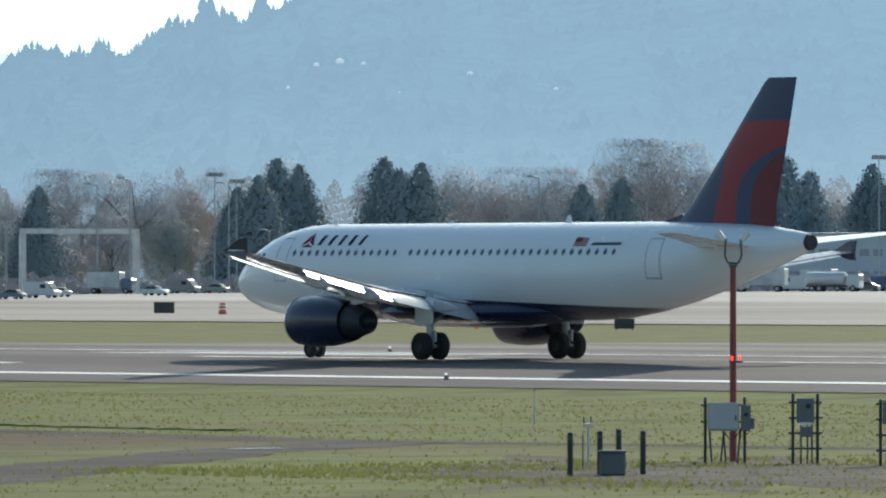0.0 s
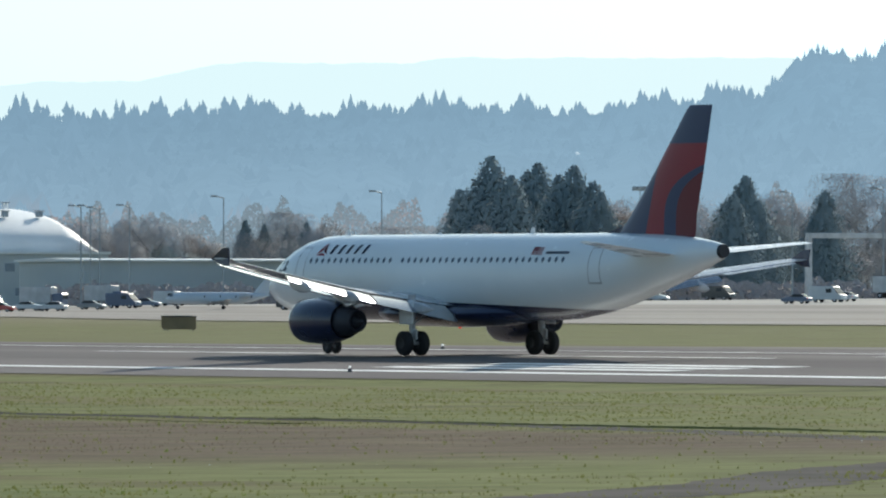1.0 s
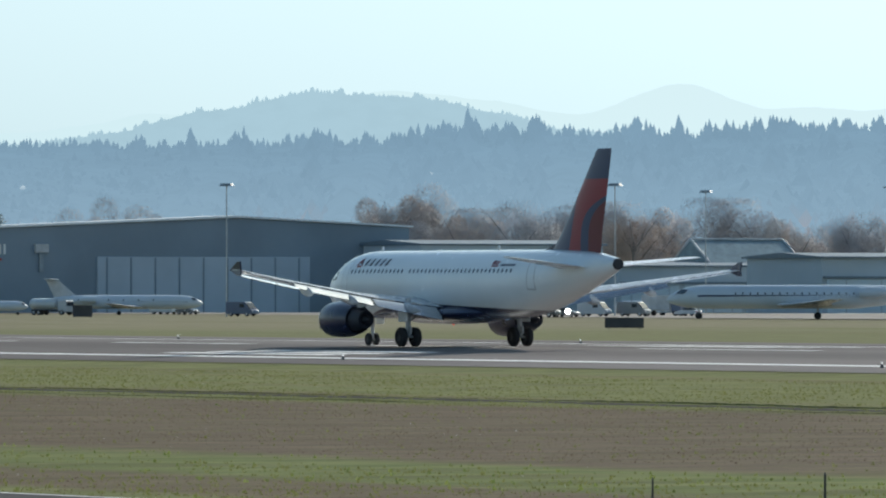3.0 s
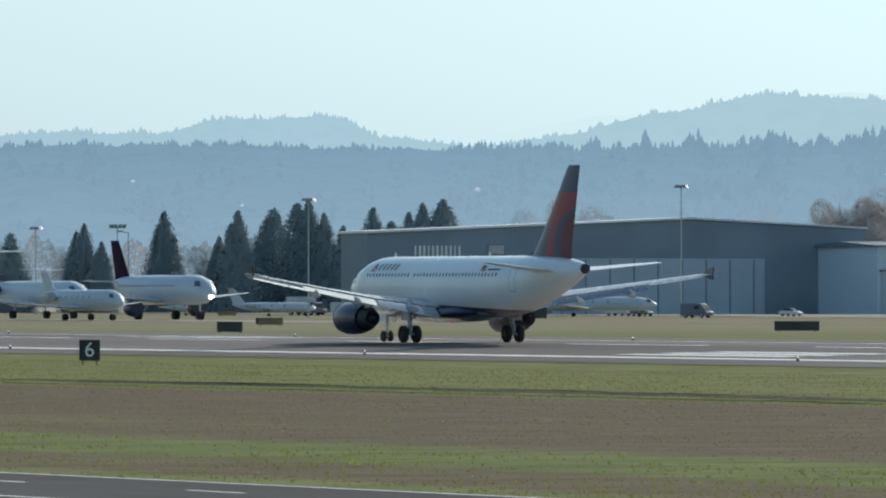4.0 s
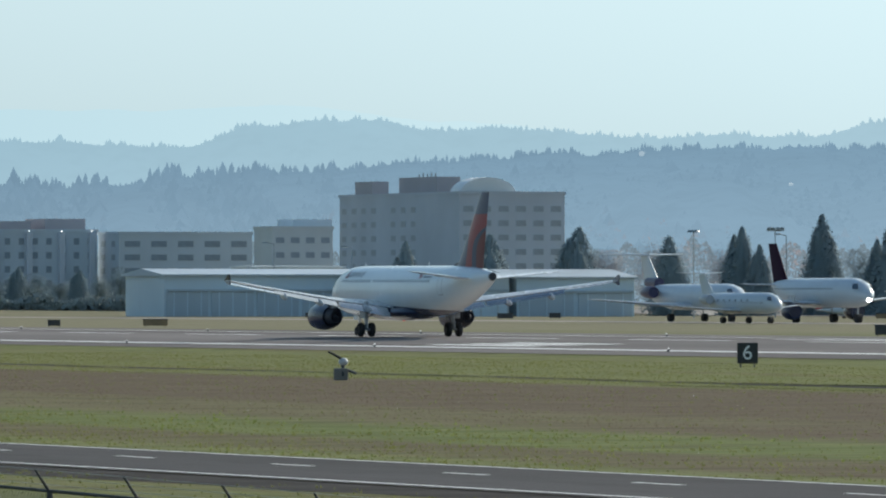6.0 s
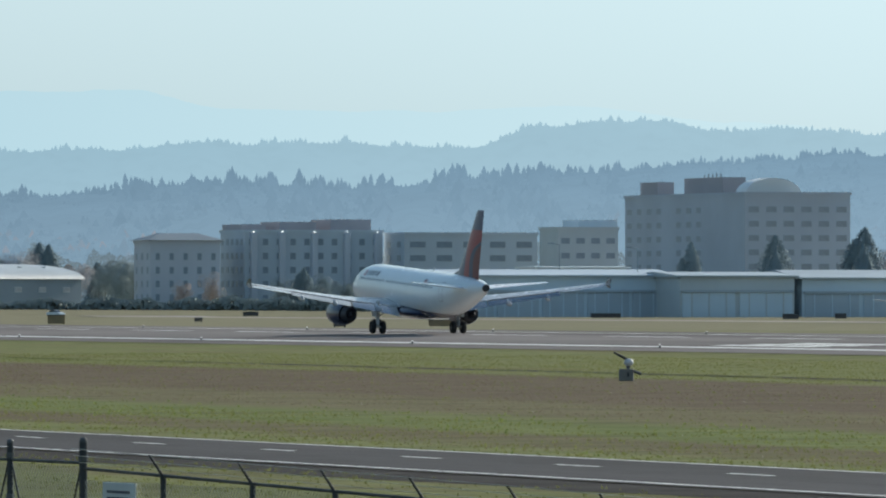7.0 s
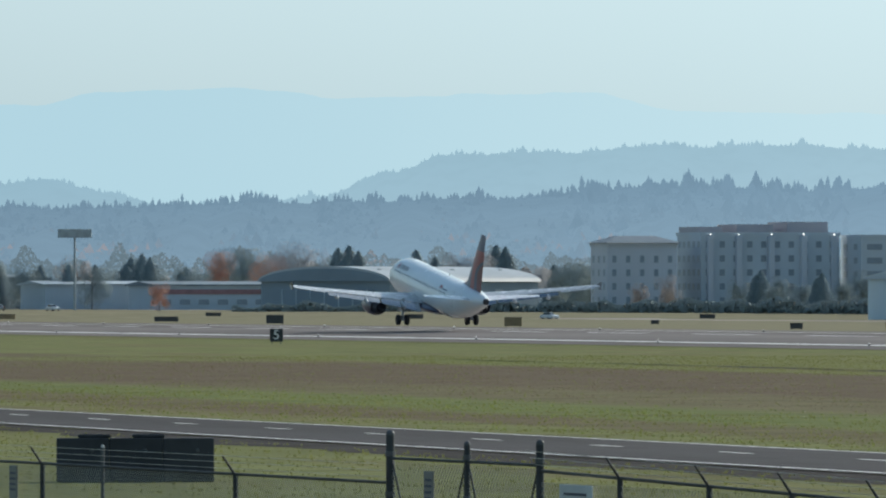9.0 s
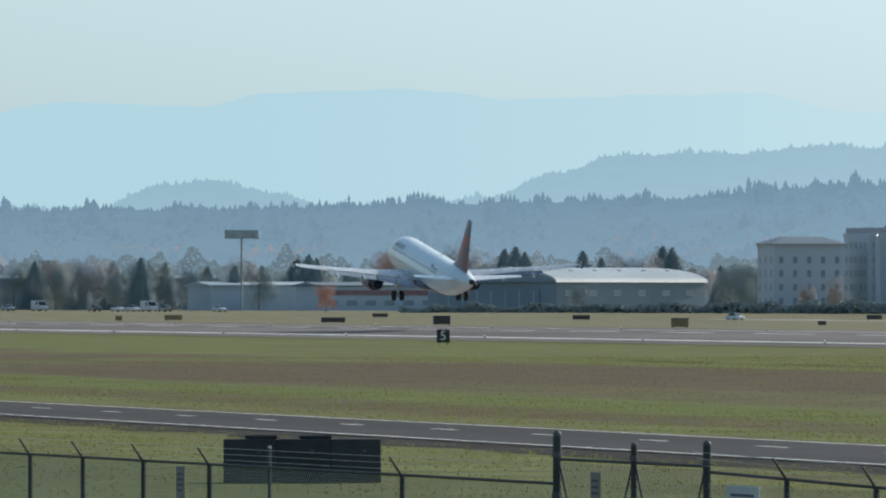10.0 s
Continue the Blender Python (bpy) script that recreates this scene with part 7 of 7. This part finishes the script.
light_pole()
rack(48.642, 205, 0.90, 1.45, 0, "steel rack with grey electrical cabinet and cables")
rack(48.13, 204.5, 0.56, 1.54, 1, "narrow steel rack with control boxes")
rack(47.58, 202, 0.50, 1.45, 1, "narrow steel rack with control boxes by gravel")


def bollards():
    proto = None
    for bearing, far in ((49.63, 191), (49.44, 193), (49.32, 195.5), (49.165, 193)):
        p = polar(bearing, far)
        m = pose(p.x, p.y, 0)
        if proto is None:
            proto = empty("bollard", m, "dark steel guard bollard with pale band", "bollard", "guard bollards")
            post = part("post", tube((0, 0, 0), (0, 0, 0.92), 0.062, None, 12), TIMBER, proto, "", True)
            cap = bmesh.new()
            bmesh.ops.create_uvsphere(cap, u_segments=12, v_segments=6, radius=0.062, matrix=Matrix.Translation((0, 0, 0.92)) @ Matrix.Diagonal((1, 1, 0.5, 1)))
            part("cap", cap, TIMBER, post, "", True)
            part("band", tube((0, 0, 0.78), (0, 0, 0.86), 0.066, None, 12), GALV, post, "pale reflective band")
        else:
            copy_thing(proto, m)
    p = polar(49.36, 192)
    b = empty("utility_box", pose(p.x, p.y, 0, 0, 0, 50), "green-grey utility box between bollards", "utility box")
    part("box", box((0.56, 0.5, 0.5), (0, 0, 0.25), 0.04), plain("utility_green", (0.115, 0.14, 0.14), 0.6), b)
    part("lid", box((0.6, 0.54, 0.06), (0, 0, 0.52), 0.02), plain("utility_lid", (0.17, 0.19, 0.185), 0.6), b)
    p = polar(49.515, 200)
    b = empty("stand_pipe", pose(p.x, p.y, 0, 0, 0, 50), "slim white stand with small pale dish", "instrument")
    part("pipe", tube((0, 0, 0), (0, 0, 0.95), 0.025, None, 8), POLE_PALE, b)
    part("dish", tube((0, 0, 0.92), (0, 0, 0.99), 0.1, 0.14, 14), SIGN_WHITE, b, "pale shallow dish")
    for x in (-0.1, 0.06):
        part("rod", tube((x, 0, 0.9), (x, 0, 1.15), 0.018, None, 6), GALV, b)
    part("stub", tube((-0.12, 0, 0), (-0.12, 0, 0.75), 0.018, None, 6), GALV, b)


bollards()


def stakes():
    """A few slim marker posts in the grass."""
    for bearing, far, h, thick in ((60.78, 178, 0.52, 0.03), (61.88, 176, 0.46, 0.025), (49.86, 260, 1.0, 0.02)):
        p = polar(bearing, far)
        b = empty("marker_post", pose(p.x, p.y, 0), "slim dark marker post in grass", "post", "marker posts")
        part("stake", tube((0, 0, -0.05), (0, 0, h), thick, thick * 0.8, 8), CABINET if thick < 0.025 else TIMBER, b)
        part("tip", tube((0, 0, h), (0, 0, h + 0.05), thick, thick * 0.4, 8), GALV, b)


stakes()


# ---- tracks, gravel and tufts ----
TRACK = plain("track_surface", (0.085, 0.079, 0.072), 0.95, worn=0.4, grain=2.0, coarse=0.2, shine=0.04)


# bare soil of the verge; the same dark tone paints the drain's shade
SOIL_AND_SHADE = plain("soil_and_drain_shade", (0.046, 0.042, 0.04), 0.95, worn=0.4, grain=2.0, coarse=0.3, shine=0.04)


def path(name, pts, w, label, material=TRACK, lift=0.010):
    bm = bmesh.new()
    rows = []
    for (xa, ya), (xb, yb) in zip(pts, pts[1:]):
        n = 110
        for i in range(n + (1 if (xb, yb) == pts[-1] else 0)):
            f = i / n
            d = Vector((xb - xa, yb - ya, 0)).normalized()
            s = Vector((-d.y, d.x, 0))
            c = Vector((xa + (xb - xa) * f, ya + (yb - ya) * f, lift))
            wob = noise.fractal((c.x * 0.13, c.y * 0.13, 5), 1.0, 2.0, 5) * 0.9 + noise.fractal((c.x * 1.1, c.y * 1.1, 8), 1.0, 2.0, 3) * 0.35
            rows.append((bm.verts.new(c + s * (w / 2 + wob)), bm.verts.new(c - s * (w / 2 - wob * 0.5))))
    for a, b in zip(rows, rows[1:]):
        bm.faces.new((a[0], b[0], b[1], a[1]))
    tagged(part(name, bm, material), label, "track", kind="structure")


path("service_track", [(-128, 152), (-160, 151), (-181, 146.5), (-199, 149), (-222, 154.5)], 2.8, "dark worn service track through grass")
path("service_track", [(-179, 146), (-173, 137), (-160, 121), (-150, 111), (-138, 95)], 3.4, "dark worn service track branching off")
# the ditch's shadow line, painted as a flat dark strip
path("drain_shade", [(-222, 154.5), (-270, 154), (-330, 156), (-380, 155.5), (-440, 158), (-560, 160)], 2.6, "narrow drain edge in the grass with its shade painted dark", SOIL_AND_SHADE, 0.012)


def grass_bank(pts, tall, label, seed):
    """The raised lip of unmown turf along the drain, broken and uneven, sloping back into the field."""
    bm = bmesh.new()
    rows = []
    for (xa, ya), (xb, yb) in zip(pts, pts[1:]):
        n = max(2, round(abs(xb - xa) / 0.5))
        for i in range(n):
            x, y = xa + (xb - xa) * i / n, ya + (yb - ya) * i / n
            y += noise.fractal((x * 0.09, seed, 2.0), 1.0, 2.0, 4) * 0.9
            big = (1 - 0.55 * ease(-x, 350, 440)) * 0.5 + 0.9 * noise.fractal((x * 0.03, seed, 7.0), 1.0, 2.0, 3) + 0.35 * noise.noise((x * 1.3, seed, 3.0))
            h = tall * min(1.4, max(0.02, big))
            rows.append([bm.verts.new(p) for p in ((x, y - 0.04, -0.02), (x, y, h), (x, y + 0.5, h * 0.8), (x, y + 2.2, -0.02))])
    for a, b in zip(rows, rows[1:]):
        for k in range(3):
            bm.faces.new((a[k], b[k], b[k + 1], a[k + 1]))
    tagged(part("grass_bank", bm, GRASS), label, "bank", kind="structure")


grass_bank([(-196, 154.0), (-223, 154.2), (-295, 157.5), (-347, 158.5), (-400, 156.5), (-470, 157.5), (-620, 160)], 0.10, "low uneven turf lip along the drain", 1.0)
grass_bank([(-225, 149.5), (-300, 150.5), (-390, 150)], 0.06, "faint turf lip at the dry strip's edge", 4.0)


def gravel_patch():
    """An uneven bare patch under the near equipment."""
    bm = bmesh.new()
    c = polar(48.75, 195)
    look_way = polar(48.75, 1)
    side = Vector((look_way.y, -look_way.x, 0))
    ring = []
    for i in range(240):
        a = i * math.pi / 120
        k = 1 + 0.5 * noise.fractal((math.cos(a) * 3.2, math.sin(a) * 3.2, 9), 0.8, 2.0, 6)
        p = c + side * math.cos(a) * 6.8 * k + look_way * math.sin(a) * 15 * k
        ring.append(bm.verts.new((p.x, p.y, 0.006)))
    bm.faces.new(ring)
    tagged(part("gravel_patch", bm, plain("bare_gravel", (0.105, 0.095, 0.076), 0.95, worn=0.5, grain=3.0, coarse=0.35, bump=0.03, shine=0.05)), "bare grey-brown gravel patch round the equipment", "gravel", kind="structure")


gravel_patch()


def scatter(name, label, category, count, spots, material, size, seed, blade):
    """Small tufts or stones strewn over patches (x0, x1, y0, y1), joined."""
    rng = random.Random(seed)
    verts, faces, lit = [], [], []
    area = [abs((b - a) * (d - c)) for a, b, c, d in spots]
    for (x0, x1, y0, y1), ar in zip(spots, area):
        for _ in range(int(count * ar / sum(area))):
            x, y = rng.uniform(x0, x1), rng.uniform(y0, y1)
            if -7.6 < y - ROAD_Y - road_y(x) < 4.1:
                continue
            if blade and noise.noise((x * 0.08, y * 0.25, 1.7)) < -0.15 and rng.random() < 0.7:
                continue
            if name == "grass_tufts" and 94 < y < 147 and x < -160 and rng.random() < 0.85:
                continue
            z = land(x, y)
            s = size * rng.uniform(0.5, 1.5)
            if blade:
                for k in range(3):
                    a = rng.random() * 6.28
                    wide = s * rng.uniform(0.15, 0.6)
                    dx, dy = math.cos(a) * wide, math.sin(a) * wide
                    ox, oy = rng.uniform(-1, 1) * s * 0.6, rng.uniform(-1, 1) * s * 0.6
                    i = len(verts)
                    # blades turn any way, but light falls through them as through one leaning sward
                    if 0.9 * dy + 0.35 * dx > 0:
                        dx, dy = -dx, -dy
                    verts.extend([(x + ox - dx, y + oy - dy, z - 0.01), (x + ox + dx, y + oy + dy, z - 0.01), (x + ox + rng.uniform(-0.5, 0.5) * s, y + oy + rng.uniform(-0.5, 0.5) * s, z + s * rng.uniform(0.6, 1.2))])
                    faces.append((i + 1, i, i + 2))
                    lit.extend([(0.45, -0.8, 0.4)] * 3)
            else:
                i = len(verts)
                for k in range(4):
                    a = k * 1.57 + rng.random()
                    verts.append((x + math.cos(a) * s * rng.uniform(0.6, 1), y + math.sin(a) * s * rng.uniform(0.6, 1), z - 0.01))
                verts.append((x, y, z + s * rng.uniform(0.5, 0.9)))
                faces.extend([(i, i + 1, i + 4), (i + 1, i + 2, i + 4), (i + 2, i + 3, i + 4), (i + 3, i, i + 4)])
    me = bpy.data.meshes.new(name)
    me.from_pydata(verts, [], faces)
    me.materials.append(material)
    if blade:
        me.polygons.foreach_set("use_smooth", [True] * len(me.polygons))
        me.normals_split_custom_set_from_vertices(lit)
    tagged(new(name, me), label, category, kind="stuff")


TUFT = leaf_material("grass_tufts", (0.138, 0.155, 0.054), (0.225, 0.240, 0.090), 0.65)
WEED = leaf_material("weeds", (0.11, 0.15, 0.045), (0.26, 0.31, 0.10), 0.65)
TUFT_DRY = leaf_material("dry_tufts", (0.122, 0.097, 0.068), (0.195, 0.156, 0.106), 0.65)
scatter("grass_tufts", "rough green grass tufts", "grass", 190000, [(-330, -110, 74, 205), (-640, -330, 74, 205), (-330, -110, 24, 63), (-420, -250, 40, 63)], TUFT, 0.055, 21, True)
scatter("dry_grass_tufts", "dry brown grass tufts", "grass", 80000, [(-640, -190, 100, 150), (-520, -150, 76, 85)], TUFT_DRY, 0.032, 22, True)
scatter("weeds", "taller dark weeds in grass", "weed", 2600, [(-420, -140, 84, 99), (-330, -140, 72, 77)], WEED, 0.07, 23, True)
scatter("weeds", "sparse dark weeds in dry grass", "weed", 160, [(-420, -110, 110, 160)], WEED, 0.07, 26, True)
scatter("gravel", "pale gravel and stones by the equipment", "gravel", 2600, [(-156, -138, 120, 137)], plain("gravel_stone", (0.26, 0.24, 0.20), 0.85, worn=0.5, grain=9), 0.03, 24, False)
scatter("rough_grass", "rough tall grass round the equipment", "grass", 2600, [(-158, -136, 118, 122), (-158, -150, 120, 140), (-152, -136, 136, 141)], TUFT, 0.075, 27, True)
# pale specks added to imitate white glints in the grass
scatter("grass_glints", "tiny pale specks added as glints in the grass", "gravel", 900, [(-620, -110, 74, 205), (-420, -110, 28, 62)], plain("glint_white", (0.6, 0.6, 0.56), 0.7), 0.022, 25, False)
path("road_verge", [(x, ROAD_Y + road_y(x) - 7.6) for x in (-110, -200, -290, -380, -470)], 3.4, "dark bare soil verge along the perimeter road", SOIL_AND_SHADE, 0.008)


def puddle():
    """A little standing water where the tracks meet."""
    bm = bmesh.new()
    ring = []
    for i in range(48):
        a = i * math.pi / 24
        k = 1 + 0.4 * noise.fractal((math.cos(a) * 1.5, math.sin(a) * 1.5, 3), 1.0, 2.0, 4)
        ring.append(bm.verts.new((-173.2 + 0.32 * k * math.cos(a), 137.2 + 0.9 * k * math.sin(a), 0.05)))
    bm.faces.new(ring)
    tagged(part("puddle", bm, plain("standing_water", (0.03, 0.033, 0.03), 0.12, worn=0.1, shine=0.6)), "small bright puddle on the worn track", "puddle", kind="structure")


puddle()


# ---- what moves ----
def motions():
    rows = [(0.0, 293.56, 0, 0, 0), (0.5, 322.41, 0, 0, 0), (1.0, 353.85, 0, 0, 0), (1.5, 385.83, 0, 0, 0), (2.0, 418.16, 0, 0, 0), (2.5, 450.6, 0, 0, 0),
            (3.0, 483.7, 0, 0, 0), (3.5, 517.43, 0, 0, 0), (4.0, 551.69, 0, 0, 0), (4.5, 586.66, 0, 0, 0), (5.0, 622.11, 0, 0, 0), (5.5, 658.12, 0, 0, 0),
            (6.0, 694.8, 0, 0.1, 0), (6.5, 732.0, 0, 1.1, 0.2), (7.0, 769.75, 0.02, 2.45, 0.3), (7.5, 807.53, 0.05, 3.4, 0.35), (8.0, 845.4, 0.06, 4.5, 0.35), (8.5, 884.0, 0.18, 5.9, 0.33),
            (9.0, 922.87, 0.57, 6.95, 0.33), (9.5, 961.64, 1.57, 7.55, 0.35), (10.0, 1000.5, 3.29, 8.1, 0.4)]
    walk(jet, [(t, pose(-s, RUNWAY_Y, RUNWAY_Z + 0.04 + up, 0, pitch, -turn)) for t, s, up, pitch, turn in rows])
    a, b = polar(75.42, 1918), polar(74.26, 1868)
    way = math.degrees(math.atan2(b.y - a.y, b.x - a.x))
    walk(moving_car, [(t, pose(*(a + (b - a) * (t / 10)).xy, 0.02, 0, 0, way)) for t in (0.0, 2.0, 4.0, 6.0, 8.0, 10.0)])


motions()
